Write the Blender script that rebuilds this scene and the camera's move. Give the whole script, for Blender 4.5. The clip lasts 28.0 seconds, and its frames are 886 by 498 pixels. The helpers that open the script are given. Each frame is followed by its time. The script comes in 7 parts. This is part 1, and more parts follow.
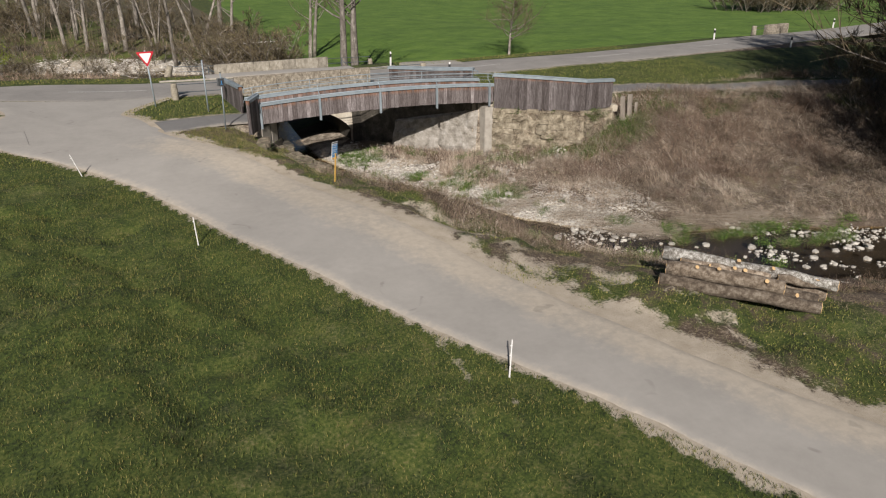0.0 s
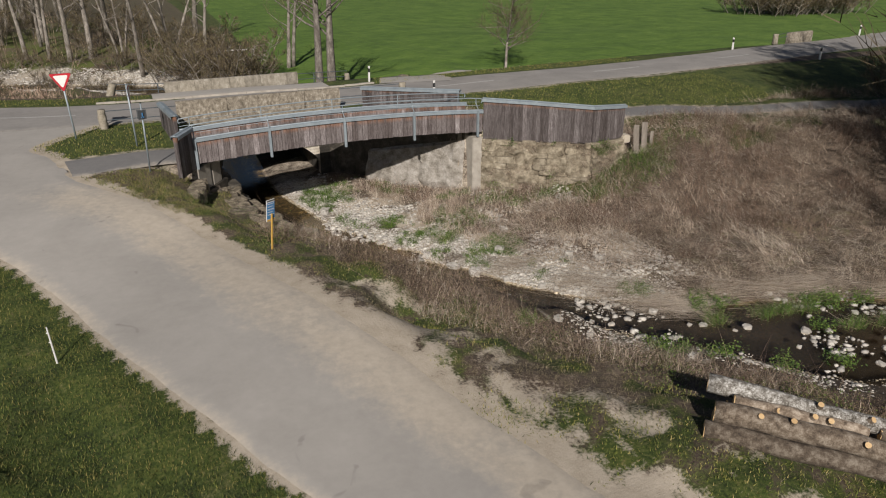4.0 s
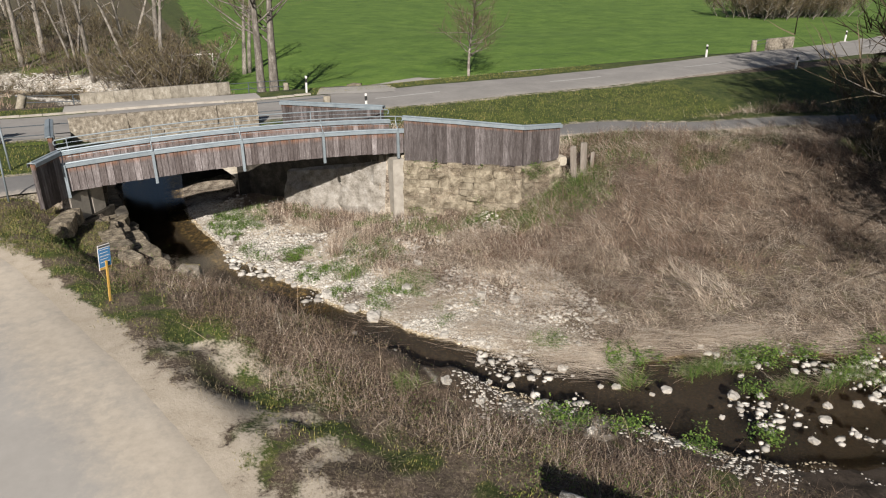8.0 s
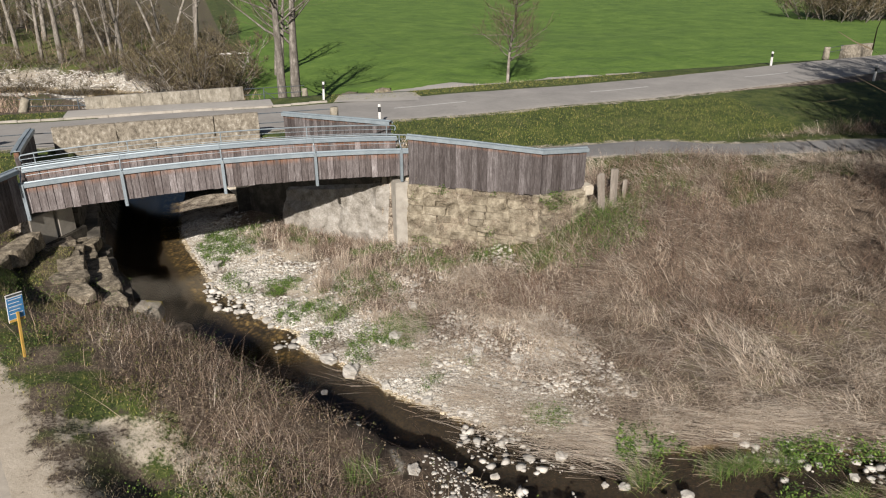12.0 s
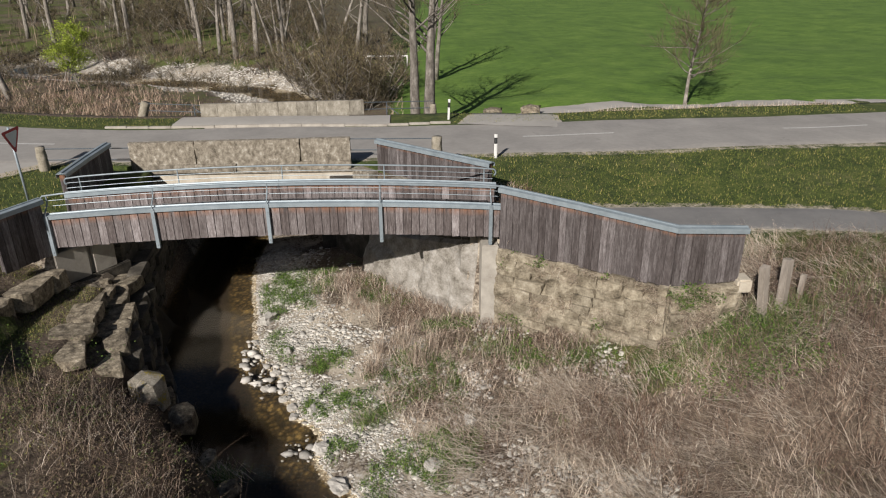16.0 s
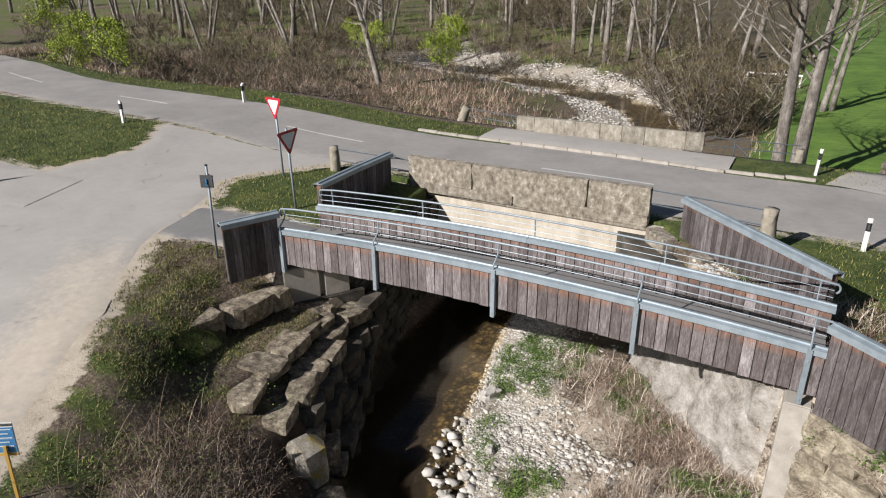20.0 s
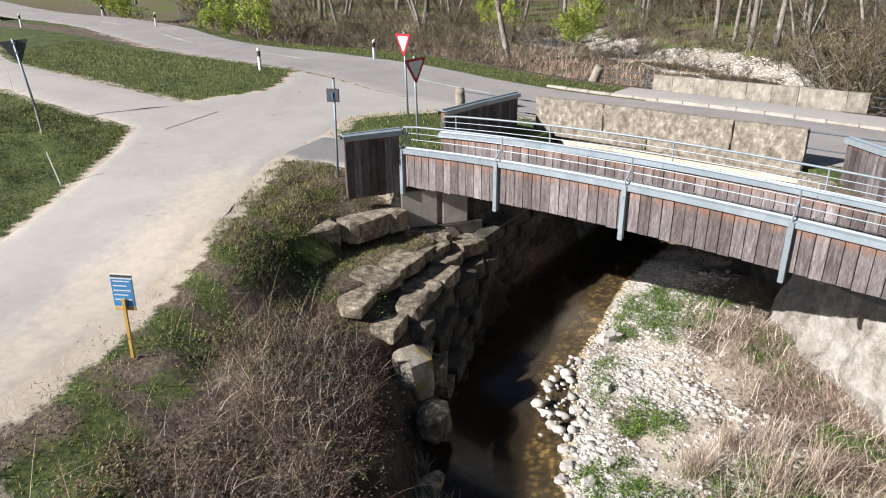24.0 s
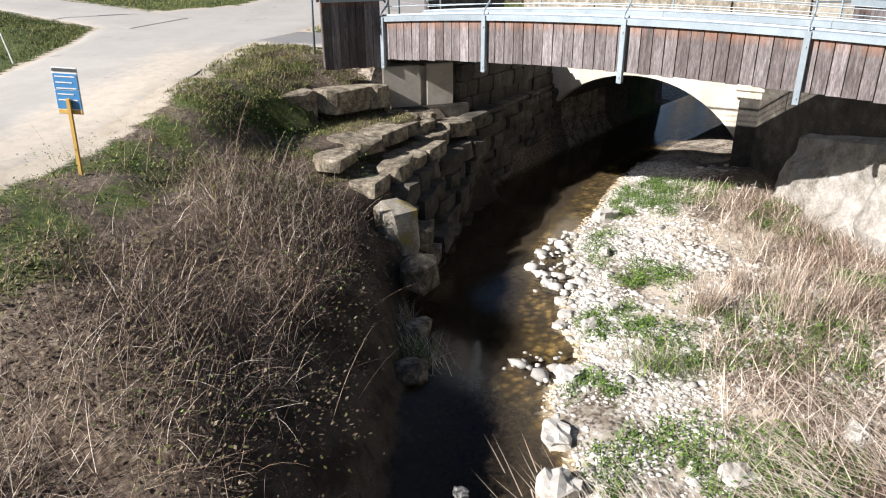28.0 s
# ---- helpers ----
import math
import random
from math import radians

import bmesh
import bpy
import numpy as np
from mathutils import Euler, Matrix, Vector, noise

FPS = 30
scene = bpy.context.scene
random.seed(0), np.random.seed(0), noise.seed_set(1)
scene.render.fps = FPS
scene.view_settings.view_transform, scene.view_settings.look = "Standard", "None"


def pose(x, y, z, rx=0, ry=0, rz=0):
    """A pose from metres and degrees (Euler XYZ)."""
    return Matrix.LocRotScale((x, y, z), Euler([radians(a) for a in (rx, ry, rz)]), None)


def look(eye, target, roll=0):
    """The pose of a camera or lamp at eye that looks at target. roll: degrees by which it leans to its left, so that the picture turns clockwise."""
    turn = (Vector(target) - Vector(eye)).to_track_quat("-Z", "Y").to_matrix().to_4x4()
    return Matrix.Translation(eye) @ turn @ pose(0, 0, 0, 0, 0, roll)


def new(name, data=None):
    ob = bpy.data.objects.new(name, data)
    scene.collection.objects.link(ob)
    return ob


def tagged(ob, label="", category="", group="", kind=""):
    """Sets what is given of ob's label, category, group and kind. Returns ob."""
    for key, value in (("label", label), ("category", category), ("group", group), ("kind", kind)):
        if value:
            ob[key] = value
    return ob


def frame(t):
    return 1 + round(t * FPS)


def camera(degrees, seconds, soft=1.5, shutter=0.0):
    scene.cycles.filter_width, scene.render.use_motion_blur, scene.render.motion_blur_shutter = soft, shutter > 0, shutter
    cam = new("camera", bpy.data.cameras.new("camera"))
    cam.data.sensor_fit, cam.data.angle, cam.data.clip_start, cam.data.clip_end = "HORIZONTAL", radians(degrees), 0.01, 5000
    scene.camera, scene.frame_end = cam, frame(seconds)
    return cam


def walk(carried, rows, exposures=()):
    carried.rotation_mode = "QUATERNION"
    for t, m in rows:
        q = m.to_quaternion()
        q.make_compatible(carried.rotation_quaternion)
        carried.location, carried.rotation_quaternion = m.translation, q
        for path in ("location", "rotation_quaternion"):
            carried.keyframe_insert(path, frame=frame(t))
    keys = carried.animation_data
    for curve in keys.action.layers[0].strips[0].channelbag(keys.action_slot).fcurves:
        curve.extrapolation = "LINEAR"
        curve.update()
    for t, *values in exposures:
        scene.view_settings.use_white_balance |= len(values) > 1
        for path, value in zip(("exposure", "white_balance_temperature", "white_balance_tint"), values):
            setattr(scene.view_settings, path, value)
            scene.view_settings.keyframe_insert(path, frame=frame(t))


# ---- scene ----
cam = camera(65.2, 28.0, 1.15)
PATH = [
    (0, (-5.809, -34.204, 7.397), (-5.048, -32.53, 6.613), -0.3),
    (0.5, (-5.328, -33.276, 7.393), (-4.568, -31.6, 6.61), -0.3),
    (1, (-4.885, -32.388, 7.43), (-4.126, -30.713, 6.645), -0.4),
    (1.5, (-4.485, -31.527, 7.43), (-3.726, -29.852, 6.645), -0.3),
    (2, (-4.106, -30.696, 7.426), (-3.347, -29.02, 6.642), -0.4),
    (2.5, (-3.708, -29.96, 7.429), (-2.949, -28.284, 6.645), -0.4),
    (4.5, (-1.443, -28.228, 7.503), (-0.687, -26.552, 6.717), -0.2),
    (5, (-0.8, -27.929, 7.51), (-0.044, -26.252, 6.725), -0.2),
    (5.5, (-0.202, -27.716, 7.521), (0.552, -26.039, 6.736), -0.2),
    (6, (0.393, -27.516, 7.557), (1.147, -25.839, 6.771), -0.1),
    (6.5, (0.98, -27.381, 7.58), (1.732, -25.703, 6.793), -0.1),
    (7, (1.546, -27.261, 7.613), (2.298, -25.583, 6.825), -0.1),
    (7.5, (2.098, -27.158, 7.619), (2.848, -25.479, 6.831), -0.1),
    (8, (2.627, -27.058, 7.608), (3.376, -25.378, 6.821), -0.1),
    (8.5, (3.113, -26.952, 7.608), (3.861, -25.272, 6.822), -0.1),
    (9, (3.556, -26.827, 7.624), (4.303, -25.148, 6.836), -0.1),
    (9.5, (3.959, -26.587, 7.624), (4.705, -24.907, 6.836), -0.1),
    (10, (4.34, -26.27, 7.633), (5.087, -24.591, 6.844), 0.0),
    (10.5, (4.711, -25.893, 7.619), (5.435, -24.204, 6.83), 0.0),
    (11, (5.079, -25.476, 7.618), (5.762, -23.771, 6.827), -0.1),
    (11.5, (5.429, -24.939, 7.637), (6.073, -23.219, 6.844), -0.0),
    (12, (5.831, -24.355, 7.656), (6.431, -22.621, 6.86), 0.0),
    (12.5, (6.281, -23.741, 7.65), (6.84, -21.993, 6.854), -0.0),
    (14.5, (8.456, -21.105, 7.633), (8.809, -19.306, 6.833), -0.1),
    (15, (9.02, -20.396, 7.634), (9.298, -18.584, 6.835), -0.1),
    (15.5, (9.629, -19.619, 7.63), (9.816, -17.796, 6.83), -0.2),
    (16, (10.188, -18.848, 7.64), (10.284, -17.018, 6.839), -0.3),
    (16.5, (10.644, -18.036, 7.665), (10.639, -16.204, 6.863), -0.3),
    (17, (11.057, -17.164, 7.686), (10.911, -15.34, 6.88), -0.2),
    (17.5, (11.412, -16.322, 7.687), (11.127, -14.514, 6.88), -0.3),
    (18, (11.623, -15.478, 7.697), (11.213, -13.696, 6.888), -0.3),
    (18.5, (11.782, -14.645, 7.686), (11.244, -12.897, 6.878), -0.3),
    (19, (11.852, -13.798, 7.658), (11.193, -12.091, 6.851), -0.3),
    (19.5, (11.864, -13.099, 7.648), (11.094, -11.438, 6.842), -0.3),
    (20, (11.853, -12.91, 7.587), (10.978, -11.3, 6.785), -0.4),
    (20.5, (11.82, -12.893, 7.49), (10.864, -11.329, 6.69), -0.4),
    (21, (11.79, -12.886, 7.28), (10.772, -11.359, 6.485), -0.5),
    (21.5, (11.791, -12.894, 7.037), (10.735, -11.394, 6.24), -0.5),
    (23.5, (11.765, -12.99, 5.756), (10.61, -11.557, 4.974), -0.6),
    (24, (11.759, -12.995, 5.396), (10.605, -11.564, 4.609), -0.6),
    (24.5, (11.764, -13.008, 4.981), (10.609, -11.574, 4.199), -0.5),
    (25, (11.772, -13.021, 4.607), (10.614, -11.588, 3.829), -0.6),
    (25.5, (11.766, -13.045, 4.229), (10.622, -11.601, 3.45), -0.5),
    (26, (11.767, -13.07, 3.849), (10.626, -11.621, 3.074), -0.5),
    (26.5, (11.752, -13.089, 3.338), (10.635, -11.623, 2.56), -0.5),
    (27, (11.72, -13.118, 2.869), (10.609, -11.648, 2.093), -0.6),
    (27.5, (11.744, -13.131, 2.533), (10.627, -11.664, 1.757), -0.7),
    (28, (11.756, -13.153, 2.111), (10.64, -11.689, 1.33), -0.4),
]
walk(cam, [(t, look(eye, target, roll)) for t, eye, target, roll in PATH],
     [(0, 0.0, 6500, 14), (2.5, -0.14, 6500, 14), (4.5, -0.24, 6500, 14), (6, -0.08, 6500, 14), (8, 0.25, 6500, 13), (11, 0.26, 6500, 13),
      (14, 0.18, 6450, 13), (17, 0.0, 6350, 13), (20, 0.33, 6150, 14), (25, 0.83, 6100, 15), (28, 0.98, 6100, 14)])

# ---------- daylight ----------
SUN_FROM = Vector((-0.447, -0.894, 0.0)).normalized()
SUN_HEIGHT = radians(31.6)
to_sun = Vector((SUN_FROM.x * math.cos(SUN_HEIGHT), SUN_FROM.y * math.cos(SUN_HEIGHT), math.sin(SUN_HEIGHT)))
sun = new("sun", bpy.data.lights.new("sun", "SUN"))
sun.data.energy, sun.data.angle, sun.data.color = 5.0, radians(0.53), (1.0, 0.94, 0.85)
sun.rotation_euler = (-to_sun).to_track_quat("-Z", "Y").to_euler()
world = bpy.data.worlds.new("sky")
scene.world = world
world.use_nodes = True
sky = world.node_tree.nodes.new("ShaderNodeTexSky")
sky.sky_type, sky.sun_disc = "NISHITA", False
sky.sun_elevation, sky.sun_rotation = SUN_HEIGHT, math.atan2(SUN_FROM.x, SUN_FROM.y)
sky.air_density, sky.dust_density = 1.0, 1.2
world.node_tree.links.new(sky.outputs[0], world.node_tree.nodes["Background"].inputs[0])
world.node_tree.nodes["Background"].inputs[1].default_value = 0.032

# ---------- materials ----------
def nodes_of(name, rough=0.8, metal=0.0):
    m = bpy.data.materials.new(name)
    m.use_nodes = True
    nt = m.node_tree
    b = nt.nodes["Principled BSDF"]
    b.inputs["Roughness"].default_value, b.inputs["Metallic"].default_value = rough, metal
    return m, nt, b


def coords(nt, scale=(1, 1, 1), local=False):
    """Place in the world (or on the thing), stretched by scale."""
    src = nt.nodes.new("ShaderNodeTexCoord").outputs["Object"] if local else nt.nodes.new("ShaderNodeNewGeometry").outputs["Position"]
    mp = nt.nodes.new("ShaderNodeMapping")
    mp.inputs["Scale"].default_value = scale
    nt.links.new(src, mp.inputs["Vector"])
    return mp.outputs[0]


def noise_tex(nt, vec, scale, detail=4.0, rough=0.6, distort=0.0):
    n = nt.nodes.new("ShaderNodeTexNoise")
    n.inputs["Scale"].default_value, n.inputs["Detail"].default_value = scale, detail
    n.inputs["Roughness"].default_value, n.inputs["Distortion"].default_value = rough, distort
    nt.links.new(vec, n.inputs["Vector"])
    return n.outputs["Fac"]


def ramp(nt, fac, stops):
    r = nt.nodes.new("ShaderNodeValToRGB")
    els = r.color_ramp.elements
    while len(els) < len(stops):
        els.new(0.5)
    for e, (p, c) in zip(els, stops):
        e.position, e.color = p, (*c, 1) if len(c) == 3 else c
    nt.links.new(fac, r.inputs[0])
    return r.outputs[0]


def grey(nt, fac, lo, hi, a=0.0, b=1.0):
    m = nt.nodes.new("ShaderNodeMapRange")
    for i, v in zip((1, 2, 3, 4), (lo, hi, a, b)):
        m.inputs[i].default_value = v
    nt.links.new(fac, m.inputs[0])
    return m.outputs[0]


def mix(nt, fac, a, b, mode="MIX"):
    m = nt.nodes.new("ShaderNodeMix")
    m.data_type, m.blend_type = "RGBA", mode
    for sock, v in ((m.inputs[0], fac), (m.inputs[6], a), (m.inputs[7], b)):
        if isinstance(v, (int, float)):
            sock.default_value = v
        elif isinstance(v, tuple):
            sock.default_value = (*v, 1)
        else:
            nt.links.new(v, sock)
    return m.outputs[2]


def calc(nt, op, a, b=0.0):
    m = nt.nodes.new("ShaderNodeMath")
    m.operation = op
    for sock, v in zip(m.inputs, (a, b)):
        if isinstance(v, (int, float)):
            sock.default_value = v
        else:
            nt.links.new(v, sock)
    return m.outputs[0]


def bump(nt, b, height, strength=0.4, dist=0.02):
    n = nt.nodes.new("ShaderNodeBump")
    n.inputs["Strength"].default_value, n.inputs["Distance"].default_value = strength, dist
    nt.links.new(height, n.inputs["Height"])
    nt.links.new(n.outputs[0], b.inputs["Normal"])


def attr(nt, name):
    a = nt.nodes.new("ShaderNodeAttribute")
    a.attribute_name = name
    return a.outputs["Fac"]


def rand(nt):
    return nt.nodes.new("ShaderNodeObjectInfo").outputs["Random"]


def island(nt):
    return nt.nodes.new("ShaderNodeNewGeometry").outputs["Random Per Island"]


def simple(name, stops, scale=6.0, rough=0.8, metal=0.0, stretch=(1, 1, 1), bumps=0.3, dist=0.01, fine=60.0, vary=None, amount=0.35, local=False):
    """A surface with stains at one scale, grain at another, and a change from piece to piece."""
    m, nt, b = nodes_of(name, rough, metal)
    v = coords(nt, stretch, local)
    big, small = noise_tex(nt, v, scale, 5, 0.65), noise_tex(nt, v, fine, 3, 0.6)
    f = calc(nt, "ADD", calc(nt, "MULTIPLY", big, 0.7), calc(nt, "MULTIPLY", small, 0.3))
    col = ramp(nt, f, stops)
    if vary:
        r = rand(nt) if vary == "object" else island(nt)
        col = mix(nt, 1.0, col, ramp(nt, r, [(0, (1 - amount,) * 3), (1, (1 + amount,) * 3)]), "MULTIPLY")
    nt.links.new(col, b.inputs["Base Color"])
    bump(nt, b, f, bumps, dist)
    return m


def weathered_wood(name="weathered_boards", tone=1.0, rust=0.66):
    """Silver-grey boards, still rust-brown and tarred in streaks; each board its own tone."""
    m, nt, b = nodes_of(name, 0.82)
    v = coords(nt, (1, 1, 0.12))
    streak, fine = noise_tex(nt, v, 16, 5, 0.7), noise_tex(nt, v, 90, 3, 0.6)
    f = calc(nt, "ADD", calc(nt, "MULTIPLY", streak, 0.6), calc(nt, "MULTIPLY", fine, 0.4))
    col = ramp(nt, f, [(p_, tuple(c * tone for c in q_)) for p_, q_ in ((0.3, (0.036, 0.029, 0.028)), (0.48, (0.135, 0.116, 0.112)), (0.7, (0.34, 0.315, 0.31)))])
    col = mix(nt, 1.0, col, ramp(nt, rand(nt), [(0.0, (0.62, 0.58, 0.57)), (0.3, (0.88, 0.86, 0.86)), (0.75, (1.1, 1.1, 1.11)), (1.0, (1.75, 1.78, 1.82))]), "MULTIPLY")
    up = nt.nodes.new("ShaderNodeTexCoord").outputs["Generated"]
    sep = nt.nodes.new("ShaderNodeSeparateXYZ")
    nt.links.new(up, sep.inputs[0])
    top = calc(nt, "MULTIPLY", grey(nt, sep.outputs[2], rust, rust + 0.22 if rust < 0.8 else 0.97), grey(nt, noise_tex(nt, coords(nt, (1, 1, 0.3)), 5, 3), 0.3, 0.55))
    col = mix(nt, calc(nt, "MULTIPLY", top, 0.55), col, (0.36, 0.15, 0.06))
    nt.links.new(col, b.inputs["Base Color"])
    bump(nt, b, f, 0.5, 0.006)
    return m


def ground_mat():
    """One ground cover: meadow, dead grass, bare limestone dust, pebbles and stream bed, blended by what grows where."""
    m, nt, b = nodes_of("ground_cover", 0.95)
    v = coords(nt)
    n1, n2, n3, n4 = noise_tex(nt, v, 0.35, 4), noise_tex(nt, v, 2.2, 5), noise_tex(nt, v, 14, 4), noise_tex(nt, v, 55, 3)
    soil = ramp(nt, n3, [(0.3, (0.032, 0.02, 0.013)), (0.7, (0.13, 0.088, 0.056))])
    lawn = ramp(nt, calc(nt, "ADD", calc(nt, "MULTIPLY", noise_tex(nt, v, 1.1, 6, 0.7, 0.5), 0.5), calc(nt, "MULTIPLY", n3, 0.5)), [(0.38, (0.014, 0.024, 0.004)), (0.48, (0.042, 0.066, 0.009)), (0.57, (0.085, 0.105, 0.02)), (0.68, (0.18, 0.155, 0.055))])
    field = ramp(nt, calc(nt, "ADD", calc(nt, "MULTIPLY", n1, 0.3), calc(nt, "ADD", calc(nt, "MULTIPLY", noise_tex(nt, coords(nt, (0.35, 1.4, 1)), 3.0, 6, 0.75), 0.4), calc(nt, "MULTIPLY", n3, 0.3))), [(0.38, (0.038, 0.084, 0.01)), (0.5, (0.09, 0.17, 0.02)), (0.62, (0.16, 0.25, 0.042))])
    straw = ramp(nt, calc(nt, "ADD", calc(nt, "MULTIPLY", n2, 0.25), calc(nt, "ADD", calc(nt, "MULTIPLY", n3, 0.45), calc(nt, "MULTIPLY", n4, 0.3))), [(0.36, (0.022, 0.015, 0.011)), (0.5, (0.11, 0.083, 0.06)), (0.66, (0.32, 0.26, 0.195))])
    dust = ramp(nt, calc(nt, "ADD", calc(nt, "MULTIPLY", n2, 0.55), calc(nt, "MULTIPLY", n4, 0.45)), [(0.3, (0.33, 0.28, 0.212)), (0.7, (0.55, 0.49, 0.4))])
    vo = nt.nodes.new("ShaderNodeTexVoronoi")
    vo.inputs["Scale"].default_value = 9.0
    nt.links.new(v, vo.inputs["Vector"])
    peb = ramp(nt, vo.outputs["Color"], [(0.1, (0.34, 0.31, 0.26)), (0.9, (0.6, 0.575, 0.52))])
    peb = mix(nt, grey(nt, vo.outputs["Distance"], 0.3, 0.7), peb, (0.3, 0.26, 0.2))
    # near-black bed colour that also paints in shade and dark reflections
    mud_shade = ramp(nt, n3, [(0.35, (0.006, 0.005, 0.004)), (0.7, (0.035, 0.024, 0.012))])
    litter = mix(nt, grey(nt, calc(nt, "ADD", calc(nt, "MULTIPLY", noise_tex(nt, v, 0.16, 5, 0.7), 0.7), calc(nt, "MULTIPLY", n2, 0.3)), 0.45, 0.53), ramp(nt, n3, [(0.3, (0.05, 0.036, 0.024)), (0.55, (0.15, 0.115, 0.078)), (0.75, (0.3, 0.245, 0.175))]), ramp(nt, n3, [(0.3, (0.04, 0.058, 0.01)), (0.7, (0.15, 0.18, 0.035))]))
    cob = nt.nodes.new("ShaderNodeTexVoronoi")
    cob.inputs["Scale"].default_value = 7.0
    nt.links.new(v, cob.inputs["Vector"])
    bed = ramp(nt, calc(nt, "ADD", calc(nt, "MULTIPLY", n2, 0.7), calc(nt, "MULTIPLY", n3, 0.3)), [(0.38, (0.022, 0.016, 0.006)), (0.52, (0.085, 0.06, 0.021)), (0.7, (0.24, 0.178, 0.072))])
    bed = mix(nt, 1.0, bed, ramp(nt, cob.outputs["Distance"], [(0.2, (1.25, 1.22, 1.15)), (0.6, (0.3, 0.3, 0.3))]), "MULTIPLY")
    wob = calc(nt, "MULTIPLY", calc(nt, "SUBTRACT", calc(nt, "ADD", n2, n3), 1.0), 0.9)

    def cover(name, lo=0.35, hi=0.65):
        return grey(nt, calc(nt, "ADD", attr(nt, name), wob), lo, hi)

    col = mix(nt, grey(nt, n2, 0.42, 0.62), straw, soil)
    col = mix(nt, cover("straw"), col, straw)
    col = mix(nt, cover("lawn"), col, mix(nt, grey(nt, calc(nt, "ADD", n1, wob), 0.55, 0.9, 0, 0.5), lawn, mix(nt, 0.5, lawn, straw)))
    col = mix(nt, cover("wood"), col, litter)
    col = mix(nt, cover("field"), col, field)
    col = mix(nt, cover("pebble"), col, peb)
    col = mix(nt, cover("dust"), col, dust)
    col = mix(nt, cover("bed"), col, bed)
    col = mix(nt, cover("mud_shade"), col, mud_shade)
    nt.links.new(col, b.inputs["Base Color"])
    bump(nt, b, calc(nt, "ADD", n3, calc(nt, "MULTIPLY", n4, 0.5)), 0.4, 0.035)
    return m


def asphalt(name, lo, hi, dusty=0.0):
    m, nt, b = nodes_of(name, 0.9)
    v = coords(nt)
    n1, n2, n3 = noise_tex(nt, v, 0.5, 4, 0.6, 0.4), noise_tex(nt, v, 4, 5, 0.7), noise_tex(nt, v, 120, 2)
    f = calc(nt, "ADD", calc(nt, "MULTIPLY", n1, 0.55), calc(nt, "ADD", calc(nt, "MULTIPLY", n2, 0.3), calc(nt, "MULTIPLY", n3, 0.15)))
    col = ramp(nt, f, [(0.3, lo), (0.7, hi)])
    if dusty:
        e = grey(nt, calc(nt, "ADD", attr(nt, "edge"), calc(nt, "MULTIPLY", calc(nt, "SUBTRACT", calc(nt, "ADD", n1, n2), 1.0), 0.9)), 0.45, 0.95, 0, dusty)
        col = mix(nt, e, col, ramp(nt, n2, [(0.25, (0.42, 0.37, 0.298)), (0.75, (0.56, 0.505, 0.42))]))
    spot = grey(nt, noise_tex(nt, v, 1.3, 2, 0.5, 1.0), 0.7, 0.76, 0, 0.28)
    col = mix(nt, spot, col, (0.12, 0.11, 0.1))
    nt.links.new(col, b.inputs["Base Color"])
    bump(nt, b, calc(nt, "ADD", n2, n3), 0.35, 0.008)
    return m


M_GROUND = ground_mat()
M_ROAD = asphalt("road_asphalt", (0.235, 0.226, 0.212), (0.37, 0.354, 0.33), 0.25)
M_TRACK = asphalt("dusty_track_asphalt", (0.33, 0.315, 0.288), (0.45, 0.43, 0.396), 0.95)
M_PATH = asphalt("path_asphalt", (0.15, 0.15, 0.15), (0.24, 0.235, 0.225), 0.6)
M_WOOD = weathered_wood()
M_SCREEN = weathered_wood("dark_weathered_boards", 0.62, 0.86)
M_ZINC = simple("galvanised_steel", [(0.3, (0.22, 0.27, 0.3)), (0.7, (0.38, 0.44, 0.475))], 3, 0.5, 0.25, bumps=0.05, vary="object", amount=0.12)
M_WALL = simple("lichened_stone", [(0.33, (0.075, 0.065, 0.05)), (0.45, (0.205, 0.178, 0.137)), (0.56, (0.33, 0.295, 0.235)), (0.66, (0.58, 0.55, 0.48))], 6.5, 0.92, bumps=0.8, dist=0.04, fine=45, stretch=(1, 1, 0.75), vary="object", amount=0.12)
M_ASHLAR = simple("pale_ashlar", [(0.32, (0.12, 0.107, 0.083)), (0.45, (0.24, 0.218, 0.175)), (0.57, (0.34, 0.315, 0.262)), (0.7, (0.52, 0.49, 0.43))], 4.5, 0.92, bumps=0.5, dist=0.03, fine=30, stretch=(1, 1, 0.6), vary="object", amount=0.12)
M_PLASTER = simple("lime_render", [(0.3, (0.36, 0.312, 0.24)), (0.5, (0.54, 0.49, 0.4)), (0.7, (0.7, 0.655, 0.565))], 1.6, 0.9, bumps=0.2, stretch=(1, 1, 0.4), fine=40)
M_WHITEWASH = simple("whitewashed_concrete", [(0.34, (0.11, 0.098, 0.077)), (0.44, (0.24, 0.222, 0.19)), (0.56, (0.35, 0.33, 0.295)), (0.7, (0.52, 0.505, 0.47))], 2.4, 0.9, bumps=0.6, dist=0.03, fine=18)
M_CONCRETE = simple("concrete", [(0.28, (0.26, 0.235, 0.2)), (0.7, (0.52, 0.49, 0.43))], 2.2, 0.9, bumps=0.3, fine=50)
M_ROCK = simple("limestone", [(0.34, (0.03, 0.025, 0.018)), (0.44, (0.12, 0.1, 0.072)), (0.54, (0.25, 0.214, 0.155)), (0.68, (0.52, 0.46, 0.36))], 4.6, 0.92, bumps=0.8, dist=0.04, fine=24, vary="object", amount=0.25)
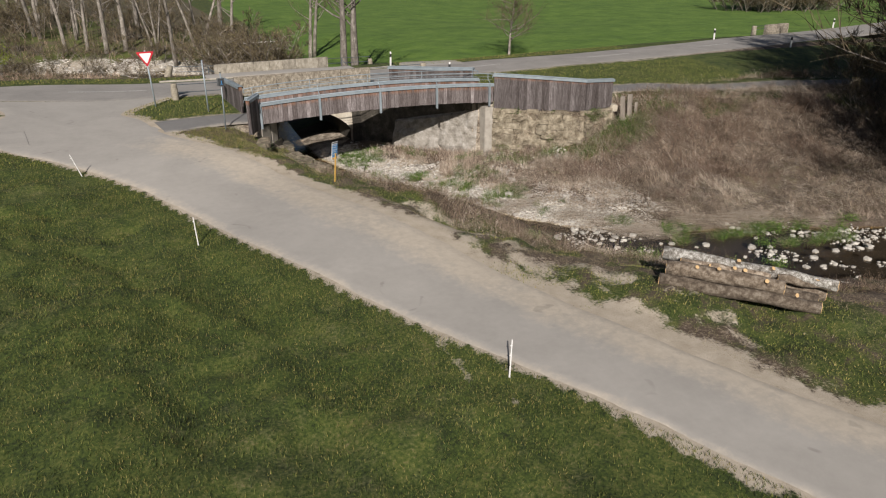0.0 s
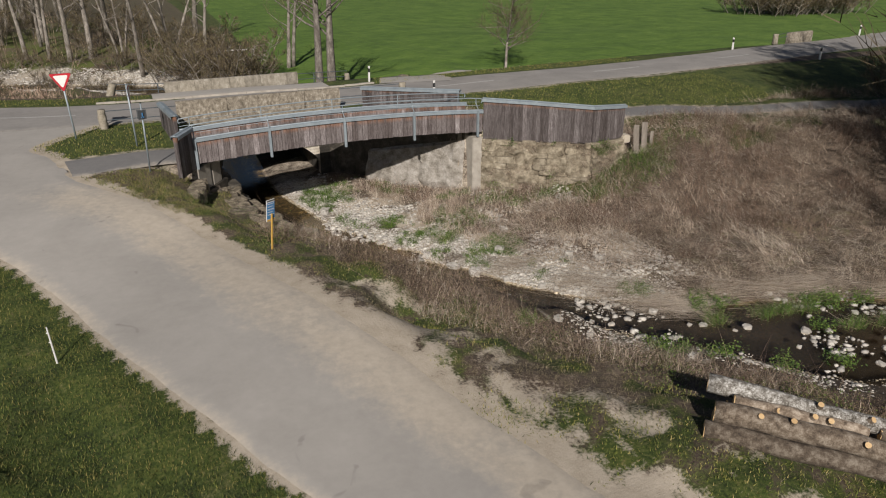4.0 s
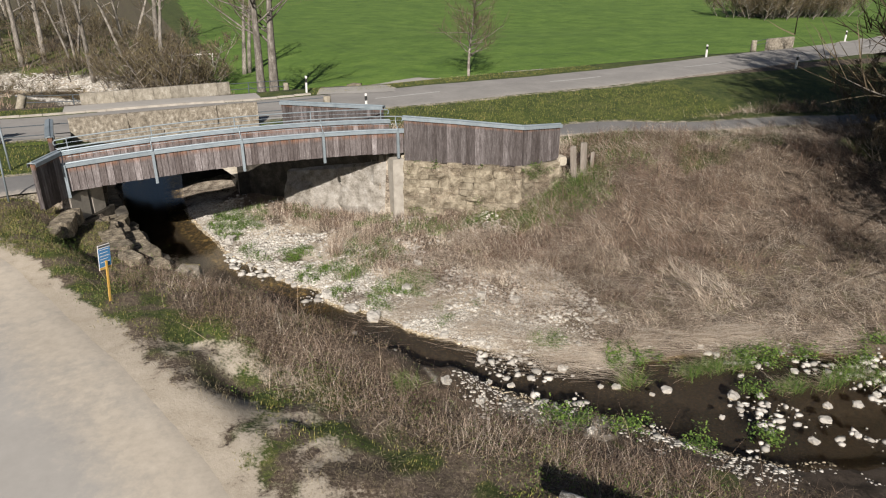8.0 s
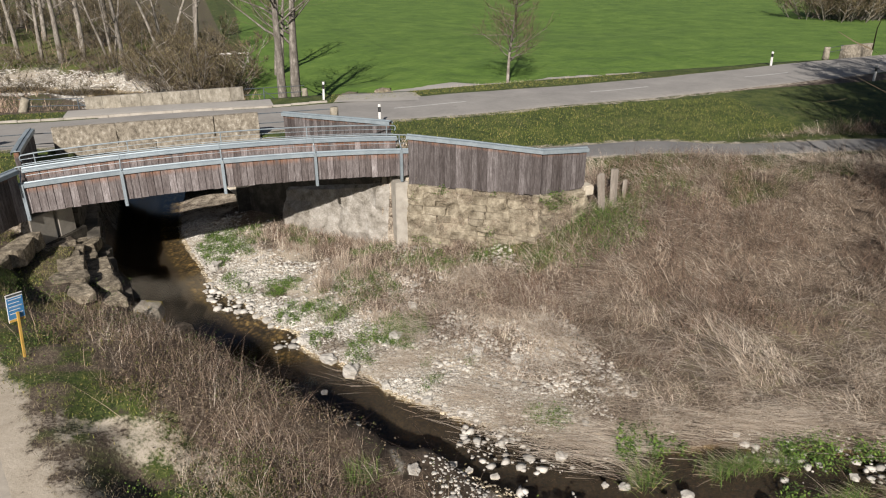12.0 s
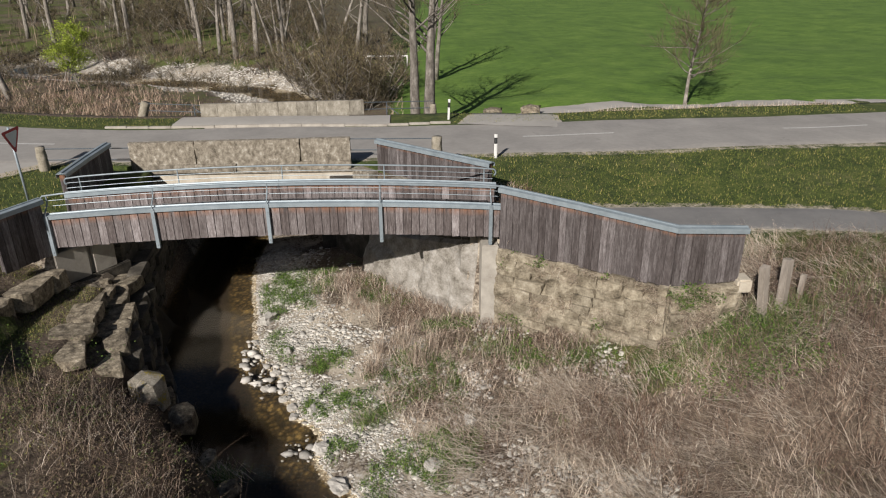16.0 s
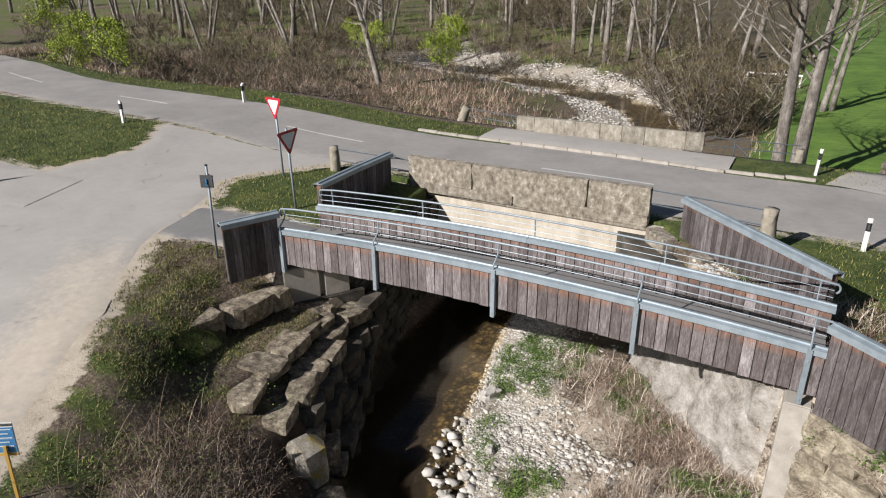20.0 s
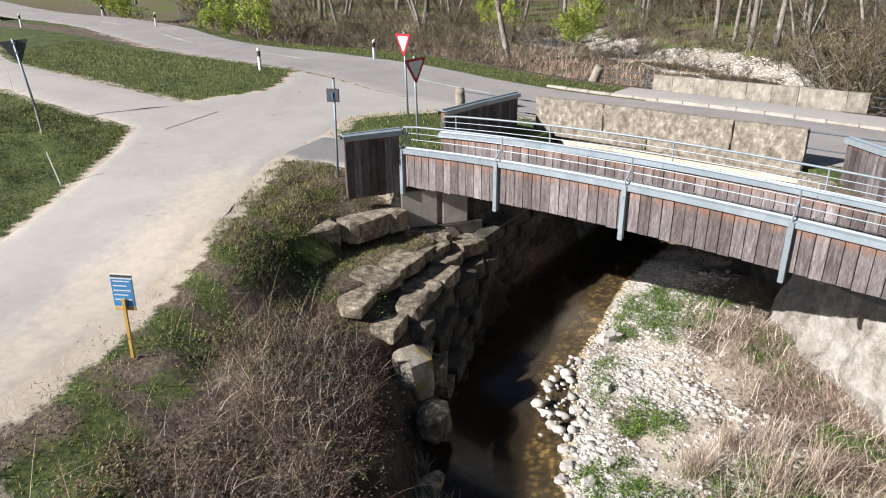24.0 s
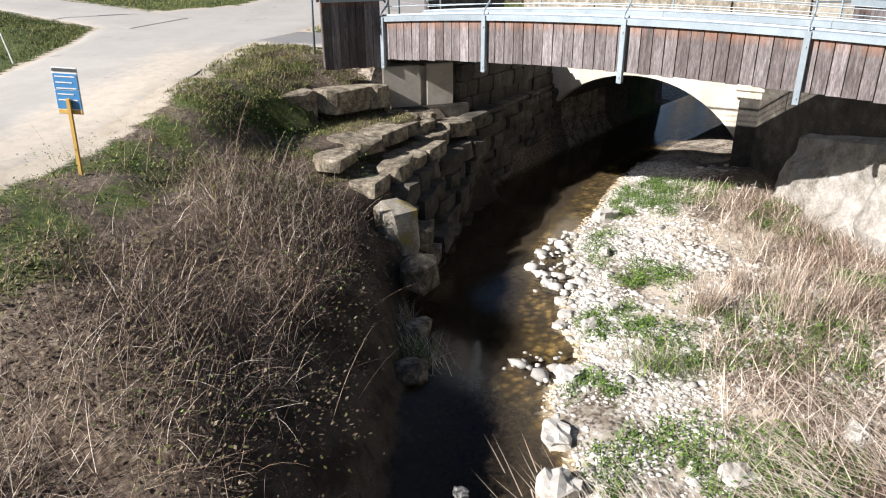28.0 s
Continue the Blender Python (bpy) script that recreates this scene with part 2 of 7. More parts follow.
M_RUIN = simple("weathered_limestone", [(0.32, (0.05, 0.041, 0.028)), (0.44, (0.17, 0.143, 0.1)), (0.58, (0.34, 0.3, 0.225)), (0.74, (0.56, 0.515, 0.42))], 2.8, 0.95, bumps=0.9, dist=0.05, fine=20, vary="object", amount=0.22)
M_MOSSY = simple("mossy_limestone", [(0.34, (0.16, 0.13, 0.02)), (0.42, (0.3, 0.24, 0.03)), (0.46, (0.2, 0.18, 0.145)), (0.56, (0.36, 0.33, 0.27)), (0.7, (0.54, 0.5, 0.43))], 1.3, 0.95, bumps=0.9, dist=0.04, fine=26)
M_STEEL = simple("dull_blue_steel", [(0.3, (0.07, 0.09, 0.11)), (0.7, (0.16, 0.19, 0.21))], 5, 0.5, 0.4, bumps=0.05)
# masonry under the bridges: their shade is put into this dark colour
M_SHADE_MASONRY = simple("shade_darkened_masonry", [(0.3, (0.018, 0.016, 0.013)), (0.5, (0.06, 0.053, 0.042)), (0.72, (0.16, 0.145, 0.12))], 2.2, 0.85, bumps=0.8, dist=0.03, fine=20, vary="object", amount=0.3)
M_PEBBLE = simple("white_limestone_rubble", [(0.25, (0.33, 0.307, 0.265)), (0.7, (0.6, 0.58, 0.535))], 5, 0.9, bumps=0.5, fine=40, vary="island", amount=0.35)
M_WHITE = simple("white_paint", [(0.3, (0.7, 0.7, 0.68)), (0.7, (0.85, 0.85, 0.83))], 8, 0.5, bumps=0.05)
M_BLACK = simple("black_plastic", [(0.3, (0.012, 0.012, 0.013)), (0.7, (0.03, 0.03, 0.03))], 8, 0.5, bumps=0.05)
M_RED = simple("red_sign_film", [(0.3, (0.42, 0.012, 0.025)), (0.7, (0.55, 0.02, 0.035))], 8, 0.4, bumps=0.02)

# ---------- the lie of the land ----------
# solid ground away from the stream: x, y, height
UPLAND = ((-4.4, 5, 0.08), (-1.5, -1, 0.0), (1.2, -8.4, -0.92), (-4.5, -12.9, -0.92), (0.9, -22.9, -1.3), (7.2, -20.5, -1.42), (10.5, -23.5, -1.75),
          (13.6, 7.4, 0), (45, 14, 0), (-14.7, 6.8, 0.6), (-13.6, 13, 0.45), (4, 11, 0.0), (12.25, 14.6, -0.1), (16, 23.7, -1.42), (28, 26, -2.0),
          (20.5, 1.8, -0.55), (30, 0, -0.7), (-25, -10, 0.2), (-20, 1, 0.6), (3.5, -32, -1.5), (18, -40, -2.0), (50, 60, -2.2), (-40, 14, 0.7), (-12, 30, -2.2), (-0.6, -2.8, -0.3), (24, 8.6, 0), (40, -2.5, -0.8), (20, 11, 0), (26, 11.3, 0.0), (32, 11.7, 0.0), (38, 12.3, 0.02), (27, 14.4, -0.12), (33, 14.8, -0.1), (39, 15.4, -0.05))
UPLAND = np.array(UPLAND)
# the stream's middle, from the wood down to the bend: x, y, half its width
STREAM = ((-34, 60, 2.5), (-22, 52, 2.2), (-9, 46, 1.8), (0, 40, 1.8), (3.2, 32, 1.7), (3.4, 24, 1.6), (3.0, 16, 1.6), (2.8, 7, 1.4), (3.4, 2, 1.6), (4.85, -2.1, 1.5), (6.8, -5.6, 1.2),
          (8.2, -7.9, 1.2), (10.3, -10.4, 1.1), (12.6, -12.9, 1.3), (14.9, -14.6, 1.9), (17.2, -16.2, 2.5), (21, -18, 2.6), (26, -20, 2.4), (36, -25, 2.5), (60, -44, 2.6))
STREAM = np.array(STREAM)
WATER = -3.8


def bend(poly, n):
    """The polyline drawn as a smooth curve of n points a leg."""
    p = np.array(poly, float)
    q = np.vstack([2 * p[0] - p[1], p, 2 * p[-1] - p[-2]])
    out = []
    for i in range(1, len(q) - 2):
        for u in np.arange(n) / n:
            a, b, c, d = q[i - 1:i + 3]
            out.append(0.5 * (2 * b + (c - a) * u + (2 * a - 5 * b + 4 * c - d) * u ** 2 + (3 * b - a - 3 * c + d) * u ** 3))
    return np.array(out + [p[-1]])


STREAM = bend(STREAM, 5)


def hash_noise(x, y, seed=0):
    """Smooth value noise on a unit grid, -1 to 1."""
    xi, yi = np.floor(x).astype(int), np.floor(y).astype(int)
    u, v = x - xi, y - yi
    u, v = u * u * (3 - 2 * u), v * v * (3 - 2 * v)

    def h(a, b):
        k = (a * 374761393 + b * 668265263 + seed * 1442695041) & 0x7fffffff
        k = ((k ^ (k >> 13)) * 1274126177) & 0x7fffffff
        return ((k ^ (k >> 16)) & 0xffff) / 32767.5 - 1

    return (h(xi, yi) * (1 - u) + h(xi + 1, yi) * u) * (1 - v) + (h(xi, yi + 1) * (1 - u) + h(xi + 1, yi + 1) * u) * v


def fbm(x, y, seed=0, octaves=3):
    return sum(hash_noise(x * 2 ** k, y * 2 ** k, seed + k) / 2 ** k for k in range(octaves))


def upland(x, y):
    w = sum_ = 0
    for px, py, pz in UPLAND:
        k = 1 / ((x - px) ** 2 + (y - py) ** 2 + 4.0) ** 1.6
        w, sum_ = w + k, sum_ + k * pz
    return sum_ / w


def along(poly, x, y):
    """Distance to a polyline, the side (left +) and the third column where it is nearest."""
    best = np.full(np.shape(x), 1e9)
    side, third, clear = np.zeros(np.shape(x)), np.zeros(np.shape(x)), np.zeros(np.shape(x))
    for a, b in zip(poly[:-1], poly[1:]):
        ex, ey = b[0] - a[0], b[1] - a[1]
        t = np.clip(((x - a[0]) * ex + (y - a[1]) * ey) / (ex * ex + ey * ey), 0, 1)
        dx, dy = x - a[0] - t * ex, y - a[1] - t * ey
        d = dx * dx + dy * dy
        across = (ex * dy - ey * dx) / math.hypot(ex, ey)
        near = (d < best - 1e-7) | ((d < best + 1e-7) & (np.abs(across) > clear))
        best, clear = np.where(near, d, best), np.where(near, np.abs(across), clear)
        side = np.where(near, np.sign(across), side)
        third = np.where(near, a[2] + t * (b[2] - a[2]) if len(a) > 2 else 0, third)
    return np.sqrt(best), side, third


def smooth(v, lo, hi):
    t = np.clip((v - lo) / (hi - lo), 0, 1)
    return t * t * (3 - 2 * t)


def inside(poly, x, y):
    r = np.zeros(np.shape(x), bool)
    for (ax, ay), (bx, by) in zip(poly, poly[1:] + poly[:1]):
        r ^= ((ay > y) != (by > y)) & (x < (bx - ax) * (y - ay) / (by - ay + 1e-12) + ax)
    return r


ROAD_MID = bend([(-120, 30), (-70, 19), (-40, 13.9), (-27, 12.0), (-13, 10.6), (0, 10.5), (14, 10.8), (27, 11.3), (37, 12.1), (50, 14.0), (64, 16.8), (90, 24), (140, 40)], 8)
TRACK_L = bend([(22, -64), (12, -46), (4.25, -28.8), (1.3, -22.5), (-2.2, -15.5), (-5.5, -8.1), (-8.6, -3.9), (-10.6, -1.8), (-11.8, -0.2), (-12.0, 1.8), (-11.3, 4.6), (-13.2, 7.5)], 8)
TRACK_R = bend([(26, -62), (15.6, -44.5), (7.7, -28.3), (4.7, -21.4), (2.2, -13.8), (-0.5, -7.0), (-2.2, -4.0), (-3.5, -2.0), (-4.3, -0.6), (-5.2, 2.4), (-6.0, 4.2), (-3.6, 7.7)], 8)
LANE = bend([(-10, 0.2), (-16, -0.6), (-24, -0.4), (-34, 1.6), (-60, 9.5)], 6)
PATH_MID = bend([(-4.6, 0.6), (-2.2, 1.0), (-0.1, 1.05)], 6)
PATH_EAST = bend([(12.9, 1.0), (16, 1.5), (20.5, 1.8), (28.6, 0.1), (36.5, -1.6), (50, -4), (75, -6)], 6)



def to_road(x, y):
    """How far outside the nearest paved surface a place lies (inside: minus)."""
    d = along(ROAD_MID, x, y)[0] - 2.9
    poly = [tuple(p) for p in TRACK_L[:, :2]] + [tuple(p) for p in TRACK_R[::-1, :2]]
    dt = np.minimum(along(TRACK_L, x, y)[0], along(TRACK_R, x, y)[0])
    dt = np.where(inside(poly, x, y), -dt, dt)
    dl = along(LANE, x, y)[0] - 1.6
    dp = np.minimum(along(PATH_MID, x, y)[0] - 1.2, along(PATH_EAST, x, y)[0] - 1.05)
    return d, dt, np.minimum(dl, dp)


# ground held up by walls: the road's embankment and the path beside the bridge; the terrace west of the bridge
EAST_FILL = [(12.5, 0.3), (17.05, -2.7), (18.7, -2.5), (20.5, 0.2), (28, -1.8), (60, -7), (60, 9), (8.3, 7.2), (8.3, 6.9)]
ROAD_FILL = [(-60, 6.8), (8.3, 7.1), (60, 8.0), (60, 17.5), (14, 16.2), (8.3, 16.2), (-60, 17)]
WEST_FILL = [(-60, -4), (-3, -3.2), (-0.75, -1.5), (-0.15, -0.1), (0.0, 1.5), (0.9, 1.6), (0.8, 6.9), (-60, 7)]


def ground(x, y):
    """Height of the ground, the stream's side (west/south +), and how far it is to the water's edge (inside: minus)."""
    x, y = np.asarray(x, float), np.asarray(y, float)
    d, side, half = along(STREAM, x, y)
    d = d - half + 0.3 * fbm(x * 0.7, y * 0.7, 17, 2) * smooth(-y, -4, 2)
    up = upland(x, y)
    south = smooth(-y, -14, -8)
    # east and north bank: a low gravel bar, then the slope; upstream both banks are low
    bar = np.interp(d, [-3, -0.6, 0, 0.6, 2, 4.5, 7, 10, 13, 16], [-0.5, -0.22, 0, 0.16, 0.32, 0.52, 0.8, 2.1, 3.2, 4.2]) + WATER
    steps_ = np.interp(d, [-3, -0.6, 0, 0.25, 0.6, 1.2, 2.0, 3.2, 3.5, 3.9, 4.6, 6, 7.5], [-0.7, -0.6, 0, 0.8, 1.25, 1.6, 1.95, 2.3, 2.5, 3.0, 3.3, 3.6, 4.4])
    slope = np.interp(d, [-3, -0.6, 0, 0.2, 0.8, 1.6, 3.2, 4.2, 5, 6, 7.5], [-0.7, -0.6, 0, 0.65, 1.3, 1.85, 2.48, 2.8, 3.03, 3.3, 4.2])
    # further down the west bank lies low, with a strip of gravel along the water
    low = np.interp(d, [-3, -0.6, 0, 0.4, 1.5, 2.5, 3.5, 4.6, 6, 7.5], [-0.6, -0.4, 0, 0.1, 0.3, 0.6, 1.15, 1.7, 2.15, 3.0])
    k = smooth(-y, 10.0, 13.5)
    slope = slope * (1 - k) + low * k
    k = smooth(y, -6.0, -4.0)
    steep = steps_ * k + slope * (1 - k) + WATER
    wild = np.interp(d, [-3, -0.6, 0, 1.5, 4, 8, 20], [-0.4, -0.25, 0, 0.3, 0.8, 1.4, 2.2]) + WATER
    west = side < 0
    bank = np.where(west, steep, bar)
    bank = bank * south + wild * (1 - south)
    near = np.minimum(up, bank)
    z = near - 0.2 * np.exp(-((up - bank) / 0.4) ** 2) * south * (d < 15)
    z = z + fbm(x * 0.5, y * 0.5, 3) * 0.10 * smooth(d, 0, 2) * smooth(up - z, 0.05, 0.8)
    z = z + fbm(x * 1.7, y * 1.7, 9) * 0.035 * smooth(d, 0, 1)
    z = z + (0.16 * fbm(x * 0.55, y * 0.55, 14) + 0.09 * fbm(x * 1.6, y * 1.6, 15)) * smooth(d, 1.5, 4) * ((x > 11) & (y < -2) | west)
    near_road = np.min(to_road(x, y)[1:], axis=0)
    k = smooth(near_road, 0.6, 2.1)
    z = np.where((side < 0) & (near_road < 2.1) & ((x < -0.8) | (y < -2.5)), up * (1 - k) + z * k, z)
    # shelves between the stone rows of the west bank
    r1 = np.interp(y, [-3.9, -1.8, 0], [-0.1, -0.45, -0.05])
    r2 = np.interp(y, [-3.9, -2.6, -1.1, 0.9], [1.6, 1.4, 1.25, 0.95])
    r3 = np.interp(y, [-3.5, -1.9, -0.2, 2.1], [2.75, 2.1, 1.6, 1.4])
    brow = np.where(y > -0.15, up - 0.1, np.minimum(up - 0.1, -0.84 + 0.5 * (r1 - x)))
    shelf = np.where(x < r1, brow, np.where(x < r2, -1.47 - 0.06 * (x - r1), np.where(x < r3, -1.98 - 0.1 * (x - r2), np.maximum(-2.2 - 1.7 * (x - r3), -4.2))))
    k = smooth(y, -4.6, -3.6) * smooth(1.9 - y, 0, 0.3) * smooth(x, -2.6, -1.9) * (x < 3.6) * (side < 0)
    z = z * (1 - k) + (shelf + 0.03 * fbm(x * 2, y * 2, 19)) * k
    held = inside(EAST_FILL, x, y) | inside(ROAD_FILL, x, y) | inside(WEST_FILL, x, y)
    under = (x > 0.85) & (x < 7.2) & (y > 6.7) & (y < 16.3)
    z = np.where(held & ~under & (k < 0.05), up, z)
    return z, west, d


def height(x, y):
    return float(ground(np.array([x]), np.array([y]))[0][0])


def spaced(lo, hi, step, far):
    """Even steps from lo to hi, then ever wider ones out to far."""
    mid = list(np.arange(lo, hi + step / 2, step))
    g, s = [], step
    while (g[-1] if g else 0) < far:
        s *= 1.18
        g.append((g[-1] if g else 0) + s)
    return np.array([lo - v for v in reversed(g)] + mid + [hi + v for v in g])


def ribbon(name, left, right, mat, lift, cols=10, jag=0.0, stuff=None):
    """A road between two edges, laid on the ground."""
    n = len(left)
    u = np.linspace(0, 1, cols)
    X = left[:, None, 0] * (1 - u) + right[:, None, 0] * u
    Y = left[:, None, 1] * (1 - u) + right[:, None, 1] * u
    if jag:
        for c, s in ((0, 1), (-1, -1)):
            X[:, c] += jag * fbm(X[:, c] * 0.9, Y[:, c] * 0.9, 21)
            Y[:, c] += jag * fbm(X[:, c] * 0.9, Y[:, c] * 0.9, 33)
    Z = (upland(X, Y) if name != "farm_track" else np.maximum(ground(X, Y)[0], -1.9)) + lift
    Z[:, 0] -= lift + 0.02
    Z[:, -1] -= lift + 0.02
    me = bpy.data.meshes.new(name)
    i = np.arange(n * cols).reshape(n, cols)
    me.from_pydata(np.stack([X, Y, Z], -1).reshape(-1, 3).tolist(), [], np.stack([i[:-1, :-1], i[:-1, 1:], i[1:, 1:], i[1:, :-1]], -1).reshape(-1, 4).tolist())
    e = me.attributes.new("edge", "FLOAT", "POINT")
    worn = np.maximum((1 - u) ** 10, smooth(u, 0.3, 0.85) * 0.95) if name == "side_road" else np.abs(u * 2 - 1) ** 3
    worn = np.tile(worn, (n, 1))
    if name == "side_road":
        worn *= 1 - 0.85 * smooth(Y, -3.5, 0.5)
    e.data.foreach_set("value", worn.astype(np.float32).ravel())
    me.polygons.foreach_set("use_smooth", [True] * len(me.polygons))
    me.materials.append(mat)
    ob = new(name, me)
    return tagged(ob, stuff, name.split("_")[-1], kind="structure")


def offset(poly, w):
    t = np.gradient(poly[:, :2], axis=0)
    t /= np.linalg.norm(t, axis=1)[:, None]
    return poly[:, :2] + np.stack([-t[:, 1], t[:, 0]], 1) * w


def dense(poly, step=0.5):
    s = np.concatenate([[0], np.cumsum(np.linalg.norm(np.diff(poly[:, :2], axis=0), axis=1))])
    q = np.linspace(0, s[-1], int(s[-1] / step) + 2)
    return np.stack([np.interp(q, s, poly[:, k]) for k in range(poly.shape[1])], 1)


def pair(a, b, n):
    out = []
    for p in (a, b):
        s = np.linspace(0, 1, len(p))
        q = np.linspace(0, 1, n)
        out.append(np.stack([np.interp(q, s, p[:, k]) for k in range(2)], 1))
    return out


gx, gy = spaced(-15, 30, 0.24, 1800), spaced(-37, 26, 0.24, 1800)
GX, GY = np.meshgrid(gx, gy)
GZ, WEST, EDGE = ground(GX, GY)
d_main, d_track, d_path = to_road(GX, GY)
d_all = np.minimum(np.minimum(d_main, d_track), d_path)
covered = smooth(-d_all, 0.7, 1.2)
GZ = GZ * (1 - covered) + (upland(GX, GY) - 0.10) * covered * ((GY < 6.8) | (GY > 16.3) | (GX < 0.8) | (GX > 7.3)) + GZ * covered * ~((GY < 6.8) | (GY > 16.3) | (GX < 0.8) | (GX > 7.3))
me = bpy.data.meshes.new("ground")
idx = np.arange(GX.size).reshape(GX.shape)
me.from_pydata(np.stack([GX, GY, GZ], -1).reshape(-1, 3).tolist(), [], np.stack([idx[:-1, :-1], idx[:-1, 1:], idx[1:, 1:], idx[1:, :-1]], -1).reshape(-1, 4).tolist())
me.polygons.foreach_set("use_smooth", [True] * len(me.polygons))
slope_zone = EDGE < 14
lawn = np.where((GY < 9) & (d_all < 60) & ~(slope_zone & (GZ < upland(GX, GY) - 0.35)), 1.0, 0.0)
lawn = np.where(WEST & (GX > -6) & (GX < 1.6) & (GY > -6.5 + 0.3 * GX) & (GY < 0.2), 0.2 + 0.45 * fbm(GX * 0.8, GY * 0.8, 59) + 0.5 * smooth(1.3 - d_track, 0, 1.2), lawn)
lawn = np.where((GX > 12) & (GY < -2.2), 0.1 + 0.5 * (fbm(GX * 0.3, GY * 0.3, 67) > 0.45), lawn)
lawn = np.where(WEST & (GY < 1) & (EDGE > 3.6) & (d_track < 4.2) & (GX > -4) & (GX > np.interp(GY, [-60, -40, -28.5, -22, -14, -7.5, -3], [22, 12, 6, 3, 0, -3, -6])), 0.55 + 0.3 * fbm(GX * 0.6, GY * 0.6, 60) + 0.4 * fbm(GX * 1.9, GY * 1.9, 65), lawn)
lawn = np.where(~WEST & (EDGE < 7) & (EDGE > 0.3) & (GY < 6), 0.32, lawn)
lawn = np.where((GY > 16.2) & (GX > 9), 0.85, lawn)
field = np.where((GY > 24) & (GX > 9 + (GY - 24) * 0.05), 1.0, 0.0)
pebble = np.where(~WEST & (GY < 8), np.exp(-((EDGE - 0.8) / 1.9) ** 2) * (0.75 + 0.35 * fbm(GX * 0.8, GY * 0.8, 66)), 0) * (EDGE > -0.6)
pebble = np.where(WEST & (GY < -11.5) & (GX > 9), 0.8 * smooth(0.6 + 1.6 * fbm(GX * 0.7, GY * 0.7, 46) - EDGE, 0, 0.8) * (EDGE > -0.5), pebble)
pebble = np.where(GY > 17, 0.9 * smooth(4.4 - EDGE, 0, 1.8) * ~((GX > 4) & (GY < 36)), pebble)
pebble = pebble * (1 - 0.65 * smooth(GX + 1.6 * fbm(GX * 0.5, GY * 0.5, 64), 13, 16) * (GY < -6))
dust = np.where((d_track < 2.4) & (GX > -9) & (WEST) & (GY < -1), 0.85 - 0.8 * np.maximum(d_track - 0.1, 0) / np.interp(GY, [-30, -22, -15, -11, -9, -3], [0.7, 1.1, 2.0, 1.3, 0.6, 0.5]) + 0.42 * fbm(GX * 0.5, GY * 0.5, 62) + 0.3 * fbm(GX * 1.7, GY * 1.7, 63), 0.0) * (GX + GY * 0.35 > -6.5)
dust = np.maximum(dust, np.where(d_track < np.where(GX > np.interp(GY, [-60, -40, -28.5, -22, -14, -7.5, -3], [22, 12, 6, 3, 0, -3, -6]), 0.45, 0.12), 0.8, 0))
dust = np.maximum(dust, np.where((GY > 38) & ~WEST & (EDGE > 0.6) & (EDGE < 2.6) & (GX < 2), 0.6, 0))
dust = np.maximum(dust, np.where(((d_main < 0.3) & (GY < 11)) | (d_path < 0.25), 0.5, 0))
dust = np.maximum(dust, np.where(WEST & (d_track > 0) & (d_track < 3.6) & (GX > 0) & (GY > -24) & (GY < -11) & (EDGE > 3), 0.55 * smooth(fbm(GX * 1.6, GY * 1.6, 61), 0.25, 0.8), 0))
dust = np.maximum(dust, np.where(WEST & (d_track > 0) & (d_track < 4.2) & (GX > np.interp(GY, [-60, -40, -28.5, -22, -14, -7.5, -3], [22, 12, 6, 3, 0, -3, -6])) & (GY < -11) & (GY > -20) & (EDGE > 2.8), (0.36 + 0.3 * fbm(GX * 1.1, GY * 1.1, 57)) * smooth(4.2 - d_track, 0, 2), 0))
bed = smooth(-EDGE, -0.1, 0.35)
dust = np.maximum(dust, np.where(~WEST & (EDGE > 1.2) & (EDGE < 7) & (GY < 5), (0.46 + 0.35 * fbm(GX * 0.8, GY * 0.8, 68)) * smooth(17 - GX + 2 * fbm(GX * 0.4, GY * 0.4, 69), 0, 3), 0))
lawn = np.where((d_main > -0.7) & (d_main < 2.3) & (GY > 11), 0.95, lawn)
lawn = np.where((GY > 40) & (GX < 9), 0.42, lawn)
FARM_TRACK = bend([(15.0, 13.0), (15.9, 16.5), (16.8, 20.5), (18.6, 23.4), (22, 24.8), (28, 24.4), (37, 23.6), (60, 23.6), (90, 30)], 6)
wood = np.where((GY > 17.5) & (GX < 9 - np.maximum(GY - 46, 0) * 0.35) & (EDGE > 1.2), smooth(GY, 34, 46) * 0.6 + 0.35 + 0.1 * (EDGE > 4), 0)
straw = np.where((GX > 11) & (GY < -2), 1.0, 0.45)
straw = np.where(WEST & (EDGE < 7) & (GY < -3.5), 0.3 + 0.5 * smooth(EDGE, 2.5, 4.5), straw)
# last mask darkens the west water, lower stream and west bank foot like shade
for key, val in (("lawn", lawn), ("field", field), ("pebble", pebble), ("dust", dust), ("bed", bed), ("straw", straw), ("wood", wood), ("mud_shade", np.maximum(np.where(WEST | (GY < -6), smooth(-EDGE, 0.05, 0.5), smooth(-EDGE, 0.7, 1.2)) * (GY < 20), WEST * (EDGE < 1.3) * (GY < 3) * 0.5))):
    me.attributes.new(key, "FLOAT", "POINT").data.foreach_set("value", np.clip(val, 0, 1).astype(np.float32).ravel())
me.materials.append(M_GROUND)
tagged(new("ground", me), "spring meadow and rough stream banks with dead grass", "ground", kind="structure")

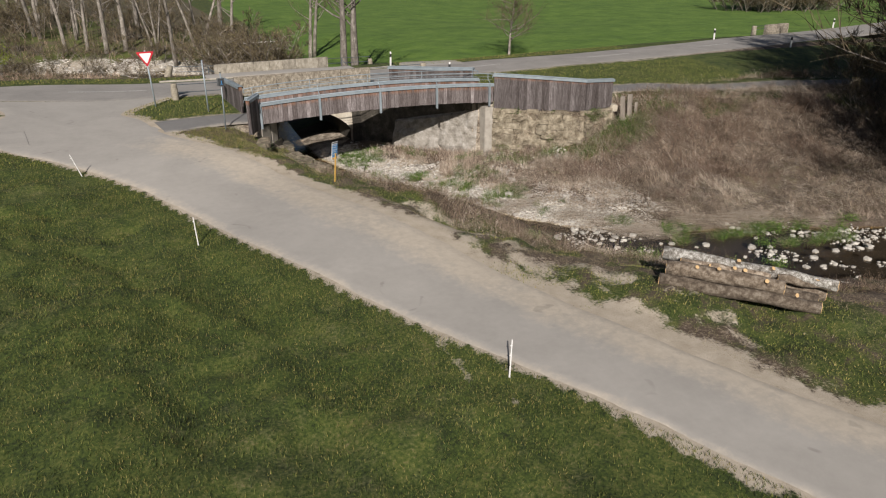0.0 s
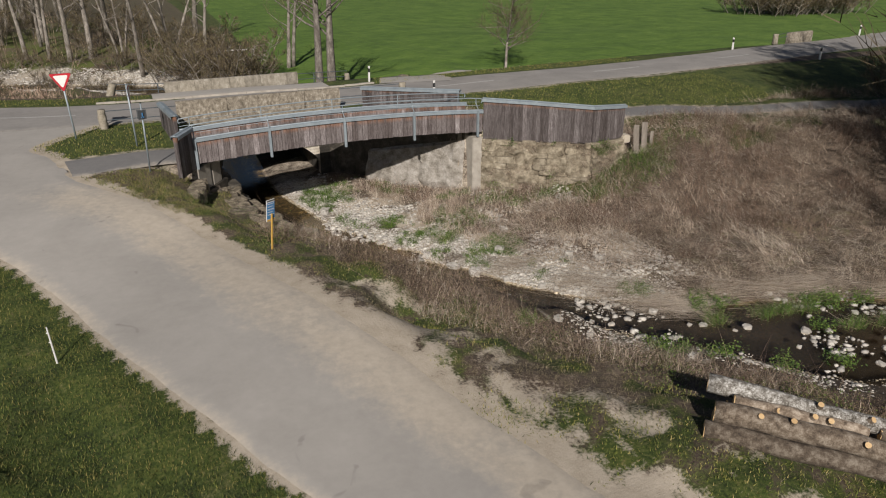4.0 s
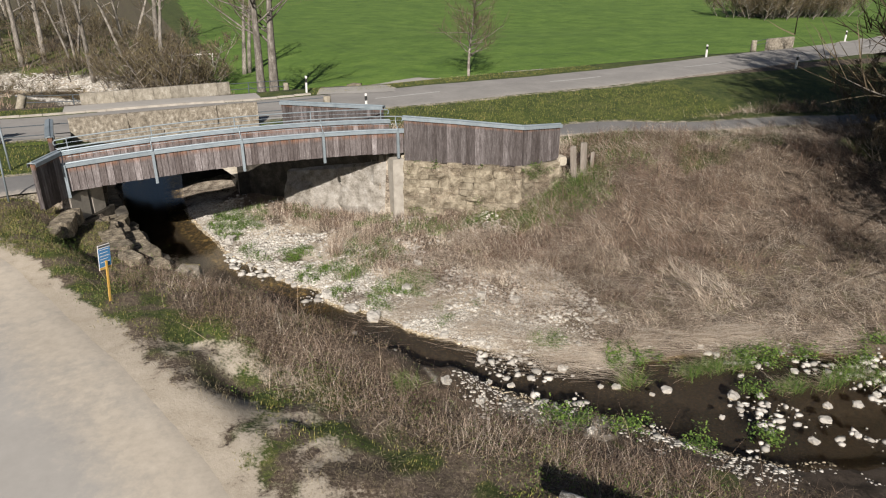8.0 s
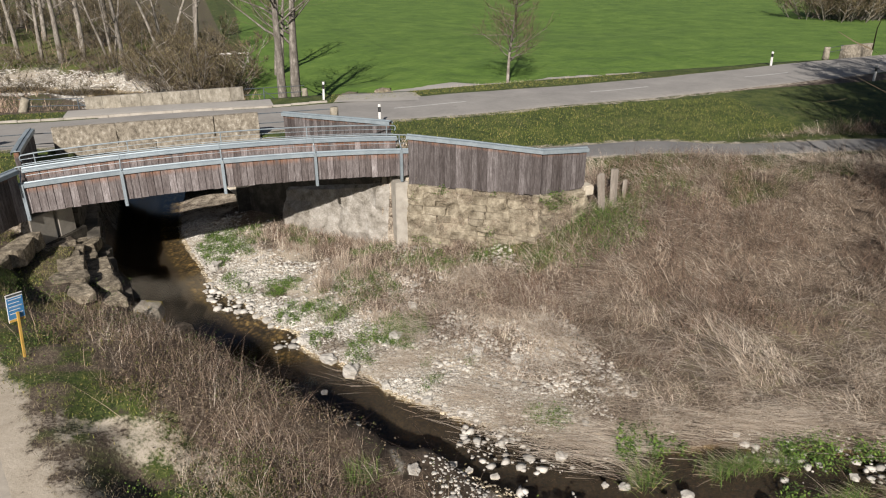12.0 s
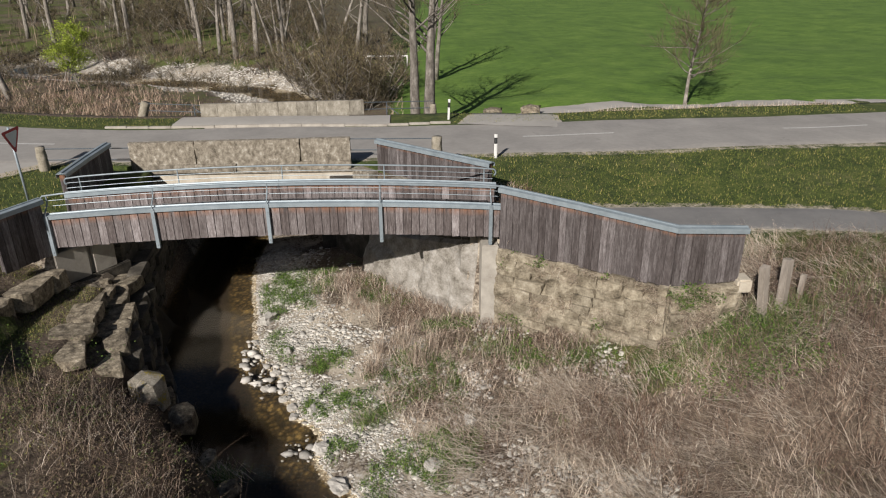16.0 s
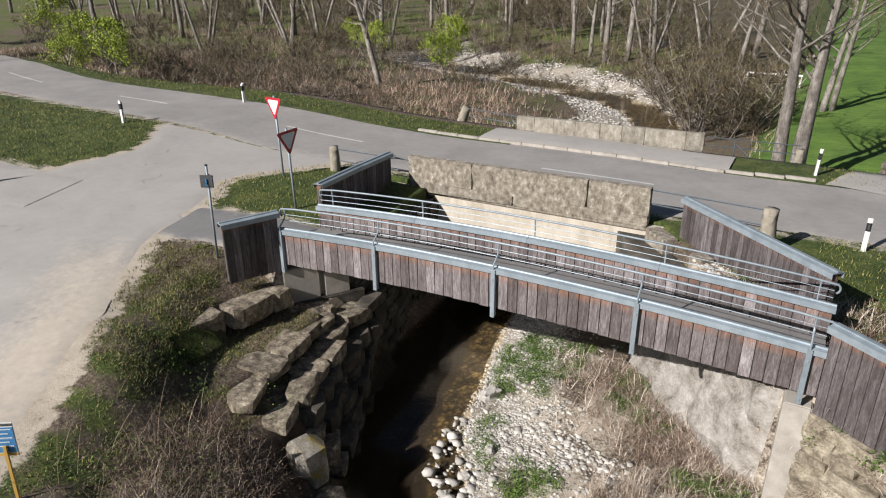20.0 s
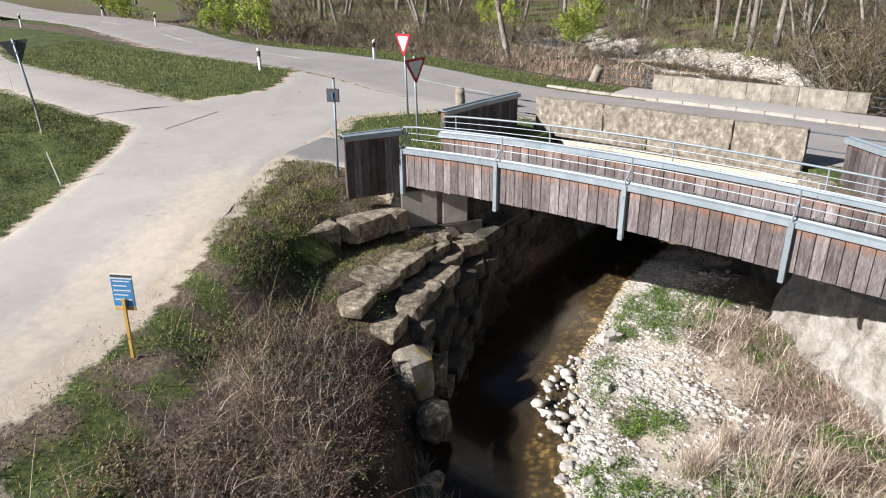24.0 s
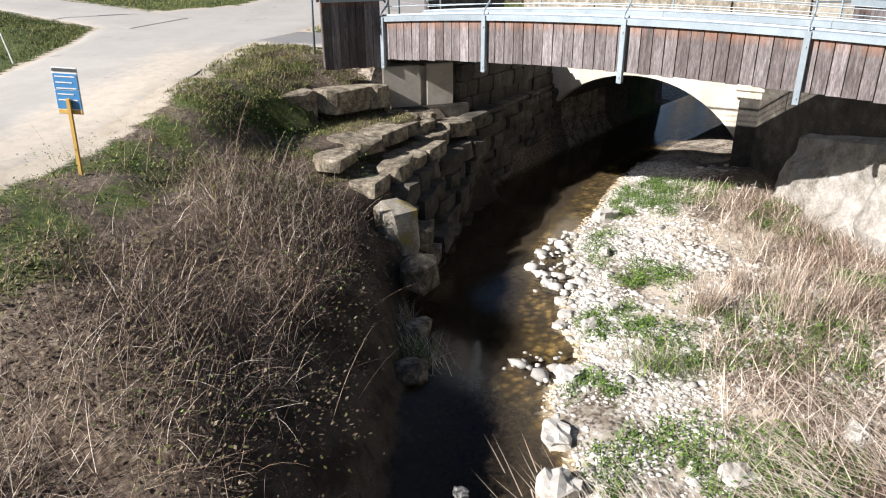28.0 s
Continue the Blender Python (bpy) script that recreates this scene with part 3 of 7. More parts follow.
road = dense(ROAD_MID, 0.8)
ribbon("main_road", offset(road, 2.9), offset(road, -2.9), M_ROAD, 0.02, 14, 0.06, "worn grey asphalt country road")
ribbon("side_road", *pair(dense(TRACK_L, 0.4), dense(TRACK_R, 0.4), 220), M_TRACK, 0.03, 18, 0.1, "pale dusty asphalt track with gravel edges")
lane = dense(LANE, 0.6)
ribbon("lane_road", offset(lane, 1.6), offset(lane, -1.6), M_TRACK, 0.045, 8, 0.1, "narrow pale asphalt lane")
p = dense(PATH_MID, 0.3)
ribbon("bridge_path", offset(p, 1.2), offset(p, -1.2), M_PATH, 0.05, 8, 0.05, "grey asphalt path leading on to the footbridge")
p = dense(FARM_TRACK, 0.5)
wide = 1.2 + 1.6 * smooth(-p[:, 1], -19.5, -13.5)
sd = offset(p, 1) - p[:, :2]
ribbon("farm_track", p[:, :2] + sd * wide[:, None], p[:, :2] - sd * wide[:, None], M_TRACK, 0.035, 8, 0.15, "pale gravel farm track along the meadow")
pv = np.stack([np.linspace(-0.8, 9.4, 18), np.full(18, 14.75)], 1)
ribbon("footway_pavement", pv + (0, 1.3), pv - (0, 1.22), M_TRACK, 0.06, 6, 0, "pale gritty footway on the road bridge")
p = dense(PATH_EAST, 0.5)
ribbon("cycle_path", offset(p, 1.05), offset(p, -1.05), M_PATH, 0.03, 8, 0.05, "grey asphalt cycle path beside the dry bank")

# the water
m, nt, b = nodes_of("stream_water", 0.04)
b.inputs["Base Color"].default_value = (0.78, 0.68, 0.5, 1)
b.inputs["Transmission Weight"].default_value, b.inputs["IOR"].default_value = 1.0, 1.33
bump(nt, b, noise_tex(nt, coords(nt), 5, 4), 0.14, 0.03)
c = dense(STREAM, 0.8)
L, R = offset(c, 1) - c[:, :2], None
left, right = c[:, :2] + L * (c[:, 2:] + 1.1), c[:, :2] - L * (c[:, 2:] + 1.1)
me = bpy.data.meshes.new("water")
k = len(c)
me.from_pydata([(x, y, WATER) for x, y in left] + [(x, y, WATER) for x, y in right], [], [(i, k + i, k + i + 1, i + 1) for i in range(k - 1)])
me.materials.append(m)
water = tagged(new("water", me), "shallow dark brown clear stream water", "water", kind="structure")
water.visible_shadow = False

# ---------- helpers for things ----------
def part(name, bm, mat, parent=None, label="", smooth_=False):
    me_ = bpy.data.meshes.new(name)
    bm.to_mesh(me_)
    bm.free()
    if smooth_:
        me_.polygons.foreach_set("use_smooth", [True] * len(me_.polygons))
    me_.materials.append(mat)
    ob = new(name, me_)
    ob.parent = parent
    if label:
        tagged(ob, label)
    return ob


def empty(name, label, category, group="", at=(0, 0, 0)):
    ob = new(name)
    ob.location = at
    ob.empty_display_size = 0.1
    return tagged(ob, label, category, group)


def box(bm, lo, hi, m=None, bevel=0.0):
    r = bmesh.ops.create_cube(bm, size=1.0)["verts"]
    lo, hi = Vector(lo), Vector(hi)
    for v in r:
        v.co = Vector(((v.co.x + 0.5) * (hi.x - lo.x) + lo.x, (v.co.y + 0.5) * (hi.y - lo.y) + lo.y, (v.co.z + 0.5) * (hi.z - lo.z) + lo.z))
    if bevel:
        es = {e for v in r for e in v.link_edges}
        r = list({v for f in bmesh.ops.bevel(bm, geom=list(es), offset=bevel, segments=2, affect="EDGES")["faces"] for v in f.verts} | {v for v in r if v.is_valid})
    if m is not None:
        bmesh.ops.transform(bm, matrix=m, verts=r)
    return r


def tube(bm, pts, r, sides=8, r2=None):
    """A round bar along the points."""
    pts = [Vector(q) for q in pts]
    rings = []
    ref = None
    for i, q in enumerate(pts):
        t = (pts[min(i + 1, len(pts) - 1)] - pts[max(i - 1, 0)]).normalized()
        if ref is None:
            ref = t.orthogonal().normalized()
        ref = (ref - t * ref.dot(t)).normalized()
        w = t.cross(ref)
        rr = r if r2 is None else r + (r2 - r) * i / (len(pts) - 1)
        rings.append([bm.verts.new(q + (ref * math.cos(a) + w * math.sin(a)) * rr) for a in (2 * math.pi * k / sides for k in range(sides))])
    for a, b in zip(rings, rings[1:]):
        for k in range(sides):
            bm.faces.new((a[k], a[(k + 1) % sides], b[(k + 1) % sides], b[k]))
    bm.faces.new(rings[0][::-1])
    bm.faces.new(rings[-1])
    return rings


# ---------- footbridge ----------
def arch(x):
    """How far the gently arched bridge stands above its ends."""
    return 0.24 * (1 - ((x - 6.35) / 6.5) ** 2)


def under(ob, parent):
    """Hang a mesh that is drawn in place under a thing."""
    ob.parent = parent
    ob.matrix_parent_inverse = parent.matrix_world.inverted() if parent.type != "EMPTY" else Matrix.Translation(parent.location).inverted()
    return ob


def piece(name, mesh, m, parent):
    """One of many alike pieces on a shared mesh, placed in the world under its parent."""
    ob = new(name, mesh)
    under(ob, parent)
    ob.matrix_basis = m
    return ob


def mesh_of(name, bm, mat, smooth_=False):
    me_ = bpy.data.meshes.new(name)
    bm.to_mesh(me_)
    bm.free()
    if smooth_:
        me_.polygons.foreach_set("use_smooth", [True] * len(me_.polygons))
    me_.materials.append(mat)
    return me_


def board_mesh(seed, mat=None):
    """A sawn board one metre tall, slightly cupped, with an uneven foot."""
    rng = random.Random(seed)
    bm = bmesh.new()
    vs = box(bm, (-0.5, -0.013, 0), (0.5, 0.013, 1), bevel=0.004)
    for v in vs:
        if v.is_valid and v.co.z < 0.3:
            v.co.z += rng.uniform(-0.006, 0.006)
    return mesh_of("board", bm, mat or M_WOOD)


BOARDS = [board_mesh(i) for i in range(4)]
rng = random.Random(5)


def sweep(bm, section, stations):
    """A profile (y, z) carried along x = stations, lifted with the bridge's arch."""
    rows = [[bm.verts.new((x, y, z + arch(x))) for y, z in section] for x in stations]
    n = len(section)
    for a, b in zip(rows, rows[1:]):
        for k in range(n):
            bm.faces.new((a[k], b[k], b[(k + 1) % n], a[(k + 1) % n]))
    bm.faces.new(rows[0])
    bm.faces.new(rows[-1][::-1])
    bmesh.ops.recalc_face_normals(bm, faces=bm.faces)


def drawn(name, bm, mat, parent, label="", smooth_=False):
    return under(part(name, bm, mat, None, label, smooth_), parent)


def stations(a, b, n):
    return [a + (b - a) * i / n for i in range(n + 1)]


bridge = empty("footbridge", "arched timber-clad steel footbridge with galvanised rails", "bridge", at=(6.35, 1.0, -0.3))
POSTS = (0.03, 2.98, 6.18, 9.38, 12.57)
bm = bmesh.new()
sweep(bm, [(0.05, -0.06), (1.92, -0.06), (1.92, 0.08), (0.05, 0.08)], stations(-0.25, 12.9, 24))
drawn("deck", bm, M_PATH, bridge, "grey asphalted deck")
for y in (0.35, 1.6):
    bm = bmesh.new()
    sweep(bm, [(y - 0.1, -0.3), (y + 0.1, -0.3), (y + 0.1, -0.275), (y + 0.012, -0.275), (y + 0.012, -0.09), (y + 0.1, -0.09), (y + 0.1, -0.065), (y - 0.1, -0.065), (y - 0.1, -0.09), (y - 0.012, -0.09), (y - 0.012, -0.275), (y - 0.1, -0.275)], stations(-0.1, 12.8, 12))
    drawn("girder", bm, M_ZINC, bridge)
for side, y0, xa, xb in (("near_parapet", 0.0, -0.05, 12.84), ("far_parapet", 1.97, -0.28, 12.92)):
    s = -1 if y0 == 0 else 1
    bm = bmesh.new()
    sweep(bm, [(y0 - 0.03, -0.12), (y0 + 0.03, -0.12), (y0 + 0.03, 0.72), (y0 - 0.03, 0.72)], stations(xa + 0.02, xb - 0.02, 20))
    wall = drawn(side, bm, M_WOOD, bridge, "boarded parapet of weathered planks")
    n = 55
    w = (xb - xa) / n
    for face in (-1, 1):
        for i in range(n):
            x = xa + (i + 0.5) * w
            m = Matrix.Translation((x, y0 + face * (0.046 + rng.uniform(-0.003, 0.003)), -0.26 + arch(x) + rng.uniform(-0.012, 0.012))) @ Matrix.Rotation(rng.uniform(-0.006, 0.006), 4, "Y") @ Matrix.Diagonal((w * 0.93, 1, 0.985, 1))
            piece("board", BOARDS[rng.randrange(4)], m, wall)
    # a folded zinc cap in lengths from post to post, with a raised seam
    cuts = [xa - 0.06] + list(POSTS[1:4]) + [xb + 0.05]
    for a, b in zip(cuts, cuts[1:]):
        bm = bmesh.new()
        sweep(bm, [(y0 - 0.13, 0.63), (y0 - 0.125, 0.63), (y0 - 0.12, 0.735), (y0 - 0.02, 0.75), (y0 - 0.012, 0.775), (y0 + 0.012, 0.775), (y0 + 0.02, 0.75), (y0 + 0.12, 0.735), (y0 + 0.125, 0.63), (y0 + 0.13, 0.63), (y0 + 0.13, 0.745), (y0 + 0.03, 0.762), (y0 + 0.018, 0.79), (y0 - 0.018, 0.79), (y0 - 0.03, 0.762), (y0 - 0.13, 0.745)], stations(a + 0.004, b - 0.004, 6))
        drawn("cap", bm, M_ZINC, bridge, "blue-grey zinc cap")
    # posts: a flat strap outside, a cranked bar above, the rail and two wires
    yr = y0 + 0.12
    for x in (POSTS if y0 == 0 else (0.1, 3.09, 6.28, 9.45, 12.6)):
        z = arch(x)
        bm = bmesh.new()
        if y0 == 0:
            box(bm, (x - 0.05, y0 - 0.16, -0.46 + z), (x + 0.05, y0 - 0.135, 0.74 + z), bevel=0.004)
            box(bm, (x - 0.05, y0 - 0.135, -0.44 + z), (x - 0.035, y0 - 0.06, 0.62 + z))
            box(bm, (x + 0.035, y0 - 0.135, -0.44 + z), (x + 0.05, y0 - 0.06, 0.62 + z))
            tube(bm, [(x, y0 - 0.14, 0.7 + z), (x, y0 - 0.13, 0.83 + z), (x, y0 + 0.08, 1.0 + z), (x, yr, 1.08 + z), (x, yr, 1.27 + z)], 0.02, 6)
        else:
            tube(bm, [(x, yr + 0.02, 0.2 + z), (x, yr + 0.02, 0.9 + z), (x, yr, 1.2 + z)], 0.02, 6)
            box(bm, (x - 0.04, y0 + 0.06, 0.5 + z), (x + 0.04, yr + 0.04, 0.54 + z))
        post = drawn("post", bm, M_ZINC, bridge, "cranked galvanised rail post")
        if y0 == 0:
            for zz in (-0.35, 0.5):
                bm = bmesh.new()
                bmesh.ops.create_cone(bm, segments=6, radius1=0.018, radius2=0.018, depth=0.02, cap_ends=True, matrix=pose(x, y0 - 0.168, zz + z, 90))
                drawn("bolt", bm, M_ZINC, post)
    lift = 1.29 if y0 == 0 else 1.2
    xs = stations(xa - 0.05, xb - 0.05, 26)
    pts = [(x, yr, lift + arch(x)) for x in xs]
    curl_l = [(xs[0] + 0.10 - 0.12 * math.sin(a), yr, pts[0][2] - 0.12 + 0.12 * math.cos(a)) for a in (2.6, 2.1, 1.6, 1.1, 0.6)]
    curl_r = [(xs[-1] - 0.02 + 0.12 * math.sin(a), yr, pts[-1][2] - 0.12 + 0.12 * math.cos(a)) for a in (0.6, 1.1, 1.6, 2.1, 2.6)]
    bm = bmesh.new()
    tube(bm, curl_l + pts[1:-1] + curl_r, 0.026, 8)
    drawn("handrail", bm, M_ZINC, bridge, "bent galvanised handrail", True)
    for dz in (0.17, 0.33):
        bm = bmesh.new()
        tube(bm, [(x, yr, lift - dz + arch(x)) for x in xs], 0.009, 5)
        drawn("wire", bm, M_ZINC, bridge)
# low rod on studs along the deck's far edge
bm = bmesh.new()
tube(bm, [(x, 1.8, 0.22 + arch(x)) for x in stations(0, 12.7, 20)], 0.012, 5)
rod = drawn("foot_rail", bm, M_BLACK, bridge, "dark low rail on studs")
bm = bmesh.new()
tube(bm, [(0, 0, 0), (0, 0, 0.15)], 0.016, 5)
stud = mesh_of("stud", bm, M_BLACK)
for i in range(32):
    x = 0.2 + i * 0.4
    piece("stud", stud, Matrix.Translation((x, 1.8, 0.078 + arch(x))), rod)


SCREEN_BOARDS = [board_mesh(30 + i, M_SCREEN) for i in range(4)]


# ---------- boarded screens at the bridge's corners ----------
def screen(label, legs, group):
    """A boarded wall through the given corners (x, y, foot, top), boarded on both faces and capped with zinc."""
    x0, y0, f0, t0 = legs[0]
    th = empty("timber_screen", label, "screen wall", group, at=(x0, y0, f0))
    for (ax, ay, af, at_), (bx, by, bf, bt) in zip(legs, legs[1:]):
        a, b = Vector((ax, ay, 0)), Vector((bx, by, 0))
        L = (b - a).length
        d = (b - a) / L
        nrm = Vector((-d.y, d.x, 0))
        bm = bmesh.new()
        vs = []
        for s in (-0.045, 0.045):
            vs.append([bm.verts.new(q + nrm * s + Vector((0, 0, z))) for q, z in ((a, af + 0.05), (b, bf + 0.05), (b, bt), (a, at_))])
        bm.faces.new(vs[0])
        bm.faces.new(vs[1][::-1])
        for k in range(4):
            bm.faces.new((vs[0][k], vs[1][k], vs[1][(k + 1) % 4], vs[0][(k + 1) % 4]))
        bmesh.ops.recalc_face_normals(bm, faces=bm.faces)
        core = drawn("frame", bm, M_SCREEN, th)
        n = max(2, round(L / 0.2))
        w = L / n
        ang = math.atan2(d.y, d.x)
        for s in (-1, 1):
            for i in range(n):
                u = (i + 0.5) / n
                q = a + d * (L * u) + nrm * s * (0.062 + rng.uniform(-0.004, 0.004))
                foot, top = af + (bf - af) * u, at_ + (bt - at_) * u
                m = Matrix.Translation((q.x, q.y, foot + rng.uniform(-0.02, 0.02))) @ Matrix.Rotation(ang, 4, "Z") @ Matrix.Diagonal((w * 0.945, 1, top - foot, 1))
                piece("board", SCREEN_BOARDS[rng.randrange(4)], m, core)
        bm = bmesh.new()
        sec = [(-0.15, -0.1), (-0.15, 0.03), (-0.03, 0.05), (-0.03, 0.075), (0.03, 0.075), (0.03, 0.05), (0.15, 0.03), (0.15, -0.1), (0.143, -0.1), (0.143, 0.02), (-0.143, 0.02), (-0.143, -0.1)]
        rows = [[bm.verts.new(q + nrm * y + Vector((0, 0, z + zz))) for y, z in sec] for q, zz in ((a - d * 0.05, at_ + 0.02), (b + d * 0.05, bt + 0.02))]
        for k in range(len(sec)):
            bm.faces.new((rows[0][k], rows[1][k], rows[1][(k + 1) % len(sec)], rows[0][(k + 1) % len(sec)]))
        bm.faces.new(rows[0])
        bm.faces.new(rows[1][::-1])
        bmesh.ops.recalc_face_normals(bm, faces=bm.faces)
        drawn("cap", bm, M_ZINC, th, "blue-grey zinc cap")
    return th


screen("long weathered timber screen on the stone retaining wall", [(12.88, -0.06, -0.56, 1.26), (14.9, -1.42, -0.62, 1.17), (17.0, -2.88, -0.58, 1.05), (18.82, -2.78, -0.5, 0.94)], "screens at the bridge")
screen("short dark timber screen at the bridge end", [(-0.74, -1.38, -0.4, 1.2), (-0.1, -0.08, -0.42, 1.2)], "screens at the bridge")
screen("dark shaded timber screen beside the road wall", [(-0.45, 2.2, -0.3, 1.24), (-0.62, 4.4, -0.3, 1.16), (-0.76, 6.45, -0.3, 1.06)], "screens at the bridge")
screen("weathered timber screen slanting down to the footbridge", [(9.12, 6.4, -0.45, 1.04), (12.86, 2.5, -0.3, 1.22)], "screens at the bridge")

# ---------- masonry ----------
def stone_mesh(seed, rough=0.04, mat=None, cuts=1):
    """A unit block, -0.5 to 0.5, with knocked-off corners and hollow faces."""
    r = random.Random(seed)
    bm = bmesh.new()
    bmesh.ops.create_cube(bm, size=1.0)
    bmesh.ops.subdivide_edges(bm, edges=bm.edges[:], cuts=cuts, use_grid_fill=True)
    for v in bm.verts:
        k = sum(abs(c) > 0.49 for c in v.co)
        v.co *= 1 - (k - 1) * rough * r.uniform(0.3, 1.2)
        v.co += Vector((r.uniform(-1, 1), r.uniform(-1, 1), r.uniform(-1, 1))) * rough * (0.55 if cuts < 2 else 0.25)
        if cuts > 1:
            v.co *= 1 + rough * 1.3 * noise.noise(v.co * 2.2 + Vector((seed, 0, 0)))
    return mesh_of("stone", bm, mat or M_WALL, cuts > 3)


WALL_STONES = [stone_mesh(i, 0.012, None, 3) for i in range(6)]
PALE_STONES = [stone_mesh(10 + i, 0.012, M_ASHLAR, 3) for i in range(4)]
RUIN_STONES = [stone_mesh(30 + i, 0.075, M_RUIN) for i in range(8)]
SHADE_STONES = [stone_mesh(60 + i, 0.06, M_SHADE_MASONRY) for i in range(4)]


def ledge_mesh(seed, mat, boulder=False):
    """A broken limestone block: flat bed planes and snapped corners; a boulder is rounder."""
    r = random.Random(seed)
    bm = bmesh.new()
    for sx in (-0.5, 0.5):
        for sy in (-0.5, 0.5):
            for sz in (-0.5, 0.5):
                k = r.uniform(0.5, 0.85) if boulder else r.uniform(0.78, 1.0)
                bm.verts.new((sx * k, sy * k * r.uniform(0.8, 1.05), sz * (k if boulder else r.uniform(0.84, 1.0))))
                bm.verts.new((sx * r.uniform(0.1, 0.6), sy * r.uniform(0.9, 1.1), sz * r.uniform(0.6, 0.95)))
                if boulder or r.random() < 0.6:
                    bm.verts.new((sx * r.uniform(0.92, 1.1), sy * r.uniform(0.1, 0.6), sz * r.uniform(0.3, 0.9)))
                if boulder:
                    bm.verts.new((sx * r.uniform(0.2, 0.6), sy * r.uniform(0.2, 0.6), sz * r.uniform(0.95, 1.1)))
    bmesh.ops.convex_hull(bm, input=bm.verts)
    bmesh.ops.delete(bm, geom=[v for v in bm.verts if not v.link_faces], context="VERTS")
    return mesh_of("stone", bm, mat)


STEP_STONES = [ledge_mesh(70 + i, M_ROCK) for i in range(10)]
# same step blocks in the shade-dark colour
SHADED_STEPS = [ledge_mesh(90 + i, M_SHADE_MASONRY) for i in range(6)]
BOULDERS = [stone_mesh(40 + i, 0.17, M_ROCK, 5) for i in range(6)]


def slab(name, a, b, thick, z0, z1, mat, label, z1b=None, parent=None):
    """A straight wall core from a to b, thick to its left."""
    a, b = Vector((*a, 0)), Vector((*b, 0))
    d = (b - a).normalized()
    n = Vector((-d.y, d.x, 0)) * thick
    z1b = z1 if z1b is None else z1b
    bm = bmesh.new()
    lo = [bm.verts.new(q + Vector((0, 0, z0))) for q in (a, b, b + n, a + n)]
    hi = [bm.verts.new(q + Vector((0, 0, z))) for q, z in ((a, z1), (b, z1b), (b + n, z1b), (a + n, z1))]
    bm.faces.new(lo[::-1])
    bm.faces.new(hi)
    for k in range(4):
        bm.faces.new((lo[k], lo[(k + 1) % 4], hi[(k + 1) % 4], hi[k]))
    bmesh.ops.recalc_face_normals(bm, faces=bm.faces)
    return tagged(part(name, bm, mat), label, "wall", kind="structure")


def courses(wall, a, b, depth, rows, stones, width, batter=0.0, seed=1, jitter=0.02, top=None, rot=0.02, skip=0.0):
    """Lay stones along a to b, course by course (foot, head), their faces jutting to the right of the line."""
    r = random.Random(seed)
    a, b = Vector((*a, 0)), Vector((*b, 0))
    L = (b - a).length
    d = (b - a) / L
    n = Vector((d.y, -d.x, 0))
    ang = math.atan2(d.y, d.x)
    for k, (z0, z1) in enumerate(rows):
        s = -r.uniform(0, 0.5) * width
        while s < L - 0.05:
            w = width * r.uniform(0.65, 1.35)
            e = min(s + w, L)
            q0 = max(s, 0)
            if e - q0 > 0.12 and r.random() >= skip and (top is None or z1 <= top((q0 + e) / 2 / L) + 0.12):
                c = a + d * ((q0 + e) / 2) + n * (batter * (rows[-1][1] - z0) + r.uniform(-jitter, jitter))
                m = Matrix.Translation((c.x, c.y, (z0 + z1) / 2)) @ Matrix.Rotation(ang + r.uniform(-rot, rot), 4, "Z") @ Matrix.Diagonal(((e - q0) * 0.996, depth * r.uniform(0.9, 1.1), (z1 - z0) * 0.99, 1))
                piece("stone", stones[r.randrange(len(stones))], m, wall)
            s += w


def ragged(z0, z1, step, seed):
    """Courses of uneven height from z0 to z1."""
    r, out, z = random.Random(seed), [], z0
    while z < z1 - 0.1:
        h = step * r.uniform(0.7, 1.35)
        out.append((z, min(z + h, z1) + 0.01))
        z += h
    return out


def earth_face(wall, a, b, z0, z1, batter, out, seed):
    """Crumbled mortar and soil that fills a wall between its stones."""
    a, b = Vector((*a, 0)), Vector((*b, 0))
    d = (b - a).normalized()
    n = Vector((d.y, -d.x, 0))
    nu, nv = int((b - a).length / 0.1), int((z1 - z0) / 0.1)
    bm = bmesh.new()
    grid = []
    for i in range(nu + 1):
        col_ = []
        for j in range(nv + 1):
            q, z = a.lerp(b, i / nu), z0 + (z1 - z0) * j / nv
            k = out - 0.05 + batter * (z1 - z) + 0.2 * noise.noise(Vector((i * 0.13, j * 0.2, seed))) + 0.07 * noise.noise(Vector((i * 0.5, j * 0.6, seed + 9)))
            col_.append(bm.verts.new(q + n * k + Vector((0, 0, z))))
        grid.append(col_)
    for p0, p1 in zip(grid, grid[1:]):
        for j in range(nv):
            bm.faces.new((p0[j], p1[j], p1[j + 1], p0[j + 1]))
    part("rubble_core", bm, M_RUIN, wall, "crumbling mortar and soil between the stones")


# the old road bridge: two parapets, a rendered spandrel with an arch, wing walls
w_s = slab("wall_south", (-0.05, 6.72), (8.02, 6.98), 0.3, -0.1, 0.98, M_WALL, "old grey stone parapet wall with lichen")
courses(w_s, (-0.08, 6.72), (8.05, 6.98), 0.22, [(-0.15, 0.18), (0.175, 1.06)], WALL_STONES, 4.2, seed=3, jitter=0.004, rot=0.002)
w_n = slab("wall_north", (0.02, 16.08), (8.03, 16.48), 0.3, -0.6, 0.45, M_WALL, "pale stone parapet wall of large squared blocks")
courses(w_n, (0.0, 16.08), (8.05, 16.48), 0.22, [(-0.55, -0.2), (-0.195, 0.54)], PALE_STONES, 1.3, seed=4, jitter=0.006)


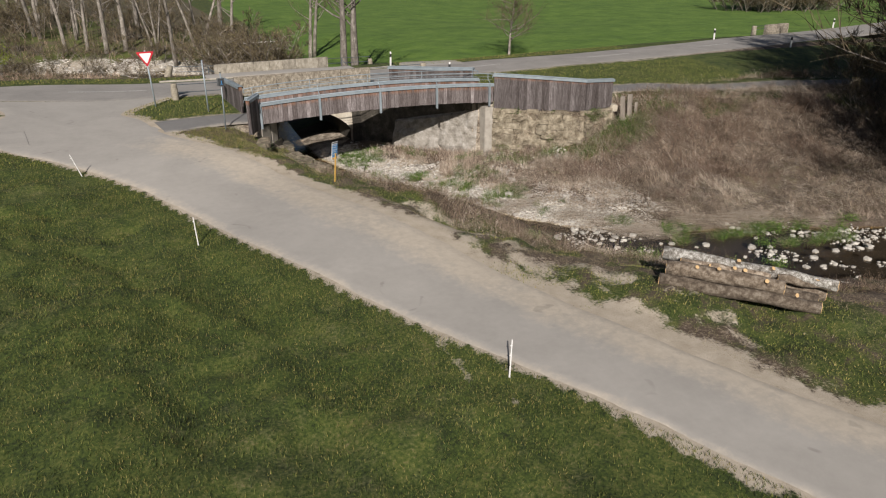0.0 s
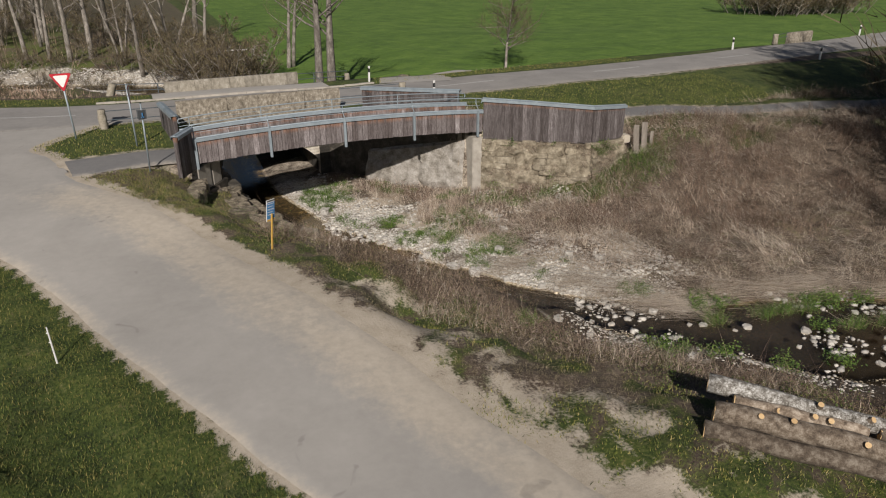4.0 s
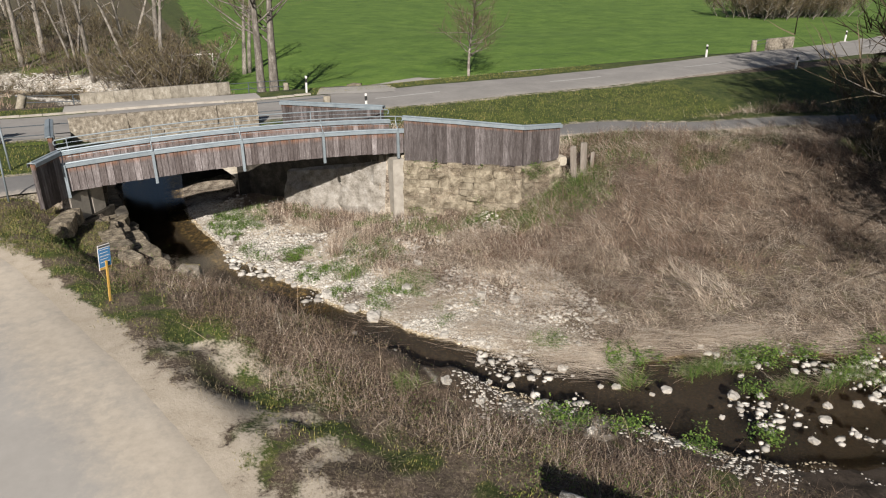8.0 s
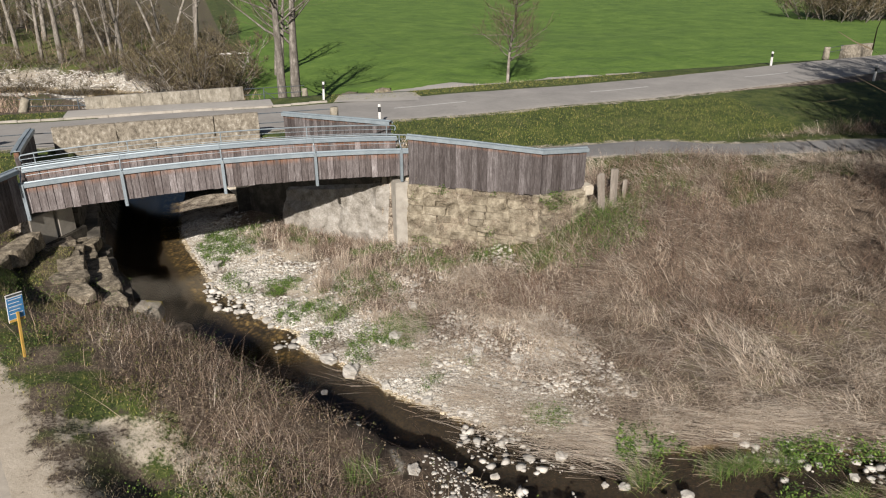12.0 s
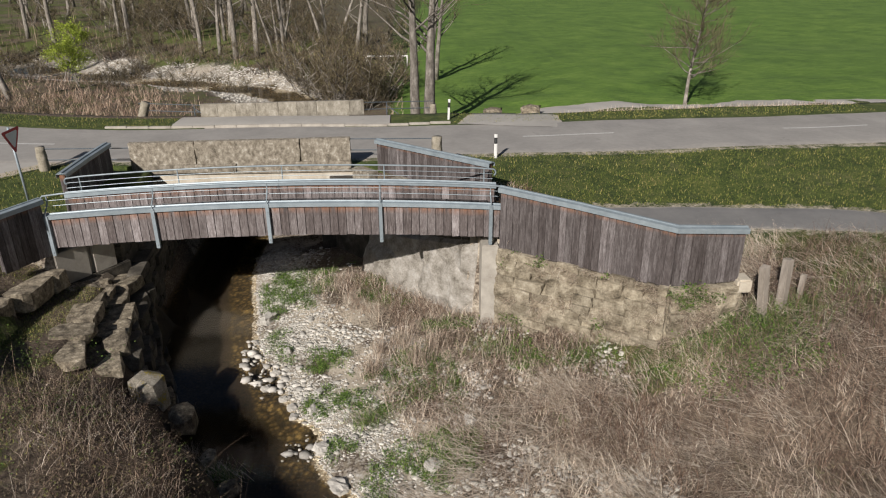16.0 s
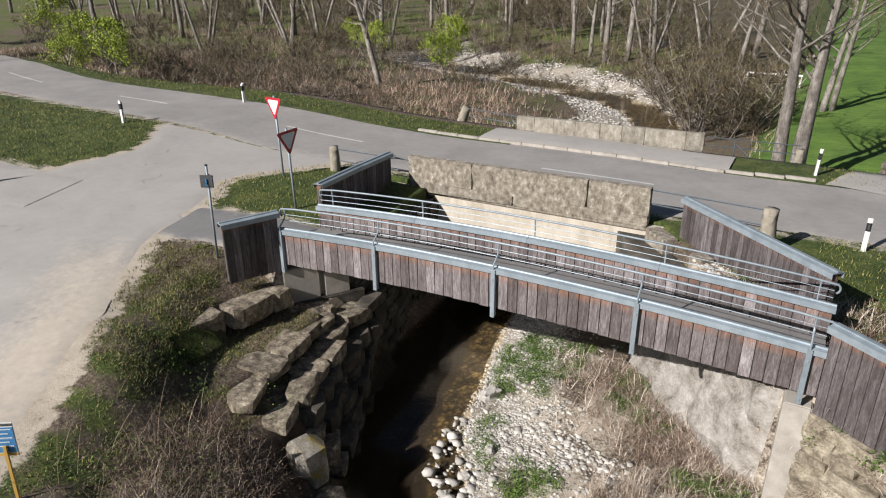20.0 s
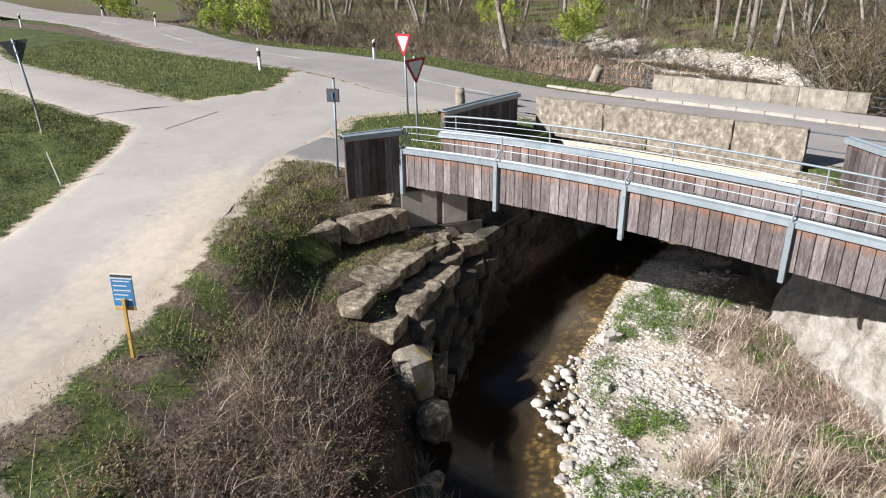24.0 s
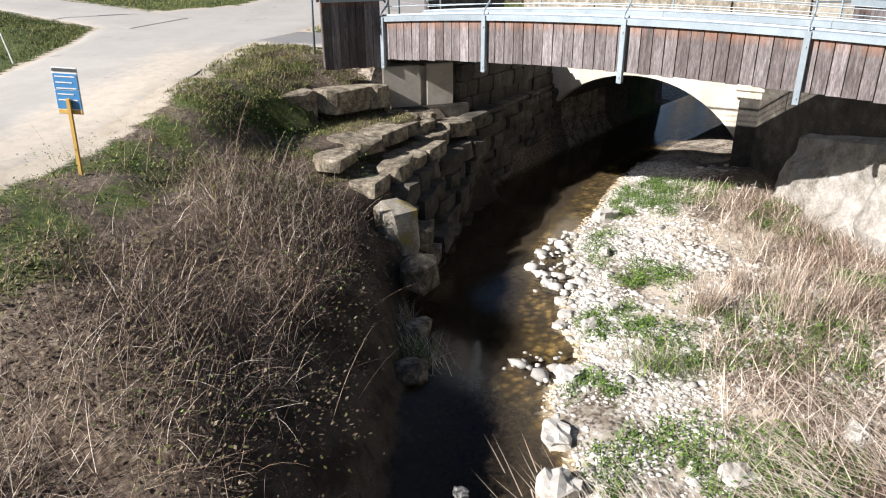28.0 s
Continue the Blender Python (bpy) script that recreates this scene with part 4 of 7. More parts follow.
def arch_wall(name, y, thick, mat, x0, x1, top, label):
    """A wall across the stream with a segmental arch through it."""
    cx, cz, r, foot = 3.72, -5.05, 3.85, -4.6
    ring = [(cx - 3.02, foot)] + [(cx + r * math.cos(t), cz + r * math.sin(t)) for t in (math.radians(142 - i * 104 / 20) for i in range(21))] + [(cx + 3.02, foot)]
    outer = [(x0, foot)] + [(x0 + (x1 - x0) * i / 20, top) for i in range(21)] + [(x1, foot)]
    bm = bmesh.new()
    rows = [[bm.verts.new((x, yy, z)) for x, z in pts] for yy in (y, y + thick) for pts in (ring, outer)]
    for i in range(len(ring) - 1):
        bm.faces.new((rows[0][i], rows[0][i + 1], rows[1][i + 1], rows[1][i]))
        bm.faces.new((rows[2][i], rows[3][i], rows[3][i + 1], rows[2][i + 1]))
        bm.faces.new((rows[0][i], rows[2][i], rows[2][i + 1], rows[0][i + 1]))
        bm.faces.new((rows[1][i], rows[1][i + 1], rows[3][i + 1], rows[3][i]))
    bmesh.ops.recalc_face_normals(bm, faces=bm.faces)
    return tagged(part(name, bm, mat), label, "wall", kind="structure")


arch_wall("wall_spandrel", 6.86, 0.5, M_PLASTER, -0.9, 9.0, -0.16, "cream rendered stone arch of the road bridge")
arch_wall("wall_vault", 7.362, 8.8, M_SHADE_MASONRY, -0.9, 9.0, -0.62, "dark stone barrel vault under the road")
bm = bmesh.new()
box(bm, (-0.3, 6.78, -0.24), (8.2, 6.9, -0.155), bevel=0.01)
tagged(part("trim_cornice", bm, M_WALL), "stone cornice under the parapet", "trim", kind="structure")
bm = bmesh.new()
box(bm, (6.6, 6.72, -1.5), (7.35, 6.9, -1.22), bevel=0.02)
box(bm, (6.6, 6.66, -1.3), (7.4, 6.9, -1.2), bevel=0.02)
tagged(part("trim_impost", bm, M_PLASTER), "moulded render impost at the arch", "trim", kind="structure")

# panel added over the spandrel to keep it dark below the impost
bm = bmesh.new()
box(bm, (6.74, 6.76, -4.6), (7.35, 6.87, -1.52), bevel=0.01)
tagged(part("wall_arch_foot", bm, M_SHADE_MASONRY), "dark panel added over the spandrel at the foot of the arch", "wall", kind="structure")

# both wing walls carry the footbridge's shade in their colour
w_l = slab("wall_west_wing", (0.98, 1.55), (0.78, 6.95), 0.7, -4.3, -0.35, M_SHADE_MASONRY, "coursed limestone wing wall under the footbridge, its colour darkened for shade")
courses(w_l, (1.0, 1.55), (0.8, 6.9), 0.3, ragged(-1.75, -0.45, 0.36, 5), SHADE_STONES, 0.7, seed=6, jitter=0.04)
courses(w_l, (1.5, 1.1), (0.86, 6.9), 0.5, ragged(-4.1, -1.7, 0.36, 7), SHADE_STONES, 0.75, seed=7, jitter=0.07, rot=0.04)
w_r = slab("wall_east_wing", (7.15, 6.9), (12.35, 0.75), 0.7, -4.2, -0.42, M_SHADE_MASONRY, "rendered wing wall under the footbridge, its colour darkened for shade")
# the battered pale apron at its foot
bm = bmesh.new()
a, b = Vector((8.9, 4.85, 0)), Vector((12.5, 0.6, 0))
n = Vector((-(b - a).y, (b - a).x, 0)).normalized() * -1
pts = []
r = random.Random(2)
for i in range(25):
    q = a + (b - a) * (i / 24)
    head = -1.75 + 1.15 * (i / 24)
    col_ = []
    for j in range(13):
        u = j / 12
        out = 0.14 + 0.6 * u ** 1.3 + 0.13 * noise.noise(Vector((i * 0.35, j * 0.4, 3))) + 0.05 * noise.noise(Vector((i * 0.9, j * 1.0, 5))) + (0.1 if (i // 7 + j // 5) % 2 else 0.0)
        out *= 1 - 0.85 * max(0, i - 21) / 3
        col_.append(bm.verts.new(q + n * (out if j else -0.1) + Vector((0, 0, head + (-3.5 - head) * u + 0.04 * noise.noise(Vector((i, j, 8)))))))
    pts.append(col_)
for p0, p1 in zip(pts, pts[1:]):
    for k in range(12):
        bm.faces.new((p0[k], p1[k], p1[k + 1], p0[k + 1]))
bmesh.ops.recalc_face_normals(bm, faces=bm.faces)
tagged(part("wall_apron", bm, M_WHITEWASH), "cracked whitewashed concrete apron below the bridge", "wall", kind="structure")
bm = bmesh.new()
box(bm, (12.33, -0.1, -3.6), (12.84, 0.85, -0.5), bevel=0.03)
tagged(part("pier", bm, M_CONCRETE), "pale streaked concrete bridge pier", "pier", kind="structure")
bm = bmesh.new()
skew = pose(0.0, -0.15, 0, 0, 0, 56)
box(bm, (0.0, 0.0, -2.3), (1.0, 0.85, -0.42), skew, 0.02)
box(bm, (0.98, 0.12, -2.3), (1.16, 0.8, -0.46), skew)
box(bm, (1.14, 0.0, -1.45), (1.86, 0.85, -0.4), skew, 0.02)
tagged(part("abutment", bm, M_CONCRETE), "concrete abutment block under the footbridge", "pier", kind="structure")

# footing fills the dark below the abutment, shade put into its colour
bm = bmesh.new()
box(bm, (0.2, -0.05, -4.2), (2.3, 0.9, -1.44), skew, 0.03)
tagged(part("wall_footing", bm, M_SHADE_MASONRY), "masonry footing under the abutment, in a colour darkened for shade", "wall", kind="structure")

# retaining wall under the long screen
for k, (a, b, z0a, n_) in enumerate((((12.86, -0.02), (17.0, -2.92), -3.45, 11), ((17.0, -2.92), (18.95, -2.85), -2.15, 6))):
    wall = slab("wall_retaining", a, b, 0.5, -3.6, -0.66, M_RUIN, "ruined limestone retaining wall with weeds in its joints")
    courses(wall, a, b, 0.34, ragged(z0a, -0.57, 0.235, 30 + k), RUIN_STONES, 0.72, 0.06, 11 + k, 0.07, None, 0.05, 0.24)
    earth_face(wall, a, b, z0a - 0.2, -0.62, 0.06, 0.17, 50 + k)
end = tagged(part("stone_block", mesh_of and (lambda bm: (box(bm, (18.75, -3.05, -0.78), (19.15, -2.55, -0.4), bevel=0.05), bm)[1])(bmesh.new()), M_PLASTER), "white limestone block at the end of the screen", "stone")

# stepped stones of the west bank: rows from the bridge down along the water
steps = tagged(part("wall_steps", (lambda bm: (box(bm, (0.2, -0.6, -3.9), (1.3, 1.2, -2.3)), bm)[1])(bmesh.new()), M_ROCK), "tumbled limestone steps along the bank", "wall", kind="structure")
r = random.Random(8)
for row, size in ((((-0.5, -3.3, -1.1), (-0.25, -1.85, -1.06), (0.0, -0.15, -1.04)), (1.75, 0.5, 0.6)),
                  (((1.75, -4.0, -1.78), (1.35, -2.8, -1.66), (1.25, -1.2, -1.72), (0.95, 0.5, -1.74)), (1.0, 0.7, 0.34)),
                  (((2.8, -3.8, -2.2), (2.1, -1.9, -2.14), (1.5, 0.0, -2.1), (1.5, 1.4, -1.84)), (0.95, 0.7, 0.38)),
                  (((3.0, -3.4, -2.6), (2.25, -1.6, -2.46), (1.55, 1.5, -2.46)), (0.9, 0.6, 0.42)),
                  (((3.2, -3.2, -2.98), (2.45, -1.3, -2.84), (1.62, 1.5, -2.86)), (0.85, 0.5, 0.42)),
                  (((3.4, -3.0, -3.36), (2.6, -1.2, -3.22), (1.74, 1.5, -3.24)), (0.95, 0.5, 0.42)),
                  (((3.55, -2.9, -3.76), (2.74, -1.1, -3.6), (1.85, 1.5, -3.62)), (0.9, 0.5, 0.42)),
                  (((3.7, -2.8, -4.1), (2.85, -1.0, -4.0), (1.95, 1.5, -4.0)), (0.9, 0.5, 0.42))):
    line = dense(bend(row, 6), 0.05)
    i = 0
    while i < len(line) - 4:
        n_ = int(size[0] * r.uniform(0.55, 1.3) / 0.05)
        (x, y, z), e_ = (line[i] + line[min(i + n_, len(line) - 1)]) / 2, line[min(i + n_, len(line) - 1)]
        t, long = e_ - line[i], float(np.linalg.norm(e_ - line[i]))
        i += n_
        wild = y < -2.7
        if r.random() < (0.3 if wild else 0.08) or long < 0.15:
            continue
        j_ = 0.14 if wild else 0.08
        sc = (long * 1.1, size[1] * r.uniform(0.9, 1.6), size[2] * r.uniform(0.85, 1.25))
        m = Matrix.Translation((x + r.uniform(-j_, j_) - 0.1, y + r.uniform(-j_, j_), z + r.uniform(-0.04, 0.04))) @ Matrix.Rotation(math.atan2(t[1], t[0]) + r.uniform(-j_, j_), 4, "Z") @ Matrix.Rotation(r.uniform(-j_, j_), 4, "X") @ Matrix.Rotation(r.uniform(-j_, j_) * 0.6, 4, "Y") @ Matrix.Diagonal((*sc, 1))
        # lower rows by the water take the darkened copies, shade in their colour
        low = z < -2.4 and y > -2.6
        piece("stone", SHADED_STEPS[r.randrange(6)] if low else STEP_STONES[r.randrange(10)], m, steps)
for x, y, z, sx, sy, sz, lab in ((3.45, -3.75, -2.75, 0.85, 0.75, 1.0, "pale boulder with yellow moss on its side"), (4.35, -4.2, -3.3, 0.85, 0.65, 0.6, "squared boulder at the water's edge"),
                                 (2.9, -4.95, -2.5, 0.45, 0.4, 0.45, "grey boulder among brambles"), (5.2, -5.25, -3.75, 0.5, 0.35, 0.4, "white boulder at the water's edge"), (5.9, -6.3, -3.75, 0.5, 0.4, 0.35, "white boulder at the water's edge")):
    ob = new("boulder", ledge_mesh(200 + int(x * 10), M_MOSSY if "moss" in lab else M_ROCK, True))
    ob.matrix_basis = Matrix.Translation((x, y, z)) @ Matrix.Rotation(r.uniform(0, 3), 4, "Z") @ Matrix.Diagonal((sx, sy, sz, 1))
    tagged(ob, lab, "boulder")
# stones beside the slanting screen
for x, y, z, s in ((9.9, 5.0, -0.35, (0.5, 0.4, 0.75)), (9.3, 5.2, -0.75, (1.3, 0.5, 0.3)), (8.6, 6.2, -0.3, (1.0, 0.45, 0.6)), (10.6, 4.2, -0.45, (0.8, 0.4, 0.3))):
    ob = new("ledge_stone", WALL_STONES[r.randrange(6)])
    ob.matrix_basis = Matrix.Translation((x, y, z)) @ Matrix.Rotation(-0.8 + r.uniform(-0.2, 0.2), 4, "Z") @ Matrix.Diagonal((*s, 1))
    tagged(ob, "pale broken stone lying beside the timber screen", "stone")

# ---------- signs, posts, rails ----------
M_GREYSIGN = simple("sign_back", [(0.3, (0.05, 0.055, 0.06)), (0.7, (0.1, 0.11, 0.115))], 5, 0.6, 0.1, bumps=0.03)
M_BLUE = simple("blue_film", [(0.3, (0.05, 0.2, 0.45)), (0.7, (0.08, 0.28, 0.55))], 6, 0.45, bumps=0.02)
M_YELLOW = simple("yellow_wood", [(0.3, (0.5, 0.3, 0.06)), (0.7, (0.66, 0.44, 0.12))], 6, 0.7, stretch=(1, 1, 0.2))
M_BARK = simple("log_bark", [(0.34, (0.045, 0.034, 0.025)), (0.48, (0.16, 0.124, 0.09)), (0.66, (0.38, 0.33, 0.265))], 7, 0.95, bumps=0.9, dist=0.02, fine=40, vary="object", amount=0.5)
M_CUT = simple("fresh_cut_wood", [(0.3, (0.46, 0.29, 0.13)), (0.7, (0.68, 0.5, 0.28))], 14, 0.8)
M_PALEWOOD = simple("old_post_wood", [(0.3, (0.17, 0.145, 0.12)), (0.7, (0.4, 0.36, 0.31))], 8, 0.9, stretch=(1, 1, 0.15), fine=50, bumps=0.6)
M_BOLLARD = simple("pitted_stone", [(0.25, (0.1, 0.09, 0.07)), (0.5, (0.3, 0.27, 0.21)), (0.75, (0.46, 0.42, 0.35))], 6, 0.95, bumps=0.8, dist=0.03, fine=30)


def tri_ring(bm, s, cut, y0, y1):
    """A triangle on its tip, side s, with cut corners, as a plate from y0 to y1."""
    pts = []
    for cx, cz, a in ((-s / 2, s * 0.2887, 150), (0, -s * 0.5774, 270), (s / 2, s * 0.2887, 30)):
        for da in (-50, -25, 0, 25, 50):
            k = radians(a + da)
            c = (cx - 2 * cut * math.cos(radians(a)), cz - 2 * cut * math.sin(radians(a)))
            pts.append((c[0] + cut * math.cos(k), c[1] + cut * math.sin(k)))
    f = [bm.verts.new((x, y0, z)) for x, z in pts]
    b = [bm.verts.new((x, y1, z)) for x, z in pts]
    bm.faces.new(f)
    bm.faces.new(b[::-1])
    for k in range(len(pts)):
        bm.faces.new((f[k], b[k], b[(k + 1) % len(pts)], f[(k + 1) % len(pts)]))
    bmesh.ops.recalc_face_normals(bm, faces=bm.faces)


def yield_sign(at, turn, top, label, lean=(0, 0)):
    th = empty("yield_sign", label, "road sign", "yield signs", at)
    th.rotation_euler = (radians(lean[0]), radians(lean[1]), radians(turn))
    bm = bmesh.new()
    tube(bm, [(0, 0.05, -0.1), (0, 0.05, top)], 0.038, 10)
    part("pole", bm, M_ZINC, th, "galvanised pole", True)
    zc = top - 0.32
    for name, s, y0, y1, mat in (("plate", 0.9, 0.0, 0.012, M_GREYSIGN), ("border", 0.89, -0.004, 0.0, M_RED), ("face", 0.62, -0.009, -0.004, M_WHITE)):
        bm = bmesh.new()
        tri_ring(bm, s, 0.045, y0, y1)
        bmesh.ops.translate(bm, verts=bm.verts, vec=(0, 0, zc))
        part(name, bm, mat, th)
    for z in (zc + 0.17, zc - 0.12):
        bm = bmesh.new()
        box(bm, (-0.06, 0.012, z - 0.02), (0.06, 0.095, z + 0.02), bevel=0.004)
        part("clamp", bm, M_ZINC, th)
    return th


yield_sign((-4.43, 5.13, 0.05), -11, 2.9, "red and white triangular yield sign on a grey pole", (0, -2))
yield_sign((-2.0, 2.95, 0.05), 84, 2.55, "shaded yield sign facing the path on a grey pole", (0, -2))
yield_sign((-13.9, -3.2, 0.2), 236, 2.75, "yield sign showing its dark back at the lane", (0, 5))

# slim pole with two small plates
th = empty("path_sign", "two small grey-blue plates on a leaning steel pole", "road sign", at=(-1.76, -0.72, -0.05))
th.rotation_euler = (0, radians(1.5), radians(10))
bm = bmesh.new()
tube(bm, [(0, 0, -0.1), (0, 0, 2.5)], 0.032, 8)
part("pole", bm, M_ZINC, th, smooth_=True)
for y, a, mat in ((-0.05, 18, M_BLUE), (0.05, -25, M_GREYSIGN)):
    bm = bmesh.new()
    box(bm, (-0.17, -0.008, 1.92), (0.17, 0.008, 2.26), bevel=0.004)
    bmesh.ops.transform(bm, matrix=pose(0, y, 0, 0, 0, a), verts=bm.verts)
    part("plate", bm, M_GREYSIGN, th, "small square plate")
bm = bmesh.new()
tube(bm, [(-0.035, -0.075, 1.98), (0.0, -0.075, 2.06), (0.03, -0.08, 1.98)], 0.016, 5)
tube(bm, [(0, -0.075, 2.06), (0.0, -0.075, 2.16)], 0.022, 5)
part("pictogram", bm, M_BLUE, th, "blue pictogram shape")
bm = bmesh.new()
tube(bm, [(0, 0, 2.5), (0, 0, 2.53)], 0.038, 8)
part("pole_cap", bm, M_BLACK, th)

# information board on a yellow stake
th = empty("stake_board", "blue and white notice board on a leaning yellow stake", "notice board", at=(1.18, -8.36, -0.98))
th.rotation_euler = (radians(3), radians(4), radians(38))
bm = bmesh.new()
box(bm, (-0.03, -0.075, -0.1), (0.03, -0.036, 1.22), bevel=0.008)
part("stake", bm, M_YELLOW, th)
bm = bmesh.new()
box(bm, (-0.19, -0.02, 0.98), (0.17, -0.003, 1.66), bevel=0.004)
board = part("board", bm, M_WHITE, th, "white printed board")
for k, (z0, z1, mat) in enumerate(((1.6, 1.645, M_GREYSIGN), (1.34, 1.57, M_BLUE), (1.06, 1.33, M_BLUE), (0.99, 1.045, M_YELLOW))):
    bm = bmesh.new()
    box(bm, (-0.18, -0.026, z0), (0.16, -0.021, z1))
    part("printed_field", bm, mat, board)
for k in range(5):
    bm = bmesh.new()
    z = 1.53 - k * 0.085
    box(bm, (-0.15, -0.031, z - 0.008), (0.13 - 0.05 * (k % 2), -0.027, z + 0.008))
    part("text_bar", bm, M_WHITE, board)


def delineator(at, turn, h=1.0, label="white roadside delineator post with black band"):
    th = empty("delineator_post", label, "marker post", "delineator posts", at)
    th.rotation_euler = (radians(rng.uniform(-2, 2)), radians(rng.uniform(-3, 3)), radians(turn))
    sec = [(-0.06, -0.05), (0.0, -0.062), (0.06, -0.05), (0.035, 0.06), (-0.035, 0.06)]

    def prism(z0, z1, grow_, slant=0.0):
        bm = bmesh.new()
        lo = [bm.verts.new((x * grow_, y * grow_, z0)) for x, y in sec]
        hi = [bm.verts.new((x * grow_, y * grow_, z1 + slant * (y + 0.06))) for x, y in sec]
        bm.faces.new(lo[::-1])
        bm.faces.new(hi)
        for k in range(5):
            bm.faces.new((lo[k], lo[(k + 1) % 5], hi[(k + 1) % 5], hi[k]))
        bmesh.ops.recalc_face_normals(bm, faces=bm.faces)
        return bm

    part("post", prism(-0.1, h, 1.0, -0.6), M_WHITE, th)
    part("black_band", prism(h - 0.38, h - 0.14, 1.04), M_BLACK, th)
    bm = bmesh.new()
    box(bm, (-0.02, -0.072, h - 0.33), (0.02, -0.064, h - 0.18))
    part("reflector", bm, M_GREYSIGN, th)
    return th


for x, y, t in ((13.65, 7.45, 0), (12.25, 14.6, 180), (-14.7, 6.8, 0), (-13.5, 12.95, 180), (44.5, 15.8, 180), (46.3, 8.9, 0), (-37.1, 14.9, 180), (-45.7, 9.2, 0), (66.5, 20.6, 180), (-51.4, 18.2, 180)):
    delineator((x, y, float(upland(np.array([x]), np.array([y]))[0]) - 0.03), t)


def bollard(x, y, z, h=0.9, r_=0.2, lean=0.0):
    bm = bmesh.new()
    rr = random.Random(int(x * 10))
    rings = tube(bm, [(lean * k * 0.1, 0, -0.15 + (h + 0.15) * k / 6) for k in range(7)], r_, 10, r_ * 0.85)
    for ring in rings:
        for v in ring:
            v.co += Vector((rr.uniform(-1, 1), rr.uniform(-1, 1), rr.uniform(-0.6, 0.6))) * 0.02
    ob = part("stone_bollard", bm, M_BOLLARD, None, smooth_=True)
    ob.location = (x, y, z)
    return tagged(ob, "squat pitted stone bollard carrying pipe rails", "bollard", "stone bollards")


bollard(-3.3, 6.75, 0.05)
bollard(11.3, 6.25, 0.25, 0.95, 0.22)
bollard(-3.1, 16.4, -0.25, 0.85, 0.24, 0.6)
bollard(11.6, 17.3, -0.65, 0.75, 0.2)
bollard(51.8, 18.0, -0.1, 0.8, 0.26)


def rail_run(points, heights, posts=(), label="rusty grey pipe railing"):
    """Pipe rails through the given places, with a few posts of their own."""
    th = empty("pipe_railing", label, "railing", "pipe railings", points[0])
    for hgt in heights:
        bm = bmesh.new()
        tube(bm, [(x, y, z + hgt) for x, y, z in points], 0.022, 6)
        drawn("rail", bm, M_STEEL, th)
    for x, y, z in posts:
        bm = bmesh.new()
        tube(bm, [(x, y, z - 0.1), (x, y, z + max(heights) + 0.03)], 0.03, 6)
        tube(bm, [(x + 0.03, y, z + max(heights) * 0.85), (x + 1.0, y - 0.1, z - 0.05)], 0.02, 5)
        drawn("railing_post", bm, M_STEEL, th, "braced steel post")
    return th


rail_run([(-3.3, 6.75, 0.05), (-0.1, 6.85, 0.0)], (0.82, 0.4))
rail_run([(8.05, 6.98, 0.1), (11.3, 6.25, 0.25)], (0.88, 0.45))
rail_run([(-3.1, 16.4, -0.25), (0.0, 16.2, -0.35)], (0.8, 0.45), [(-0.35, 16.2, -0.4)])
rail_run([(8.05, 16.5, -0.45), (11.6, 17.3, -0.6)], (0.85, 0.5), [(9.2, 16.75, -0.55)])
rail_run([(51.8, 18.0, -0.1), (53.8, 18.4, 0.0)], (0.7, 0.38))
bm = bmesh.new()
box(bm, (0, -0.2, -0.4), (3.6, 0.2, 0.68), pose(53.8, 18.4, 0, 0, 0, 8), 0.04)
tagged(part("wall_culvert", bm, M_WALL), "low stone parapet of a culvert down the road", "wall", kind="structure")

# kerbed pavement of the road bridge
kerb = bmesh.new()
box(kerb, (-0.5, -0.07, -0.16), (0.5, 0.07, 0.07), bevel=0.015)
kerb = mesh_of("kerb_stone", kerb, M_CONCRETE)
run = tagged(new("kerb"), "pale concrete kerb along the footway", "kerb", kind="structure")
for i in range(16):
    x = -3.2 + i * 1.0
    ob = new("kerb_stone", kerb)
    ob.parent = run
    ob.location = (x, 13.46 + max(0, x - 9) * 0.12, float(upland(np.array([x]), np.array([13.46]))[0]) + 0.03)
    ob.scale = (0.985, 1, 1)

# centre line of the road, worn white dashes
m_line = asphalt("worn_road_paint", (0.42, 0.42, 0.41), (0.66, 0.66, 0.64))
mid = dense(ROAD_MID, 0.25)
s_at = np.concatenate([[0], np.cumsum(np.linalg.norm(np.diff(mid[:, :2], axis=0), axis=1))])
s0 = s_at[np.argmin(np.abs(mid[:, 0] - 15.2))]
lines = tagged(new("road_marking"), "worn white dashed centre line", "road marking", kind="structure")
for k in range(-7, 6):
    q = np.linspace(s0 + 12 * k, s0 + 12 * k + 4.1, 9)
    c = np.stack([np.interp(q, s_at, mid[:, i]) for i in range(2)], 1)
    l_, r_ = offset(c, 0.06), offset(c, -0.06)
    z = upland(c[:, 0], c[:, 1]) + 0.026
    me_ = bpy.data.meshes.new("dash")
    me_.from_pydata([(*p_, zz) for p_, zz in zip(l_, z)] + [(*p_, zz) for p_, zz in zip(r_, z)], [], [(9 + i, 9 + i + 1, i + 1, i) for i in range(8)])
    me_.materials.append(m_line)
    new("dash", me_).parent = lines

